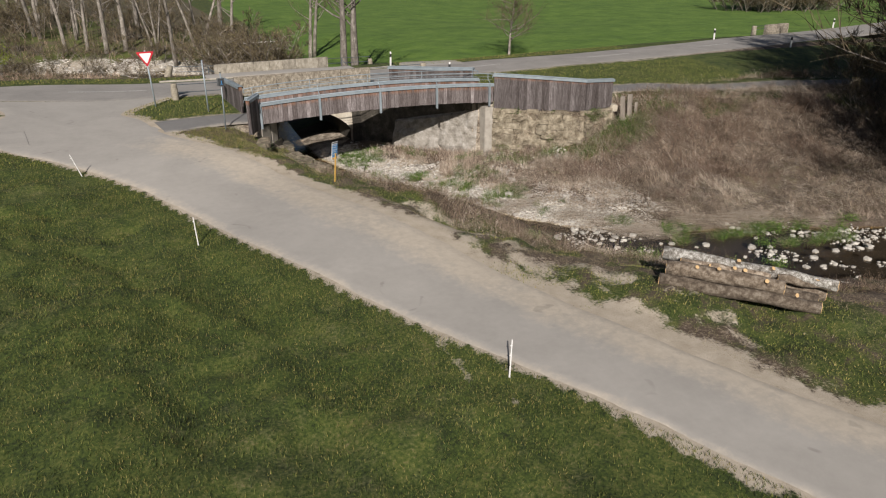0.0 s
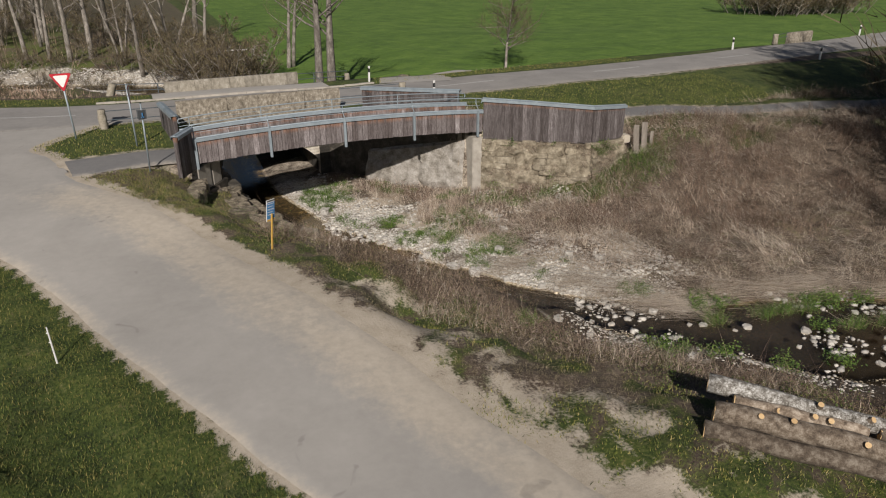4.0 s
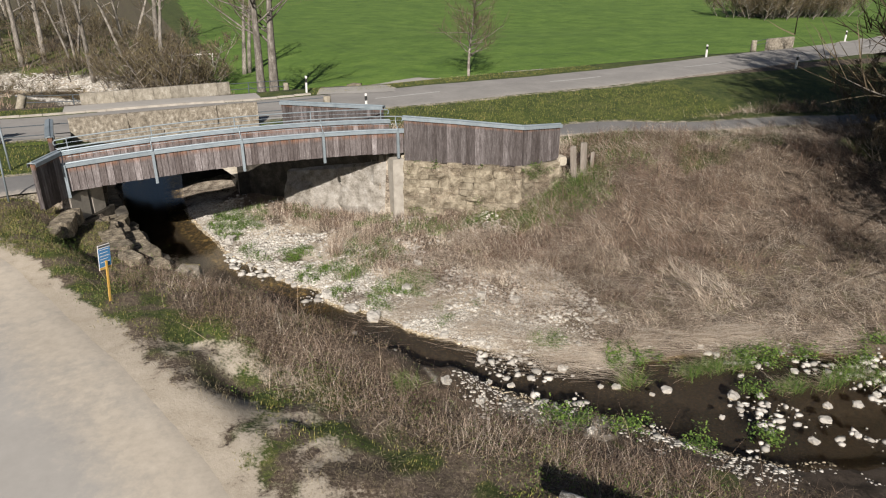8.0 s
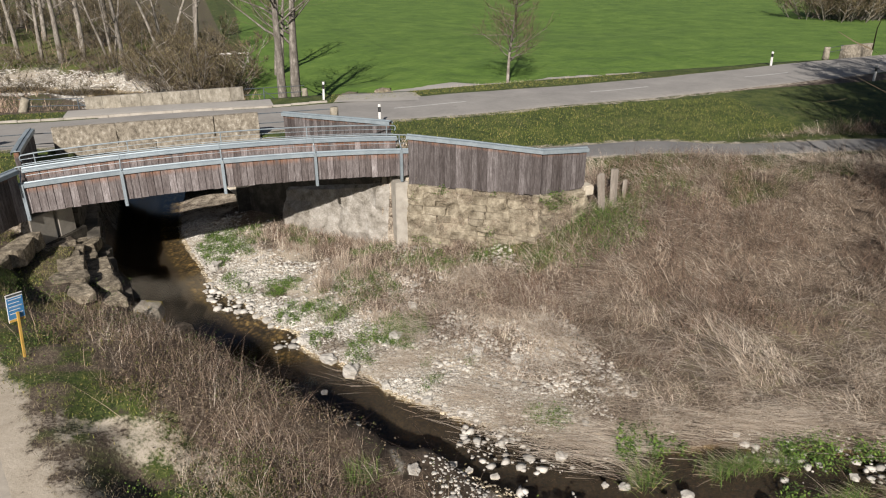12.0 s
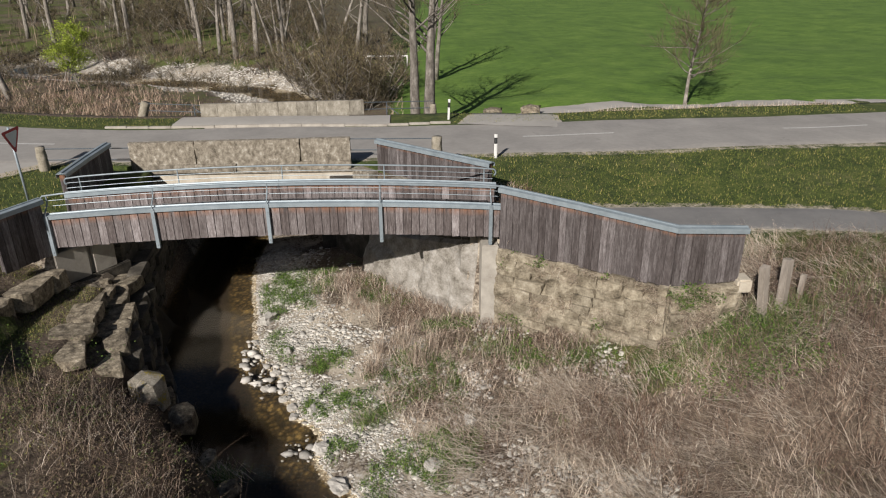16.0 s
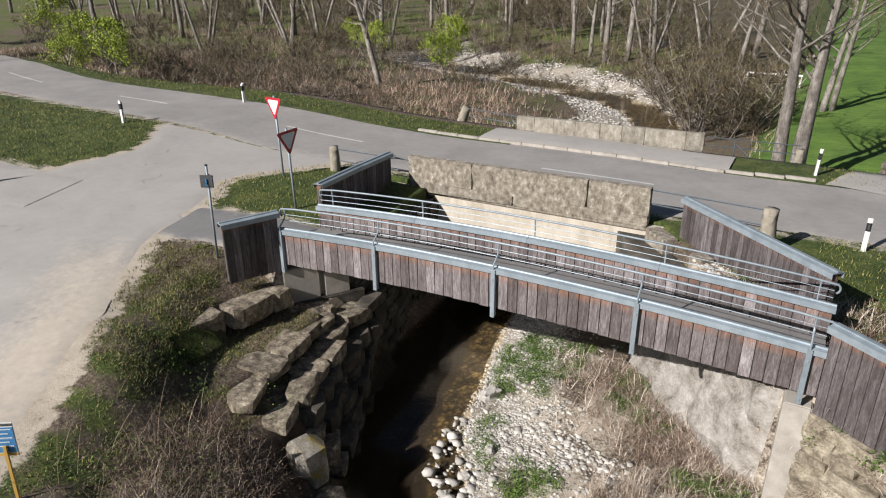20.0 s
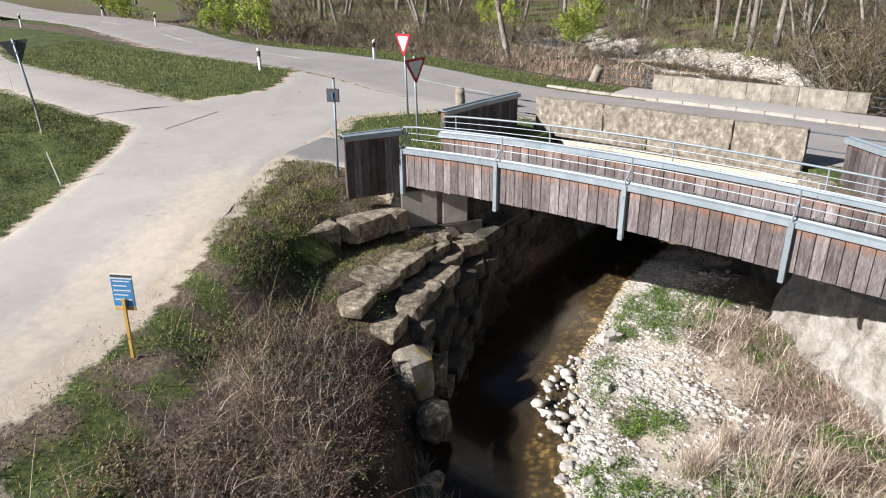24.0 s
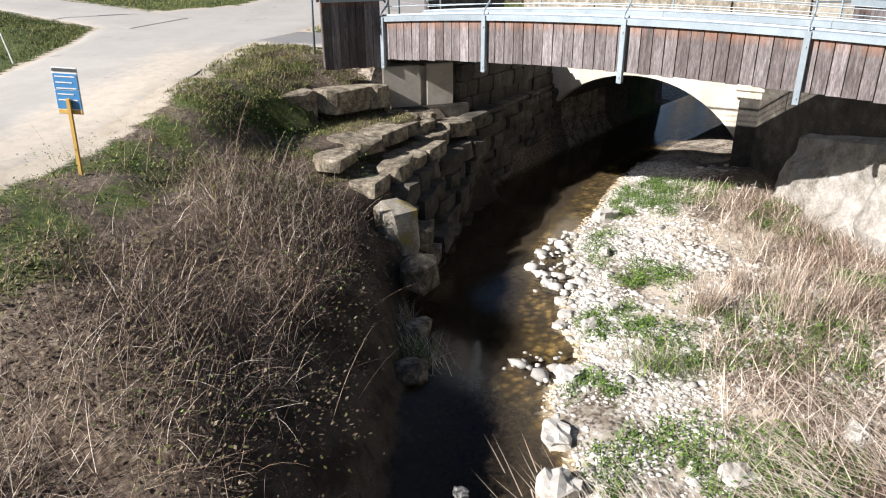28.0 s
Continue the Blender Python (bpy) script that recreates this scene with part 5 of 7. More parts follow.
# electric-fence sticks in the meadow
for x, y, hgt, lx, ly in ((-4.5, -12.9, 0.95, -2, 0), (0.94, -22.9, 0.95, 4, -3), (-7.8, -5.4, 0.95, -16, 4), (-18.4, -2.2, 0.9, -8, 0), (-12.2, -3.9, 0.9, 5, 3), (3.4, -30.5, 0.95, 2, 2)):
    th = empty("fence_stick", "thin white plastic fence stake in the meadow", "fence stake", "fence stakes", (x, y, height(x, y) - 0.02))
    th.rotation_euler = (radians(ly), radians(lx), 0)
    bm = bmesh.new()
    tube(bm, [(0, 0, -0.1), (0, 0, hgt * 0.5), (0, 0, hgt)], 0.022, 6, 0.016)
    part("rod", bm, M_WHITE, th)
    for z in (0.35, 0.6, 0.85):
        bm = bmesh.new()
        box(bm, (-0.04, -0.012, hgt * z - 0.01), (0.015, 0.012, hgt * z + 0.012), bevel=0.003)
        part("wire_clip", bm, M_BLACK if z < 0.5 else M_WHITE, th)

# old fence stubs past the long screen
for x, y, z, hgt, w in ((19.45, -3.15, -1.15, 1.2, 0.2), (20.1, -2.9, -1.2, 1.25, 0.22), (20.7, -2.7, -1.35, 0.9, 0.13)):
    bm = bmesh.new()
    box(bm, (-w / 2, -w / 2, -0.3), (w / 2, w / 2, hgt), bevel=0.02)
    for v in bm.verts:
        if v.co.z > hgt * 0.8:
            v.co += Vector((rng.uniform(-1, 1), rng.uniform(-1, 1), rng.uniform(-1, 1))) * 0.025
    ob = part("fence_stub", bm, M_PALEWOOD)
    ob.location, ob.rotation_euler = (x, y, z), (radians(rng.uniform(-5, 5)), radians(rng.uniform(-6, 6)), rng.uniform(0, 1))
    tagged(ob, "grey weathered stub of a thick wooden post", "post", "fence stubs")


# ---------- logs ----------
M_LICHEN = simple("lichen_bark", [(0.36, (0.07, 0.062, 0.05)), (0.47, (0.2, 0.185, 0.16)), (0.56, (0.4, 0.39, 0.36)), (0.66, (0.66, 0.66, 0.63))], 9, 0.95, bumps=0.9, dist=0.02, fine=36)


def log_thing(a, b, r0, r1, label, knots=2, seed=0):
    rr = random.Random(seed)
    a, b = Vector(a), Vector(b)
    th = empty("log", label, "log", "felled logs", tuple(a))
    d = b - a
    n = 14
    pts = [a + d * (i / n) + Vector((0, 0, 0.02 * math.sin(i * 0.9 + seed))) for i in range(n + 1)]
    bm = bmesh.new()
    rings = tube(bm, pts, r0, 14, r1)
    for ring in rings:
        for v in ring:
            v.co += Vector((rr.uniform(-1, 1), rr.uniform(-1, 1), rr.uniform(-1, 1))) * 0.012
    drawn("bark", bm, M_LICHEN if "lichen" in label else M_BARK, th, "lichen-spotted bark" if "lichen" in label else "rough grey bark", True)
    for q, s, rad in ((pts[0], -1, r0), (pts[-1], 1, r1)):
        bm = bmesh.new()
        tube(bm, [q + d.normalized() * (s * -0.01), q + d.normalized() * (s * 0.012)], rad * 0.93, 14)
        drawn("cut_end", bm, M_CUT, th, "pale sawn end")
    for k in range(knots):
        q = a + d * rr.uniform(0.15, 0.85)
        out = Vector((rr.uniform(-0.5, 0.2), rr.uniform(-0.9, -0.2), rr.uniform(0.3, 1))).normalized()
        bm = bmesh.new()
        tube(bm, [q + out * r1 * 0.7, q + out * (r0 + 0.06)], 0.07, 8, 0.06)
        knot = drawn("branch_stub", bm, M_BARK, th)
        bm = bmesh.new()
        tube(bm, [q + out * (r0 + 0.055), q + out * (r0 + 0.064)], 0.058, 8)
        under(part("cut_end", bm, M_CUT), knot)
    return th


LD, LP = Vector((0.7, -0.714, 0)), Vector((0.714, 0.7, 0))
L0 = Vector((7.28, -20.42, -1.45))
for p_, z, s, ln, r0, r1, lab, kn in ((0.0, 0.2, 0.0, 4.2, 0.2, 0.17, "long straight felled log with smooth brown bark", 0), (0.42, 0.2, 0.15, 4.0, 0.21, 0.19, "felled log with scarred grey bark", 1),
                                      (0.84, 0.2, 0.4, 4.0, 0.2, 0.2, "felled log at the bottom of the stack", 1), (0.24, 0.53, 0.15, 3.1, 0.22, 0.2, "short thick mossy log on the stack", 3),
                                      (0.66, 0.54, 0.5, 2.4, 0.15, 0.13, "split broken log with torn pale wood", 3), (1.12, 0.6, 0.0, 4.6, 0.21, 0.15, "long lichen-grey log lying on top of the stack", 2), (0.62, 0.5, 3.1, 1.5, 0.13, 0.11, "short log wedged on the stack", 1)):
    a = L0 + LP * p_ + LD * s + Vector((0, 0, z))
    log_thing(a, a + LD * ln + Vector((0, 0, -0.16 if z < 0.4 else -0.1)) + LP * (rng.uniform(-0.12, 0.12) - (0.42 if ln == 4.6 else 0)), r0, r1, lab, kn, int(p_ * 100))

# pale blocks where the farm track leaves the road
for x, y, sx, sy, sz in ((15.5, 23.2, 1.0, 0.6, 0.75), (17.8, 23.0, 1.0, 0.7, 0.8), (13.3, 19.5, 0.9, 0.5, 0.5)):
    ob = new("stone_block", BOULDERS[rng.randrange(6)])
    ob.matrix_basis = Matrix.Translation((x, y, height(x, y) + sz * 0.42)) @ Matrix.Rotation(rng.uniform(-0.3, 0.3), 4, "Z") @ Matrix.Diagonal((sx * 1.1, sy * 1.1, sz * 1.1, 1))
    tagged(ob, "large pale limestone block in the grass", "stone", "limestone blocks")
# white rail by the wood
th = empty("white_rail", "white painted rail fence at the wood's edge", "rail", at=(8.5, 45.5, height(8.5, 45.5)))
for x in (-1.8, 1.9):
    bm = bmesh.new()
    box(bm, (x - 0.06, -0.06, -0.2), (x + 0.06, 0.06, 1.0))
    part("rail_post", bm, M_WHITE, th)
bm = bmesh.new()
box(bm, (-1.9, -0.05, 0.95), (2.0, 0.05, 1.07))
part("rail", bm, M_WHITE, th)

# ---------- rubble, grass, trees ----------
def np_mesh(name, verts, faces, mat):
    """A mesh from arrays; faces has three or four columns."""
    me_ = bpy.data.meshes.new(name)
    verts, faces = np.asarray(verts, np.float32), np.asarray(faces, np.int32)
    n, k = faces.shape
    me_.vertices.add(len(verts))
    me_.vertices.foreach_set("co", verts.ravel())
    me_.loops.add(n * k)
    me_.loops.foreach_set("vertex_index", faces.ravel())
    me_.polygons.add(n)
    me_.polygons.foreach_set("loop_start", np.arange(0, n * k, k, dtype=np.int32))
    me_.materials.append(mat)
    me_.update(calc_edges=True)
    return me_


def strand_mat(name, stops, rough=0.8, broad=0.0):
    m_, nt_, b_ = nodes_of(name, rough)
    f = calc(nt_, "ADD", calc(nt_, "MULTIPLY", island(nt_), 0.65), calc(nt_, "MULTIPLY", noise_tex(nt_, coords(nt_), 0.8, 3), 0.35))
    if broad:
        f = calc(nt_, "ADD", f, calc(nt_, "MULTIPLY", calc(nt_, "SUBTRACT", noise_tex(nt_, coords(nt_), 0.28, 3, 0.7, 0.6), 0.5), broad))
    nt_.links.new(ramp(nt_, f, stops), b_.inputs["Base Color"])
    return m_


def blades(name, P, length, width, lean, droop, mat, heading=None, segs=3, seed=0, label="", category="grass", keep=True):
    """Ribbons that start at P, lean over towards their heading and droop on towards the tip."""
    g = np.random.default_rng(seed)
    n = len(P)
    head = g.uniform(0, 2 * np.pi, n) if heading is None else heading
    out = np.stack([np.cos(head), np.sin(head), np.zeros(n)], 1)
    twist = head + g.normal(np.pi / 2, 0.5, n)
    side = np.stack([np.cos(twist), np.sin(twist), np.zeros(n)], 1)
    V, q, ang = [], P.copy(), lean.copy()
    for s in range(segs + 1):
        w = width * (1 - s / segs) ** 0.7 / 2
        V += [q - side * w[:, None], q + side * w[:, None]]
        step = (length / segs)[:, None]
        q = q + step * (out * np.sin(ang)[:, None] + np.array([0, 0, 1]) * np.cos(ang)[:, None])
        ang = ang + droop / segs
    V = np.stack(V, 1)
    k = (segs + 1) * 2
    base = (np.arange(n) * k)[:, None]
    F = np.concatenate([base + np.array([2 * s, 2 * s + 1, 2 * s + 3, 2 * s + 2]) for s in range(segs)])
    me_ = np_mesh(name, V.reshape(-1, 3), F, mat)
    if not keep:
        return me_
    return tagged(new(name, me_), label, category, kind="stuff")


def lookup(a, x, y):
    """A grid of the ground read between its nodes."""
    i, j = np.clip(np.searchsorted(gx, x) - 1, 0, len(gx) - 2), np.clip(np.searchsorted(gy, y) - 1, 0, len(gy) - 2)
    u, v = (x - gx[i]) / (gx[i + 1] - gx[i]), (y - gy[j]) / (gy[j + 1] - gy[j])
    return (a[j, i] * (1 - u) + a[j, i + 1] * u) * (1 - v) + (a[j + 1, i] * (1 - u) + a[j + 1, i + 1] * u) * v


def scatter(n, lo, hi, seed, mask=None):
    """n places in a rectangle, thinned by mask(x, y, z, west, edge) as chances, on the ground."""
    g = np.random.default_rng(seed)
    x, y = g.uniform(lo[0], hi[0], n), g.uniform(lo[1], hi[1], n)
    z, west, edge = (lookup(a, x, y) for a in (GZ, WEST.astype(float), EDGE))
    west = west > 0.5
    if mask is not None:
        k = g.uniform(0, 1, n) < mask(x, y, z, west, edge)
        x, y, z = x[k], y[k], z[k]
    return np.stack([x, y, z], 1), g


def off_road(x, y, m=0.1):
    return lookup(d_all, x, y) > m


M_LAWN = strand_mat("lawn_blades", [(0.24, (0.014, 0.026, 0.004)), (0.42, (0.042, 0.07, 0.009)), (0.6, (0.095, 0.127, 0.018)), (0.82, (0.26, 0.22, 0.07))])
M_STRAW = strand_mat("dead_grass", [(0.18, (0.1, 0.07, 0.052)), (0.38, (0.3, 0.228, 0.17)), (0.62, (0.58, 0.475, 0.37)), (0.84, (0.82, 0.74, 0.62))], 0.8, 0.6)
M_BRAMBLE = strand_mat("bramble_stems", [(0.24, (0.034, 0.021, 0.015)), (0.42, (0.125, 0.08, 0.055)), (0.64, (0.29, 0.207, 0.145)), (0.88, (0.58, 0.465, 0.345))])
M_TURF = strand_mat("withered_turf", [(0.2, (0.06, 0.048, 0.026)), (0.42, (0.17, 0.133, 0.08)), (0.6, (0.24, 0.207, 0.1)), (0.85, (0.5, 0.41, 0.29))])
M_PALE = strand_mat("bleached_stalks", [(0.2, (0.32, 0.255, 0.19)), (0.5, (0.56, 0.475, 0.38)), (0.85, (0.8, 0.73, 0.62))])
M_VERGE = strand_mat("verge_blades", [(0.22, (0.04, 0.06, 0.01)), (0.42, (0.105, 0.14, 0.02)), (0.6, (0.19, 0.205, 0.038)), (0.8, (0.36, 0.3, 0.11))])
M_LITTER = strand_mat("withered_leaves", [(0.22, (0.025, 0.018, 0.012)), (0.42, (0.12, 0.075, 0.044)), (0.56, (0.1, 0.11, 0.024)), (0.68, (0.18, 0.135, 0.085)), (0.88, (0.3, 0.24, 0.165))])
M_REED = strand_mat("dead_reeds", [(0.2, (0.19, 0.125, 0.09)), (0.6, (0.4, 0.29, 0.21)), (0.9, (0.6, 0.5, 0.38))])
M_BROWN_BUD = strand_mat("brown_buds", [(0.2, (0.11, 0.088, 0.042)), (0.6, (0.2, 0.165, 0.078)), (0.9, (0.3, 0.27, 0.12))])
M_WEED = strand_mat("green_weeds", [(0.2, (0.028, 0.055, 0.01)), (0.5, (0.085, 0.16, 0.024)), (0.85, (0.19, 0.28, 0.05))])
M_RUST = strand_mat("reddish_stems", [(0.2, (0.06, 0.036, 0.026)), (0.6, (0.2, 0.13, 0.092)), (0.9, (0.4, 0.29, 0.21))])
M_BUD = strand_mat("spring_buds", [(0.2, (0.16, 0.22, 0.02)), (0.6, (0.3, 0.38, 0.035)), (0.9, (0.44, 0.52, 0.08))])
M_TRUNK = simple("grey_tree_bark", [(0.3, (0.06, 0.052, 0.043)), (0.48, (0.19, 0.17, 0.145)), (0.68, (0.42, 0.39, 0.345))], 5, 0.95, stretch=(1, 1, 0.4), bumps=0.8, dist=0.03, fine=22, vary="object", amount=0.3)
M_TWIG = strand_mat("bare_twigs", [(0.2, (0.045, 0.034, 0.021)), (0.6, (0.125, 0.097, 0.058)), (0.9, (0.25, 0.205, 0.125))])

def track_x(y):
    return np.interp(y, [-60, -40, -28.5, -22, -14, -7.5, -3], [22, 12, 6, 3, 0, -3, -6])


# short meadow beside the track
P, g = scatter(620000, (-16, -37), (9, 0), 1, lambda x, y, z, w, e: off_road(x, y, 0.05) * (x < track_x(y)) * np.clip(0.75 + 0.5 * fbm(x * 0.5, y * 0.5, 50), 0.2, 1))
n = len(P)
blades("meadow_grass", P, g.uniform(0.04, 0.11, n), g.uniform(0.009, 0.018, n), g.uniform(0.1, 1.0, n), g.uniform(0.2, 0.9, n), M_LAWN, segs=1, seed=2, label="short spring meadow grass beside the track")
# verge grass round the junction and between road and path
P, g = scatter(230000, (-34, -4), (34, 24), 3, lambda x, y, z, w, e: off_road(x, y, 0.05) * (z > -1.6) * (((y > 13) & (lookup(d_main, x, y) < 2.3)) | ((y > 1.5) & (y < 8) & (x > 12.6)) | ((x < -0.9) & (y > -5) & (y < 8)) | ((y > 16.6) & (x > 8.5) & (y < 24))) * ~((x > -0.9) & (x < 12.5) & (y > -0.5) & (y < 16.5)))
n = len(P)
blades("verge_grass", P, g.uniform(0.05, 0.13, n), g.uniform(0.014, 0.028, n), g.uniform(0.1, 1.0, n), g.uniform(0.2, 1.0, n), M_VERGE, segs=1, seed=4, label="tufty green verge grass between road and path")
# patchy grass of the bank beside the track
P, g = scatter(150000, (-6, -28), (13, 1), 5, lambda x, y, z, w, e: w * off_road(x, y, -0.15) * (e > 2.6) * np.clip(0.25 + 0.5 * np.exp(-((lookup(d_track, x, y) - np.interp(y, [-22, -13, -9], [2.0, 1.5, 0.6])) / 0.6) ** 2) + 1.5 * fbm(x * 0.6, y * 0.6, 60) + 0.3 * (e > 3.8) - 1.5 * lookup(dust, x, y), 0, 1) * (x > track_x(y)))
n = len(P)
blades("bank_grass", P, g.uniform(0.03, 0.1, n), g.uniform(0.012, 0.024, n), g.uniform(0.3, 1.3, n), g.uniform(0.2, 1.0, n), M_VERGE, segs=1, seed=6, label="patchy grass on the bank beside the track")
P, g = scatter(170000, (-6, -28), (13, 1), 7, lambda x, y, z, w, e: w * off_road(x, y, 0.4) * (e > 1.5) * np.clip(0.55 - 0.9 * fbm(x * 0.6, y * 0.6, 60) - 0.6 * lookup(dust, x, y), 0, 1) * (x > track_x(y)))
n = len(P)
blades("bank_straw", P, g.uniform(0.05, 0.18, n), g.uniform(0.004, 0.008, n), g.uniform(0.5, 1.5, n), g.uniform(0.2, 0.8, n), M_TURF, segs=2, seed=8, label="dead straw-coloured grass on the bank")

g = np.random.default_rng(90)
n = 30000
x, y = g.uniform(-3.6, 2.2, n), g.uniform(-5.4, 0.9, n)
keep = (fbm(x * 1.3, y * 1.3, 91) > -0.25) & (x < np.interp(y, [-3.3, -1.1, 2.1], [2.2, 1.6, 1.0])) & ~((x > -0.15) & (y > 0)) & off_road(x, y, 0.1)
x, y = x[keep], y[keep]
P = np.stack([x, y, lookup(GZ, x, y)], 1)
n = len(P)
blades("terrace_grass", P, g.uniform(0.03, 0.085, n), g.uniform(0.01, 0.02, n), g.uniform(0.3, 1.3, n), g.uniform(0.2, 1.0, n), M_VERGE, segs=1, seed=92, label="short mossy grass on the stone terraces")
n = n // 2
blades("terrace_straw", P[:n], g.uniform(0.06, 0.2, n), g.uniform(0.004, 0.008, n), g.uniform(0.3, 1.4, n), g.uniform(0.2, 0.9, n), M_TURF, segs=2, seed=93, label="dead grass between the terrace stones")
def swath(P):
    """The way in which the dead grass lies, swath by swath."""
    return 2.8 + 0.8 * fbm(P[:, 0] * 0.3, P[:, 1] * 0.3, 77) + 0.6 * fbm(P[:, 0] * 0.8, P[:, 1] * 0.8, 78)


# matted dead grass of the east bank
P, g = scatter(330000, (9.5, -19), (42, 1.5), 9, lambda x, y, z, w, e: ~w * (e > np.where(x > 13, 0.5, 1.6)) * off_road(x, y, 0.5) * (np.where(x < 15, (e > 6.0 + (x - 12) * -1.1 + 1.6 * fbm(x * 0.6, y * 0.6, 74)), 1)) * ((y < -3.4) | (x > 19)) * np.clip(0.66 + 0.5 * fbm(x * 0.4, y * 0.4, 70) + 0.6 * fbm(x * 1.5, y * 1.5, 73), 0.1, 1) * np.clip(1.7 - (x - 12) / 22, 0.25, 1))
n = len(P)
tuft_ = fbm(P[:, 0] * 1.3, P[:, 1] * 1.3, 75)
flow = swath(P) + 1.2 * tuft_ + g.normal(0, 0.75, n)
P[:, 2] += np.maximum(tuft_, 0) * g.uniform(0, 0.4, n)
blades("dead_grass", P, g.uniform(0.25, 0.95, n) * (0.8 + 0.5 * tuft_), g.uniform(0.005, 0.011, n) * (1 + 1.0 * (g.uniform(0, 1, n) > 0.85)), g.uniform(0.5, 1.55, n), g.uniform(0.0, 0.7, n), M_STRAW, flow, 2, 10, "flattened dead grass and reeds on the bank")
P, g = scatter(110000, (12, -18), (44, 1.2), 11, lambda x, y, z, w, e: ~w * (e > 4.5) * off_road(x, y, 0.6) * ((y < -3.6) | (x > 20)) * np.clip(0.12 + 1.4 * fbm(x * 0.33, y * 0.33, 81), 0.05, 0.9))
n = len(P)
P[:, 2] += g.uniform(0, 0.2, n)
blades("dead_brambles", P, g.uniform(0.3, 1.0, n), g.uniform(0.006, 0.013, n), g.uniform(0.0, 1.2, n), g.uniform(0.3, 1.8, n), M_RUST, None, 3, 12, "tangled reddish bramble canes on the bank", "brambles")
P, g = scatter(34000, (11, -17), (36, 0), 140, lambda x, y, z, w, e: ~w * (e > 0.6) * off_road(x, y, 0.8) * ((y < -4) | (x > 20)) * np.clip(0.35 + 1.2 * fbm(x * 0.7, y * 0.7, 141) + 0.65 * (e < 4.5), 0, 1))
n = len(P)
P[:, 2] += g.uniform(0.05, 0.35, n)
blades("fallen_stalks", P, g.uniform(0.5, 1.5, n), g.uniform(0.006, 0.014, n), g.uniform(1.1, 1.6, n), g.uniform(0.0, 0.4, n), M_PALE, swath(P) + g.normal(0, 0.5, n), 2, 142, "bleached fallen stalks lying on the bank")
# stems on the gravel bar and under the retaining wall
P, g = scatter(100000, (5, -14), (20, 4), 13, lambda x, y, z, w, e: ~w * (e > 1.7) * (e < 9) * (x < 19) * np.clip(0.3 + 1.1 * fbm(x * 0.5, y * 0.5, 90) + 0.35 * (e > 3.2), 0, 0.95))
n = len(P)
blades("bar_stems", P, g.uniform(0.12, 0.6, n), g.uniform(0.007, 0.018, n), g.uniform(0.3, 1.5, n), g.uniform(0.1, 0.9, n), M_STRAW, None, 3, 14, "dry stems and dead grass over the gravel bar")
P, g = scatter(90000, (5, -12), (20, 4), 15, lambda x, y, z, w, e: ~w * (e > 2.6) * (e < 9.5) * np.clip(1.3 * fbm(x * 0.6, y * 0.6, 95) + 0.08 + 0.3 * (e > 4), 0, 0.9))
n = len(P)
blades("bar_brambles", P, g.uniform(0.15, 0.6, n), g.uniform(0.006, 0.014, n), g.uniform(0.1, 1.2, n), g.uniform(0.4, 1.6, n), M_RUST, None, 3, 16, "thin brown bramble canes over the gravel bar", "brambles")
# the bramble bank west of the stream
P, g = scatter(120000, (-1, -24), (16, -2.5), 17, lambda x, y, z, w, e: w * (e > 0.9) * (e < 4.6) * np.where((y < -11) & (e < 2.4), 0.15, 1) * (lookup(d_track, x, y) > 2.3 + 0.9 * fbm(x * 0.6, y * 0.6, 98)) * np.clip(1.15 + 0.6 * fbm(x * 0.6, y * 0.6, 99) - 0.3 * np.maximum(e - 2.4, 0), 0, 1) * (y < -4.4))
n = len(P)
P[:, 2] += g.uniform(0, 0.45, n) * np.clip(0.4 + 1.4 * fbm(P[:, 0] * 0.9, P[:, 1] * 0.9, 97), 0, 1.4)
blades("bramble_thicket", P, g.uniform(0.15, 0.7, n) * g.uniform(0.6, 1.2, n), g.uniform(0.003, 0.007, n), g.uniform(0.2, 1.7, n), g.uniform(-0.8, 1.8, n), M_BRAMBLE, None, 4, 18, "dense brown bramble thicket on the bank", "brambles")
P, g = scatter(50000, (-1, -22), (14, -3), 19, lambda x, y, z, w, e: w * (e > 0.8) * np.where((y < -11) & (e < 2.4), 0.25, 1) * (e < 5.2) * (lookup(d_track, x, y) > 2.5) * np.clip(0.5 + 1.2 * fbm(x * 0.5, y * 0.5, 101), 0, 1) * (y < -4.6))
n = len(P)
blades("thicket_straw", P, g.uniform(0.2, 0.85, n), g.uniform(0.003, 0.008, n), g.uniform(0.2, 1.4, n), g.uniform(0.2, 1.4, n), M_STRAW, None, 4, 20, "pale dead canes in the thicket", "brambles")
P, g = scatter(2600, (0, -20), (13, -4.5), 25, lambda x, y, z, w, e: w * (e > 0.4) * (e < 4.5) * 0.6)
n = len(P)
blades("long_canes", P, g.uniform(0.6, 1.7, n), g.uniform(0.005, 0.009, n), g.uniform(0.3, 1.2, n), g.uniform(0.2, 1.3, n), M_BRAMBLE, None, 6, 26, "long arching bramble canes", "brambles")
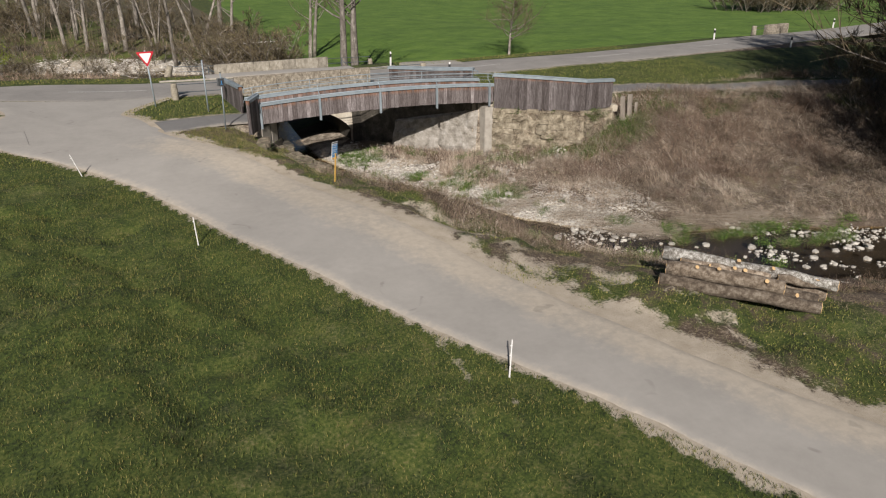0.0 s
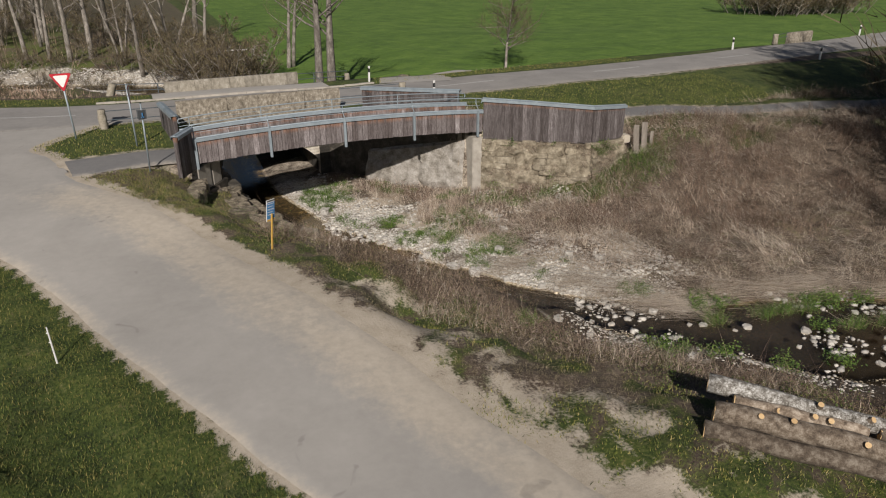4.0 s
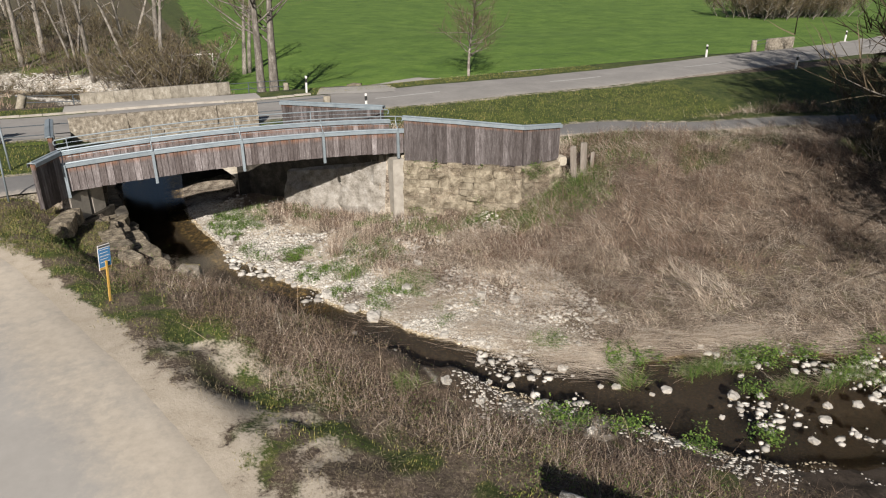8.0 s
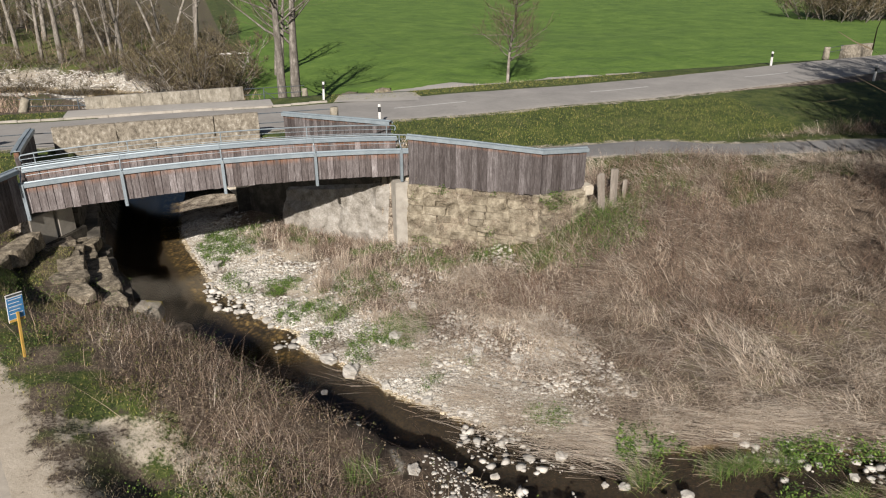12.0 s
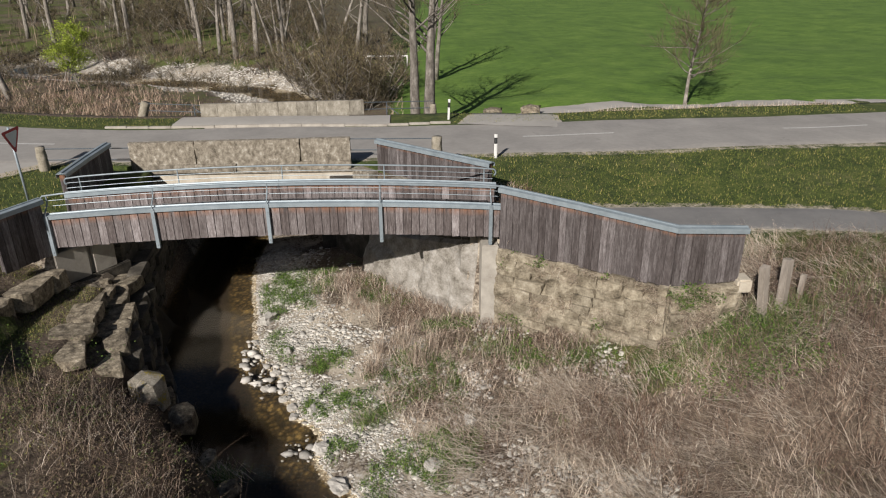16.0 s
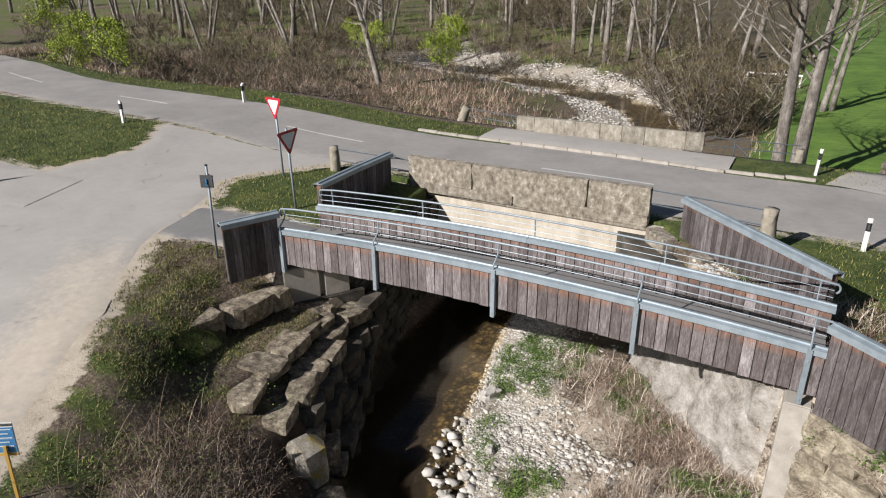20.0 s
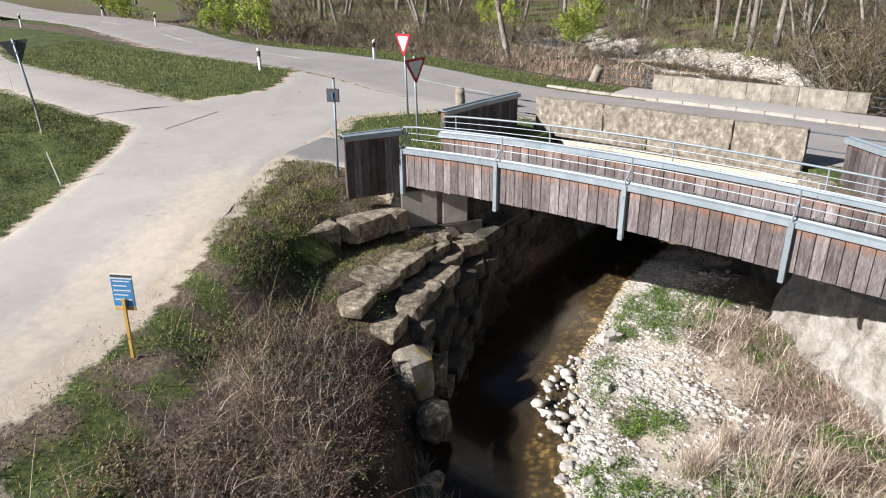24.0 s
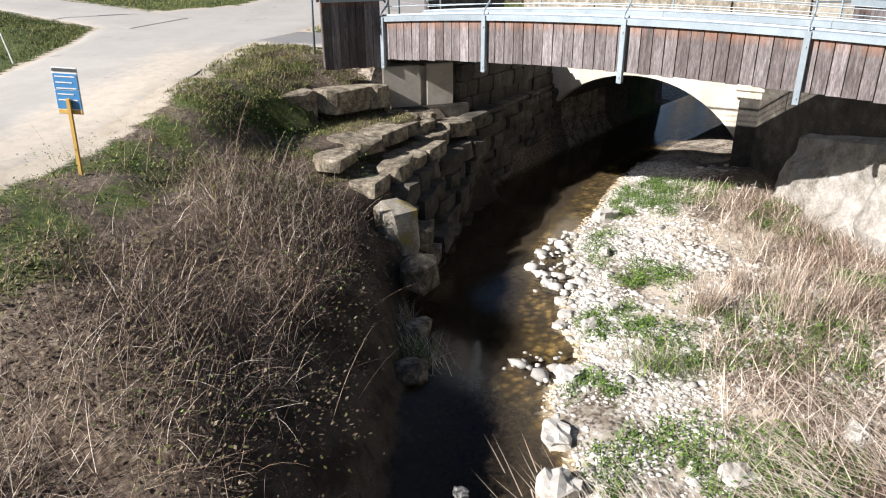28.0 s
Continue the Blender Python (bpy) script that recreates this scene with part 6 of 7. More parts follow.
# reeds and scrub north of the road
P, g = scatter(95000, (-60, 16.8), (10, 60), 21, lambda x, y, z, w, e: (lookup(d_main, x, y) > 2.0) * (e > np.where(y > 25, 3.6, 1.5)) * np.clip(0.7 + 0.6 * fbm(x * 0.15, y * 0.15, 105), 0.1, 1) * np.where(x > -6, 0.3, 1) * np.where(y > 33, 0.25, 1))
n = len(P)
blades("reed_scrub", P, g.uniform(0.25, 0.9, n), g.uniform(0.025, 0.05, n), g.uniform(0.1, 1.2, n), g.uniform(0.1, 0.9, n), M_REED, None, 2, 22, "brown dead reeds and scrub beyond the road", "reeds")
P, g = scatter(26000, (11, 17.6), (48, 22.5), 23, lambda x, y, z, w, e: (np.abs(y - 20.6) < 1.3) * (x > 19.2) * 0.9)
n = len(P)
blades("ditch_straw", P, g.uniform(0.3, 0.7, n), g.uniform(0.03, 0.05, n), g.uniform(0.0, 0.6, n), g.uniform(0.2, 0.9, n), M_STRAW, None, 2, 24, "pale dead grass along the field ditch")


# tufts in the joints of the retaining wall
g = np.random.default_rng(27)
n = 22000
u = g.uniform(0, 6.2, n)
zz = -3.0 + 2.4 * g.uniform(0, 1, n) ** 1.3
keep = fbm(u * 1.6, zz * 2.2, 28) > -0.05
u, zz = u[keep], zz[keep]
n = len(u)
P = np.stack([12.95 + np.where(u < 5.03, u * 0.82, 4.12 + (u - 5.03)), -0.22 - np.where(u < 5.03, u * 0.575, 2.89) - 0.06 * (-0.6 - zz), zz], 1)
blades("wall_tufts", P, g.uniform(0.08, 0.35, n), g.uniform(0.006, 0.014, n), g.uniform(0.6, 1.6, n), g.uniform(0.4, 1.4, n), M_STRAW, g.normal(-2.2, 0.9, n), 3, 29, "dry tufts growing from the joints of the retaining wall")
sel = fbm(u * 0.9, zz * 1.3, 30) > 0.42
leaves_at = P[sel][:260]


# green weeds: rosettes of leaves on the bar, islands and wall foot
def leaves(name, centres, per, size, spread, mat, seed, label, rise=0.25):
    g = np.random.default_rng(seed)
    c = np.repeat(np.array(centres), per, 0)
    n = len(c)
    P = c + g.normal(0, 1, (n, 3)) * np.array([spread, spread, 0]) + np.stack([np.zeros(n), np.zeros(n), np.abs(g.normal(0, rise, n))], 1)
    s = g.uniform(0.5, 1.2, n) * size
    a, t = g.uniform(0, 2 * np.pi, n), g.uniform(-0.7, 0.7, n)
    u = np.stack([np.cos(a) * np.cos(t), np.sin(a) * np.cos(t), np.sin(t)], 1)
    v = np.stack([-np.sin(a), np.cos(a), g.uniform(-0.4, 0.4, n)], 1)
    V = np.stack([P, P + u * s[:, None] * 0.5 + v * s[:, None] * 0.3, P + u * s[:, None], P + u * s[:, None] * 0.5 - v * s[:, None] * 0.3], 1)
    F = np.arange(n * 4).reshape(n, 4)
    return tagged(new(name, np_mesh(name, V.reshape(-1, 3), F, mat)), label, "weeds", kind="stuff")


P, g = scatter(6500, (4, -13), (14, 5), 31, lambda x, y, z, w, e: ~w * (e > 0.2) * (e < 6.5) * (fbm(x * 0.9, y * 0.9, 111) > np.where(e < 0.9, 0.12, 0.28)))
leaves("bar_weeds", P, 26, 0.06, 0.1, M_WEED, 32, "low green weeds on the gravel bar", 0.07)
n = len(P) * 8
Q = np.repeat(P, 8, 0) + np.random.default_rng(33).normal(0, 0.09, (n, 3)) * (1, 1, 0)
g = np.random.default_rng(34)
blades("bar_grass", Q, g.uniform(0.08, 0.25, n), g.uniform(0.008, 0.016, n), g.uniform(0, 0.7, n), g.uniform(0.1, 0.8, n), M_WEED, None, 2, 35, "fresh green grass tufts on the gravel bar")
isl = [(14.7, -12.9), (15.2, -12.6), (15.5, -13.2), (18.5, -14.2), (19.2, -14.3), (18.9, -14.9), (20.3, -15.0), (21.4, -15.6), (17.2, -15.6), (22.8, -15.4), (12.0, -15.1), (13.0, -15.8), (14.2, -16.9), (11.6, -14.4), (16.1, -17.4)]
P = np.array([(x, y, max(height(x, y), WATER) + 0.05) for x, y in isl])
leaves("stream_weeds", np.repeat(P, 10, 0) + np.random.default_rng(36).normal(0, 0.3, (len(P) * 10, 3)) * (1, 0.7, 0), 40, 0.085, 0.12, M_WEED, 37, "bright green water plants in the stream", 0.14)
tuft = [(17.1, -14.3), (17.9, -14.5), (16.4, -14.2), (19.6, -16.3), (20.4, -16.2), (20.9, -16.6), (14.5, -13.9), (18.4, -16.0), (9.0, -4.3), (5.6, -5.9), (8.0, -12.4)]
P = np.array([(x, y, max(height(x, y), WATER - 0.05)) for x, y in tuft])
n = len(P) * 260
g = np.random.default_rng(38)
Q = np.repeat(P, 260, 0) + g.normal(0, 0.2, (n, 3)) * (1.3, 0.8, 0)
blades("sedge_tufts", Q, g.uniform(0.25, 0.65, n), g.uniform(0.008, 0.014, n), g.uniform(0.1, 0.9, n), g.uniform(0.4, 1.3, n), M_WEED, None, 3, 39, "green sedge tufts standing in the stream")
Q = Q[g.uniform(0, 1, n) < 0.6] + np.array([0.15, 0.1, 0.02])
n = len(Q)
blades("sedge_straw", Q, g.uniform(0.3, 0.8, n), g.uniform(0.008, 0.014, n), g.uniform(0.8, 1.5, n), g.uniform(0.2, 0.6, n), M_STRAW, g.normal(2.8, 0.5, n), 3, 40, "pale dead sedge lying in the stream")
P, g = scatter(2500, (12.5, -8), (22, 0.5), 41, lambda x, y, z, w, e: ~w * (((y < -0.9 - (x - 12.9) * 0.72) & (y > -1.8 - (x - 12.9) * 0.72) & (x < 17) & (fbm(x * 1.2, y, 5) > 0.15)) | ((x > 17.2) & (y > -5.2) & (y < -3.1) & (x < 20.5))) * 0.8)
leaves("joint_weeds", leaves_at, 12, 0.07, 0.09, M_WEED, 44, "green weeds rooted in the wall joints", 0.1)
leaves("wall_weeds", P, 20, 0.075, 0.12, M_WEED, 42, "green weeds at the foot of the retaining wall", 0.2)
P, g = scatter(1700, (-1, -22), (13, -3), 43, lambda x, y, z, w, e: w * (e > 0.8) * (e < 5.5) * off_road(x, y, 0.6) * (fbm(x * 0.8, y * 0.8, 44) > 0.1))
Q, g = scatter(26000, (-2, -24), (15, -3.5), 143, lambda x, y, z, w, e: w * (e > 0.3) * (e < 5.2) * (y < -4.4) * (lookup(d_track, x, y) > 2.4 + fbm(x * 0.6, y * 0.6, 98)) * np.where((y < -11) & (e < 2.4), 0.2, 1))
leaves("thicket_litter", Q, 4, 0.06, 0.12, M_LITTER, 144, "withered brown and olive leaves in the thicket", 0.12)
leaves("thicket_leaves", P, 22, 0.045, 0.22, M_WEED, 45, "small green leaves in the bramble thicket", 0.25)
P = np.array([(x, y, height(x, y)) for x, y in ((5.05, -5.4), (4.7, -5.0))])
g = np.random.default_rng(46)
Q = np.repeat(P, 160, 0) + g.normal(0, 0.07, (320, 3)) * (1, 1, 0)
tall = np.array([(x, y, height(x, y)) for x, y in ((9.3, -1.2), (9.9, -0.9), (10.3, -2.0), (9.0, -2.3), (10.9, -1.3))])
tall = np.repeat(tall, 260, 0) + g.normal(0, 0.16, (1300, 3)) * (1, 1, 0)
blades("tall_tussocks", tall, g.uniform(0.4, 1.05, 1300), g.uniform(0.006, 0.012, 1300), g.uniform(0.05, 0.7, 1300), g.uniform(0.1, 0.9, 1300), M_STRAW, None, 3, 48, "tall dead grass tussocks below the apron")
blades("dead_tussock", Q, g.uniform(0.3, 0.6, 320), g.uniform(0.006, 0.01, 320), g.uniform(0.05, 0.7, 320), g.uniform(0.2, 0.9, 320), M_STRAW, None, 3, 47, "round dead grass tussock at the water's edge")


# mats of bleached reed combed by floods along the water
MATS = [(13.1, -11.88), (12.36, -10.77), (13.95, -12.64), (10.2, -7.45), (16.51, -6.14), (14.6, -12.3), (17.4, -12.9), (11.6, -9.6), (19.4, -13.6), (15.8, -12.4), (18.6, -13.2), (21.2, -14.6)]
g = np.random.default_rng(150)
C = np.array([(x, y, max(height(x, y), WATER)) for x, y in MATS])
n = len(C) * 420
Q = np.repeat(C, 420, 0) + g.normal(0, 1, (n, 3)) * (0.65, 0.32, 0) + np.stack([np.zeros(n), np.zeros(n), g.uniform(0.03, 0.14, n)], 1)
Q[:, 2] = np.maximum(lookup(GZ, Q[:, 0], Q[:, 1]), WATER) + g.uniform(0.03, 0.14, n)
blades("reed_mats", Q, g.uniform(0.5, 1.1, n), g.uniform(0.008, 0.016, n), g.uniform(1.35, 1.6, n), g.uniform(-0.05, 0.2, n), M_PALE, g.normal(-0.6, 0.2, n) + np.pi * (g.uniform(0, 1, n) < 0.3), 2, 151, "bleached reed mats combed flat at the water's edge")
# taller green grass at the end of the retaining wall
C = np.array([(x, y, height(x, y)) for x, y in [(19.4, -3.3), (18.6, -3.6), (20.2, -3.0), (18.0, -3.9), (19.6, -4.0), (20.8, -3.4), (17.4, -3.8), (14.9, -2.6), (21.8, -2.6), (23.2, -3.0), (23.7, -0.9), (12.6, -1.6)]])
n = len(C) * 420
Q = np.repeat(C, 420, 0) + g.normal(0, 1, (n, 3)) * (0.5, 0.35, 0)
Q[:, 2] = lookup(GZ, Q[:, 0], Q[:, 1])
blades("bank_green_grass", Q, g.uniform(0.15, 0.5, n), g.uniform(0.008, 0.016, n), g.uniform(0.1, 0.9, n), g.uniform(0.3, 1.1, n), M_WEED, None, 2, 152, "fresh green grass at the end of the retaining wall")
# brushwood under the far trees
P, g = scatter(4500, (-80, 44), (9, 95), 160, lambda x, y, z, w, e: (e > 2.5) * (x < 9 - (y - 46) * 0.35) * np.clip(0.6 + 0.8 * fbm(x * 0.1, y * 0.1, 161), 0, 1))
n = len(P)
blades("wood_brush", P, g.uniform(0.8, 3.2, n), g.uniform(0.025, 0.06, n), g.uniform(0.0, 0.4, n), g.uniform(0.0, 0.5, n), M_BRAMBLE, None, 3, 162, "thin brown brushwood under the trees", "brushwood")


# ---------- pebbles and rocks ----------
def rock_shape(seed):
    r_ = random.Random(seed)
    bm = bmesh.new()
    bmesh.ops.create_icosphere(bm, subdivisions=1, radius=0.5)
    for v in bm.verts:
        v.co *= r_.uniform(0.62, 1.2)
        v.co.z *= 0.7
    bm.verts.ensure_lookup_table()
    V = np.array([v.co[:] for v in bm.verts])
    F = np.array([[v.index for v in f.verts] for f in bm.faces])
    bm.free()
    return V, F


SHAPES = [rock_shape(i) for i in range(5)]


def rubble(name, P, size, mat, seed, label):
    """Many loose stones in one mesh."""
    g = np.random.default_rng(seed)
    VV, FF, off = [], [], 0
    for k, (V, F) in enumerate(SHAPES):
        sel = np.arange(k, len(P), len(SHAPES))
        n = len(sel)
        a = g.uniform(0, 2 * np.pi, n)
        sx = size[sel] * g.uniform(0.7, 1.3, n)
        sy, sz = size[sel] * g.uniform(0.6, 1.0, n), size[sel] * g.uniform(0.5, 0.9, n)
        X, Y, Z = V[:, 0] * sx[:, None], V[:, 1] * sy[:, None], V[:, 2] * sz[:, None]
        W = np.stack([X * np.cos(a)[:, None] - Y * np.sin(a)[:, None], X * np.sin(a)[:, None] + Y * np.cos(a)[:, None], Z], -1) + P[sel][:, None, :]
        VV.append(W.reshape(-1, 3))
        FF.append((F[None] + (np.arange(n) * len(V))[:, None, None]).reshape(-1, 3) + off)
        off += n * len(V)
    me_ = np_mesh(name, np.concatenate(VV), np.concatenate(FF), mat)
    return tagged(new(name, me_), label, "stones", kind="stuff")


P, g = scatter(110000, (3.5, -13), (15, 7), 51, lambda x, y, z, w, e: ~w * (e > -0.15) * np.exp(-(np.maximum(e - 1.0, 0) / 0.9) ** 2) * np.where(y < -9, 0.7, 1) * np.clip(0.6 + 1.0 * fbm(x * 0.7, y * 0.7, 52), 0, 1))
rubble("gravel", P, g.uniform(0.03, 0.11, len(P)) * (1 + 1.4 * (g.uniform(0, 1, len(P)) > 0.94)), M_PEBBLE, 53, "white limestone gravel along the water")
P, g = scatter(42000, (4, -12), (16, 5), 54, lambda x, y, z, w, e: ~w * (e > 1.5) * (e < 8) * np.clip(0.25 + 1.3 * fbm(x * 0.7, y * 0.7, 55), 0, 1))
rubble("scattered_stones", P, 0.03 + 0.2 * g.uniform(0, 1, len(P)) ** 2.5, M_PEBBLE, 56, "scattered pale stones among dry stems")
P, g = scatter(26000, (8, -22), (34, -9), 57, lambda x, y, z, w, e: (e > -2.6) * (e < 0.5) * np.clip(1.5 * fbm(x * 0.6, y * 0.6, 58) + 0.4 * fbm(x * 2.5, y * 2.5, 158) - 0.1 + 0.2 * (x > 17) * (y < -15.5), 0, 0.5))
P[:, 2] = np.maximum(P[:, 2], WATER + 0.02)
rubble("stream_stones", P, 0.06 + 0.3 * g.uniform(0, 1, len(P)) ** 3, M_PEBBLE, 59, "small white stones in the shallow stream")
P, g = scatter(22000, (-30, 27), (4, 60), 60, lambda x, y, z, w, e: (e > -0.3) * (e < 4.0) * np.clip(1.2 - e * 0.2 + fbm(x * 0.4, y * 0.4, 59), 0, 1))
rubble("far_gravel", P, g.uniform(0.12, 0.35, len(P)), M_PEBBLE, 61, "white gravel banks upstream in the wood")
P, g = scatter(60000, (7, -20), (17, -8), 64, lambda x, y, z, w, e: w * (e > -0.3) * np.clip(0.35 - e * 0.5 + 1.3 * fbm(x * 0.7, y * 0.7, 65), 0, 1) * (e < 1.7) * 0.3 * (x > 9.5))
rubble("bank_gravel", P, 0.03 + 0.12 * g.uniform(0, 1, len(P)) ** 2, M_PEBBLE, 66, "pale gravel strip under the west bank")
P, g = scatter(3200, (5, -5.5), (9, 1.5), 67, lambda x, y, z, w, e: ~w * (e > -0.9) * (e < 0.3) * np.clip(0.05 + 1.0 * fbm(x * 0.8, y * 0.8, 68), 0, 0.3))
P[:, 2] = np.maximum(P[:, 2], WATER + 0.03)
rubble("edge_stones", P, 0.07 + 0.36 * g.uniform(0, 1, len(P)) ** 3, M_PEBBLE, 69, "white stones lying in the shallows below the bridge")
# single rocks that stand out of the water
ROCKS = []
for k in range(5):
    ROCKS.append(stone_mesh(80 + k, 0.25, M_PEBBLE, 3))
r = random.Random(62)
for x, y, s in ((5.46, 1.5, 0.62), (7.5, -3.5, 0.42), (6.05, -2.3, 0.4), (6.2, -1.5, 0.3), (6.6, -2.8, 0.3), (6.9, -3.2, 0.34), (7.2, -3.0, 0.26), (7.0, -3.6, 0.3), (7.6, -2.8, 0.36), (6.4, -0.6, 0.34), (5.3, 0.2, 0.2), (8.4, -6.3, 0.55), (8.9, -7.2, 0.6), (7.9, -5.0, 0.4),
                (13.0, -12.5, 0.5), (15.1, -14.6, 0.5), (13.9, -13.9, 0.4), (13.5, -13.7, 0.3), (14.6, -14.6, 0.28), (12.2, -14.0, 0.3), (12.5, -14.2, 0.28), (16.6, -15.6, 0.55), (17.3, -15.9, 0.45), (16.2, -17.2, 0.5), (18.0, -17.4, 0.5), (18.6, -17.0, 0.45), (19.4, -17.3, 0.5), (20.3, -17.2, 0.42), (21.0, -17.6, 0.5), (18.2, -18.2, 0.4),
                (17.0, -17.9, 0.42), (19.8, -18.4, 0.44), (15.6, -16.2, 0.3), (20.9, -15.9, 0.4), (19.2, -15.4, 0.36), (11.2, -12.6, 0.34), (10.7, -12.2, 0.3), (10.4, -11.9, 0.42), (22.4, -18.8, 0.5), (8.0, -7.9, 0.22), (9.7, -8.2, 0.34), (10.6, -9.3, 0.4), (11.5, -10.2, 0.36), (9.3, -12.3, 0.5), (9.9, -13.2, 0.45), (11.9, -15.5, 0.5), (12.6, -8.0, 0.45), (13.6, -8.6, 0.5), (10.6, -6.0, 0.5), (11.6, -4.6, 0.5)):
    ob = new("rock", ROCKS[r.randrange(5)])
    s *= 0.68 if y < -10 else 1
    ob.matrix_basis = Matrix.Translation((x, y, max(height(x, y), WATER - 0.02) + s * 0.12)) @ Matrix.Rotation(r.uniform(0, 6), 4, "Z") @ Matrix.Diagonal((s * r.uniform(0.65, 0.95), s * r.uniform(0.5, 0.8), s * r.uniform(0.4, 0.65), 1))
    tagged(ob, "bleached white limestone rock in the stream bed", "rock", "white rocks")


# ---------- trees and shrubs ----------
def tree_meshes(seed, h, r0, limbs=11, twigs=9, reach=0.3, first=0.35, buds=0, stems=1, lean=0.04, up=0.75, fine=0.014, bud_mat=None):
    """Trunk and limbs as tapered tubes, the crown as fine twigs; two meshes on one root."""
    r_ = random.Random(seed)
    bm = bmesh.new()
    tw, bd = [], []

    def wander(p0, d0, ln, n, wob):
        pts, p_, d_ = [p0], p0.copy(), d0.normalized()
        for i in range(n):
            d_ = (d_ + Vector((r_.uniform(-1, 1), r_.uniform(-1, 1), r_.uniform(-0.6, 1))) * wob).normalized()
            p_ = p_ + d_ * (ln / n)
            pts.append(p_.copy())
        return pts

    for s in range(stems):
        a = r_.uniform(0, 6.28)
        d0 = Vector((math.cos(a) * lean * (1 + 3 * (stems > 1)), math.sin(a) * lean * (1 + 3 * (stems > 1)), 1))
        hh = h * r_.uniform(0.8, 1.05)
        trunk = wander(Vector((0.25 * s * math.cos(a) * (stems > 1), 0.25 * s * math.sin(a), -0.25)), d0, hh, 9, 0.05)
        tube(bm, trunk, r0 * r_.uniform(0.8, 1), 8, r0 * 0.12)
        for k in range(limbs):
            u = first + (0.97 - first) * (k + r_.random()) / limbs
            i = min(int(u * 9), 8)
            p0 = trunk[i].lerp(trunk[i + 1], u * 9 - i)
            az = r_.uniform(0, 6.28)
            ln = hh * reach * (1.15 - 0.75 * (u - first) / (1 - first)) * r_.uniform(0.6, 1.2)
            limb = wander(p0, Vector((math.cos(az), math.sin(az), up * r_.uniform(0.4, 1.3))), ln, 6, 0.22)
            rb = r0 * (1 - u) * 0.3 + 0.012
            tube(bm, limb, rb, 5, 0.008)
            for j in range(twigs):
                v = r_.uniform(0.2, 1)
                i2 = min(int(v * 6), 5)
                q = limb[i2].lerp(limb[i2 + 1], v * 6 - i2)
                d2 = (limb[i2 + 1] - limb[i2]).normalized() + Vector((r_.uniform(-1, 1), r_.uniform(-1, 1), r_.uniform(-0.5, 1))) * 0.9
                b2 = wander(q, d2, ln * 0.45 * r_.uniform(0.5, 1.2), 3, 0.3)
                tw.append((b2, fine * 1.3))
                for _ in range(3):
                    c = b2[r_.randrange(1, 4)]
                    tw.append((wander(c, b2[3] - b2[0] + Vector((r_.uniform(-1, 1), r_.uniform(-1, 1), r_.uniform(-0.6, 0.8))) * ln * 0.3, ln * 0.3 * r_.uniform(0.5, 1.2), 2, 0.3), fine))
                if buds:
                    bd += [b2[-1] + Vector((r_.gauss(0, 1), r_.gauss(0, 1), r_.gauss(0, 1))) * ln * 0.12 for _ in range(buds)]
    trunk_mesh = mesh_of("trunk", bm, M_TRUNK, True)
    V, F = [], []
    for pts, w in tw:
        sd = Vector((r_.uniform(-1, 1), r_.uniform(-1, 1), r_.uniform(-0.3, 0.3))).normalized()
        base = len(V)
        for i, q in enumerate(pts):
            ww = w * (1 - 0.8 * i / (len(pts) - 1))
            V += [tuple(q - sd * ww), tuple(q + sd * ww)]
        F += [(base + 2 * i, base + 2 * i + 1, base + 2 * i + 3, base + 2 * i + 2) for i in range(len(pts) - 1)]
    crown = np_mesh("twigs", V, F, M_TWIG)
    bud_mesh = None
    if bd:
        B = np.array([tuple(q) for q in bd])
        g_ = np.random.default_rng(seed)
        n_ = len(B)
        u_, v_ = g_.normal(0, 0.01 if bud_mat else 0.028, (n_, 3)), g_.normal(0, 0.01 if bud_mat else 0.028, (n_, 3))
        bud_mesh = np_mesh("buds", np.stack([B - u_, B + v_, B + u_, B - v_], 1).reshape(-1, 3), np.arange(n_ * 4).reshape(n_, 4), bud_mat or M_BUD)
    return trunk_mesh, crown, bud_mesh


def plant(name, meshes, label, category, group, m):
    th = empty(name, label, category, group)
    for nm, me_ in zip(("trunk", "crown", "foliage"), meshes):
        if me_:
            ob = new(nm, me_)
            ob.parent = th
            if nm != "trunk":
                tagged(ob, kind="stuff")
    th.matrix_basis = m
    return th


def placed(x, y, s=1.0, turn=0.0, tilt=(0, 0)):
    return Matrix.Translation((x, y, height(x, y) - 0.05)) @ pose(0, 0, 0, tilt[0], tilt[1], turn) @ Matrix.Diagonal((s, s, s, 1))


TALL = [tree_meshes(100 + i, 15, 0.33, 14, 10, 0.22, 0.3, 0, 1, 0.06) for i in range(4)]
TALL_MULTI = [tree_meshes(120 + i, 14, 0.23, 9, 6, 0.2, 0.35, 0, 3, 0.07) for i in range(2)]
SHRUB = [tree_meshes(140 + i, 3.2, 0.035, 8, 13, 0.38, 0.15, 5, 8, 0.18, fine=0.011, bud_mat=M_BROWN_BUD) for i in range(3)]
GREEN = [tree_meshes(160 + i, 4.6, 0.09, 12, 10, 0.42, 0.2, 26, 2, 0.1, fine=0.01) for i in range(2)]
BIRCH = [tree_meshes(180 + i, 14, 0.4, 16, 14, 0.3, 0.42, 1, 1, 0.03, bud_mat=M_BROWN_BUD) for i in range(2)]
ROUND = tree_meshes(193, 7.6, 0.15, 42, 20, 0.36, 0.24, 2, 1, 0.0, 0.35, 0.012, M_BROWN_BUD)
BIG = [tree_meshes(195 + i, 21, 0.5, 34, 16, 0.3, 0.16, 0, 1, 0.03, 0.6, 0.042) for i in range(2)]

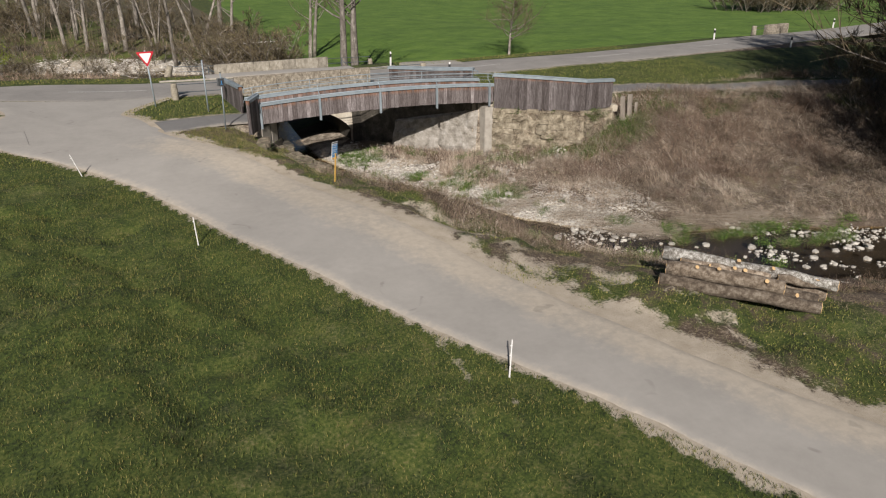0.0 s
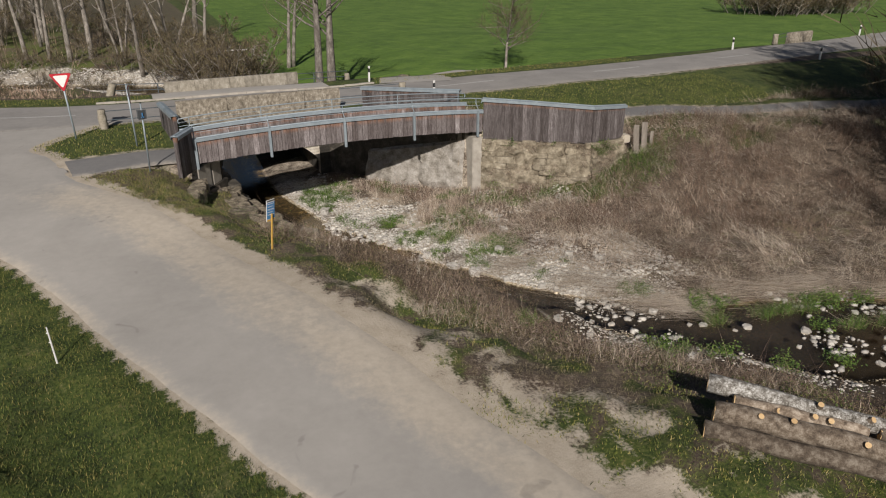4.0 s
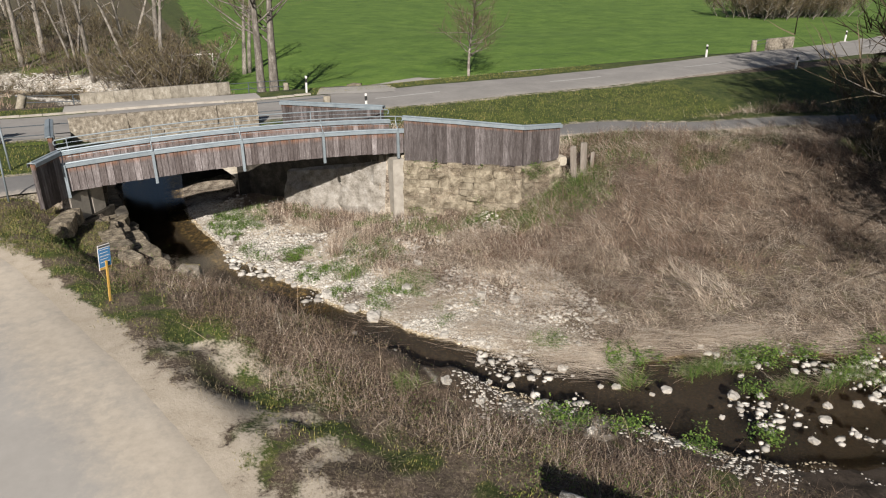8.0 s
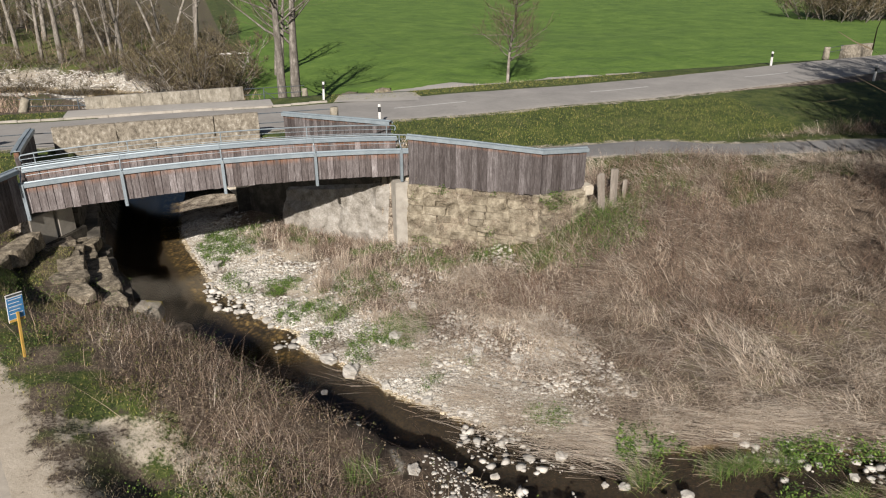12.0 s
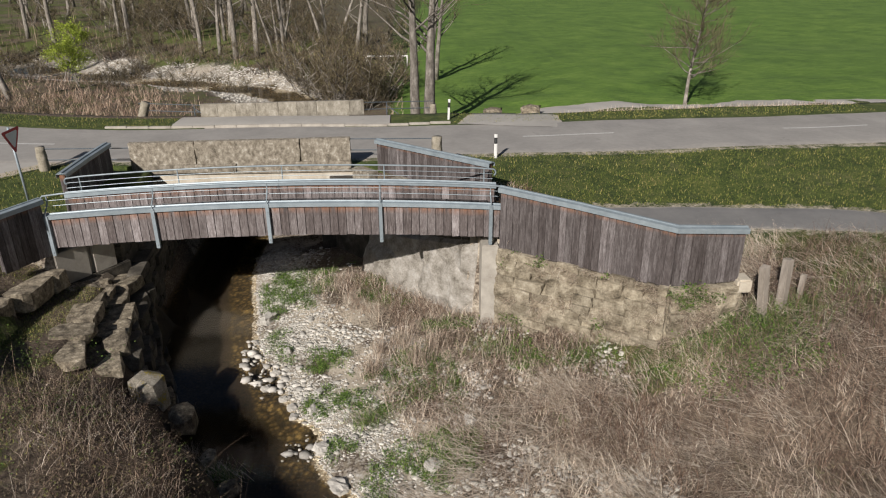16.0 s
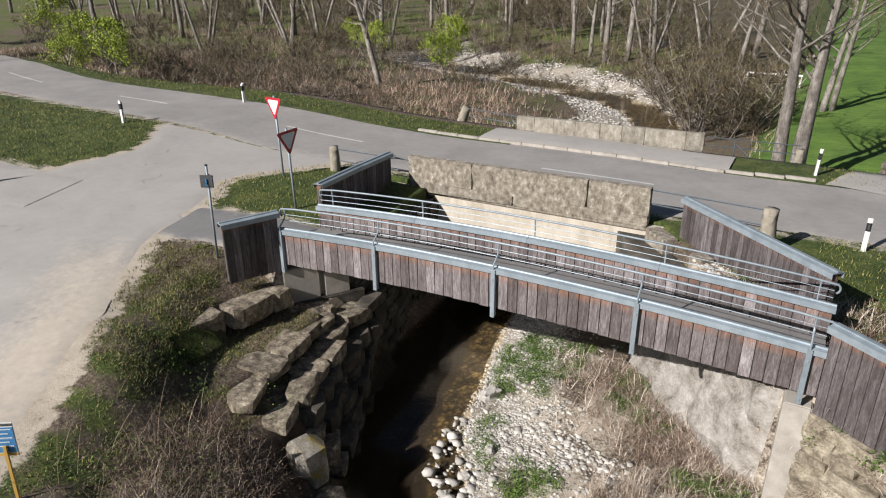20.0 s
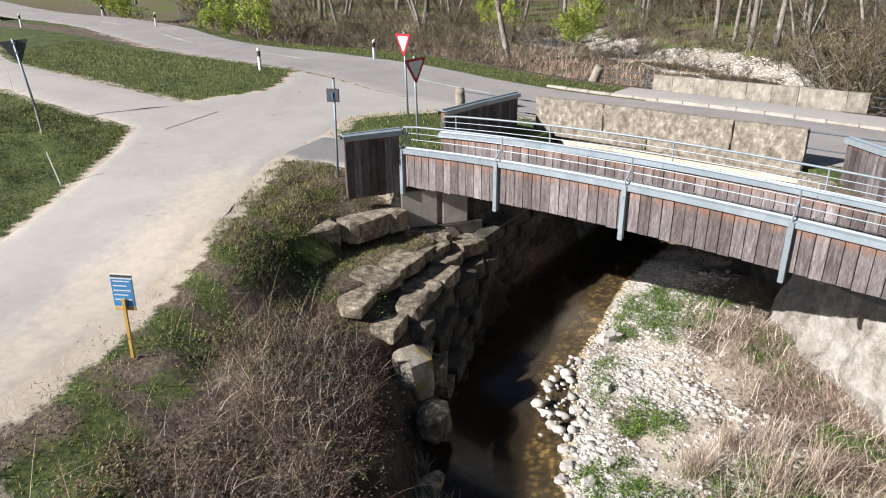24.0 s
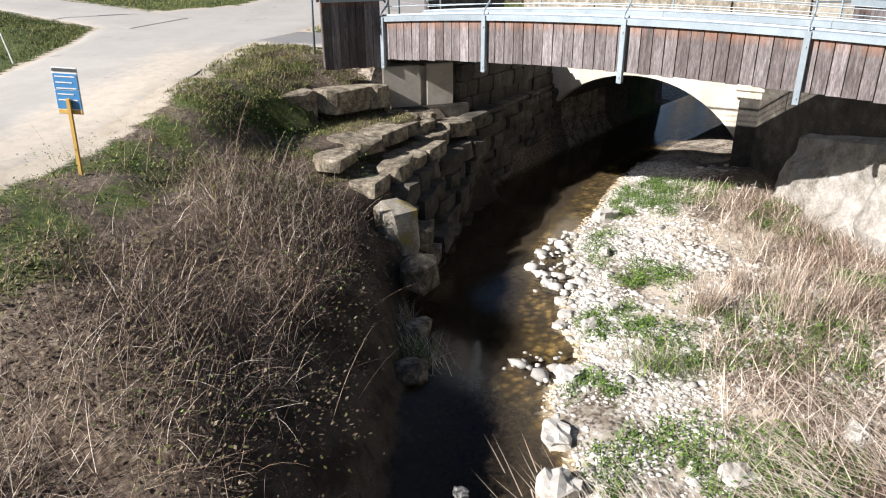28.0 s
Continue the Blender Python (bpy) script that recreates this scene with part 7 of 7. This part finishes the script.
plant("roadside_tree", BIRCH[0], "tall grey-barked bare tree by the stream", "tree", "roadside trees", placed(10.75, 21.3, 1, 20, (0, -3)))
plant("roadside_tree", BIRCH[1], "leaning pale-barked bare tree by the stream", "tree", "roadside trees", placed(11.5, 20.9, 1, 120, (0, 5)))
plant("roadside_tree", TALL[1], "slim bare tree behind the roadside pair", "tree", "roadside trees", placed(12.2, 38, 0.8, 50, (0, 8)))
plant("roadside_tree", TALL[2], "slim leaning bare tree behind the roadside pair", "tree", "roadside trees", placed(12.7, 38.3, 0.8, 150, (0, -6)))
plant("meadow_tree", ROUND, "young bare round-crowned tree in the meadow", "tree", "", placed(28.3, 25.3, 1))
plant("bank_tree", BIG[0], "large dark bare tree on the bank", "tree", "bank trees", placed(37.5, -8.6, 0.8, 0))
plant("bank_tree", BIG[1], "large dark bare tree on the bank", "tree", "bank trees", placed(41, -6, 0.8, 70))
for x, y, s, a in ((29.6, -16.5, 1.1, 10), (32.6, -16, 1.1, 101), (35.6, -14.5, 1.0, 200), (33, -20, 1.1, 250), (39, -13, 0.95, 20), (42, -10, 0.95, 91), (33.4, -12.6, 0.9, 45), (38, -5.8, 0.75, 133), (26.5, -21.5, 0.95, 30), (29.5, -21, 1.0, 75), (31.5, -23.5, 1.05, 160), (35, -21, 1.0, 221), (28, -25, 1.0, 288), (37, -17.5, 1.0, 310)):
    plant("bank_tree", BIG[int(a) % 2], "large bare tree by the stream", "tree", "bank trees", placed(x, y, s, a))
r = random.Random(70)
for x, y in ((-17, 30.6), (-6.8, 54), (-0.3, 45.5), (-28, 62), (-11, 57), (-14, 66), (-20, 62), (3, 52), (6, 57), (-3, 62), (-24, 70), (-34, 58), (-40, 48), (-46, 56), (-33, 40), (-52, 44), (-60, 52), (-27, 46), (-38, 34), (-47, 30)):
    plant("wood_tree", (TALL + TALL_MULTI)[r.randrange(6)], "tall bare grey-trunked tree of the stream wood", "tree", "stream wood trees", placed(x, y, r.uniform(0.8, 1.15), r.uniform(0, 360), (r.uniform(-5, 5), r.uniform(-7, 7))))
for k in range(100):
    x, y = r.uniform(-105, 9), r.uniform(46, 120)
    if x > 9 - (y - 46) * 0.35 and y > 46 or (y < 70 and abs(along(STREAM, np.array([x]), np.array([y]))[0][0]) < 4):
        continue
    plant("wood_tree", (TALL + TALL_MULTI)[r.randrange(6)], "tall bare grey-trunked tree of the stream wood", "tree", "stream wood trees", placed(x, y, r.uniform(0.75, 1.2), r.uniform(0, 360), (r.uniform(-4, 4), r.uniform(-5, 5))))
for x, y, s in ((5.2, 35, 1.9), (6.5, 36.5, 1.8), (4.4, 37.5, 1.6), (6.0, 33.8, 1.4), (7.8, 33, 0.8), (1.5, 44, 1.3), (-2, 49, 1.2), (3.5, 41, 1.2), (-8, 52.5, 1.0), (-12, 53, 0.9), (8, 40, 1.0), (-20, 29, 0.8), (-26, 25, 1.1), (-30, 31, 1.2), (-24, 35, 1.2), (-33, 26, 1.0), (-40, 26, 1.2), (-46, 36, 1.3), (-55, 30, 1.3), (-36, 50, 1.4), (-20, 58, 1.3), (-28, 55, 1.4), (5, 50, 1.4), (0, 56, 1.5), (-16, 50, 1.0), (7, 46, 1.2), (-4, 42.5, 0.7)):
    plant("wood_shrub", SHRUB[r.randrange(3)], "bare brown many-stemmed shrub by the stream", "shrub", "stream shrubs", placed(x, y, s * r.uniform(0.9, 1.1), r.uniform(0, 360)))
for k in range(18):
    x, y = r.uniform(-42, -2), r.uniform(19.5, 44)
    if abs(along(STREAM, np.array([x]), np.array([y]))[0][0]) > 4.5 and lookup(d_main, np.array([x]), np.array([y]))[0] > 3 and not (x > -6 and y < 30):
        plant("wood_shrub", SHRUB[r.randrange(3)], "bare brown many-stemmed shrub by the stream", "shrub", "stream shrubs", placed(x, y, r.uniform(0.6, 1.1), r.uniform(0, 360)))
for k in range(40):
    x, y = r.uniform(-70, 8), r.uniform(48, 85)
    if abs(along(STREAM, np.array([x]), np.array([y]))[0][0]) > 4 and x < 9 - (y - 46) * 0.35:
        plant("wood_shrub", SHRUB[r.randrange(3)], "bare brown many-stemmed shrub by the stream", "shrub", "stream shrubs", placed(x, y, r.uniform(1.0, 1.8), r.uniform(0, 360)))
for x, y, s in ((-33.2, 20.9, 1.25), (-21, 47, 1.2), (-36, 19.5, 0.9), (-55, 22, 1.2), (-26, 43, 1.0), (-70, 28, 1.4), (-15, 37, 0.8), (-44, 24, 1.0), (-62, 34, 1.3), (-30, 48, 0.9)):
    plant("willow_bush", GREEN[r.randrange(2)], "willow bush in fresh yellow-green leaf", "shrub", "willow bushes", placed(x, y, s, r.uniform(0, 360)))
for x, y, s in ((34.5, -7.5, 1.0), (36, -5.6, 1.2), (38, -8, 1.3), (33, -10.5, 1.0), (39.5, -5, 1.3), (34, -13.5, 1.2), (37, -11, 1.3), (44, -4.2, 1.1), (41, -3.2, 1.4), (37.2, -6.8, 1.5), (40.2, -7.2, 1.6), (43, -6, 1.6), (32.5, -12.2, 1.0), (46, -3.5, 1.5)):
    plant("bank_shrub", SHRUB[r.randrange(3)], "dark tangled bare shrub on the bank", "shrub", "bank shrubs", placed(x, y, s, r.uniform(0, 360)))
# far hedge in the meadow
for k in range(24):
    plant("hedge_shrub", SHRUB[r.randrange(3)], "dark bare hedge shrub across the meadow", "shrub", "hedge shrubs", placed(90 + k * 0.62 + r.uniform(-0.5, 0.5), 56 - k * 0.12 + r.uniform(-2.5, 2.5), r.uniform(1.5, 2.2), r.uniform(0, 360)))
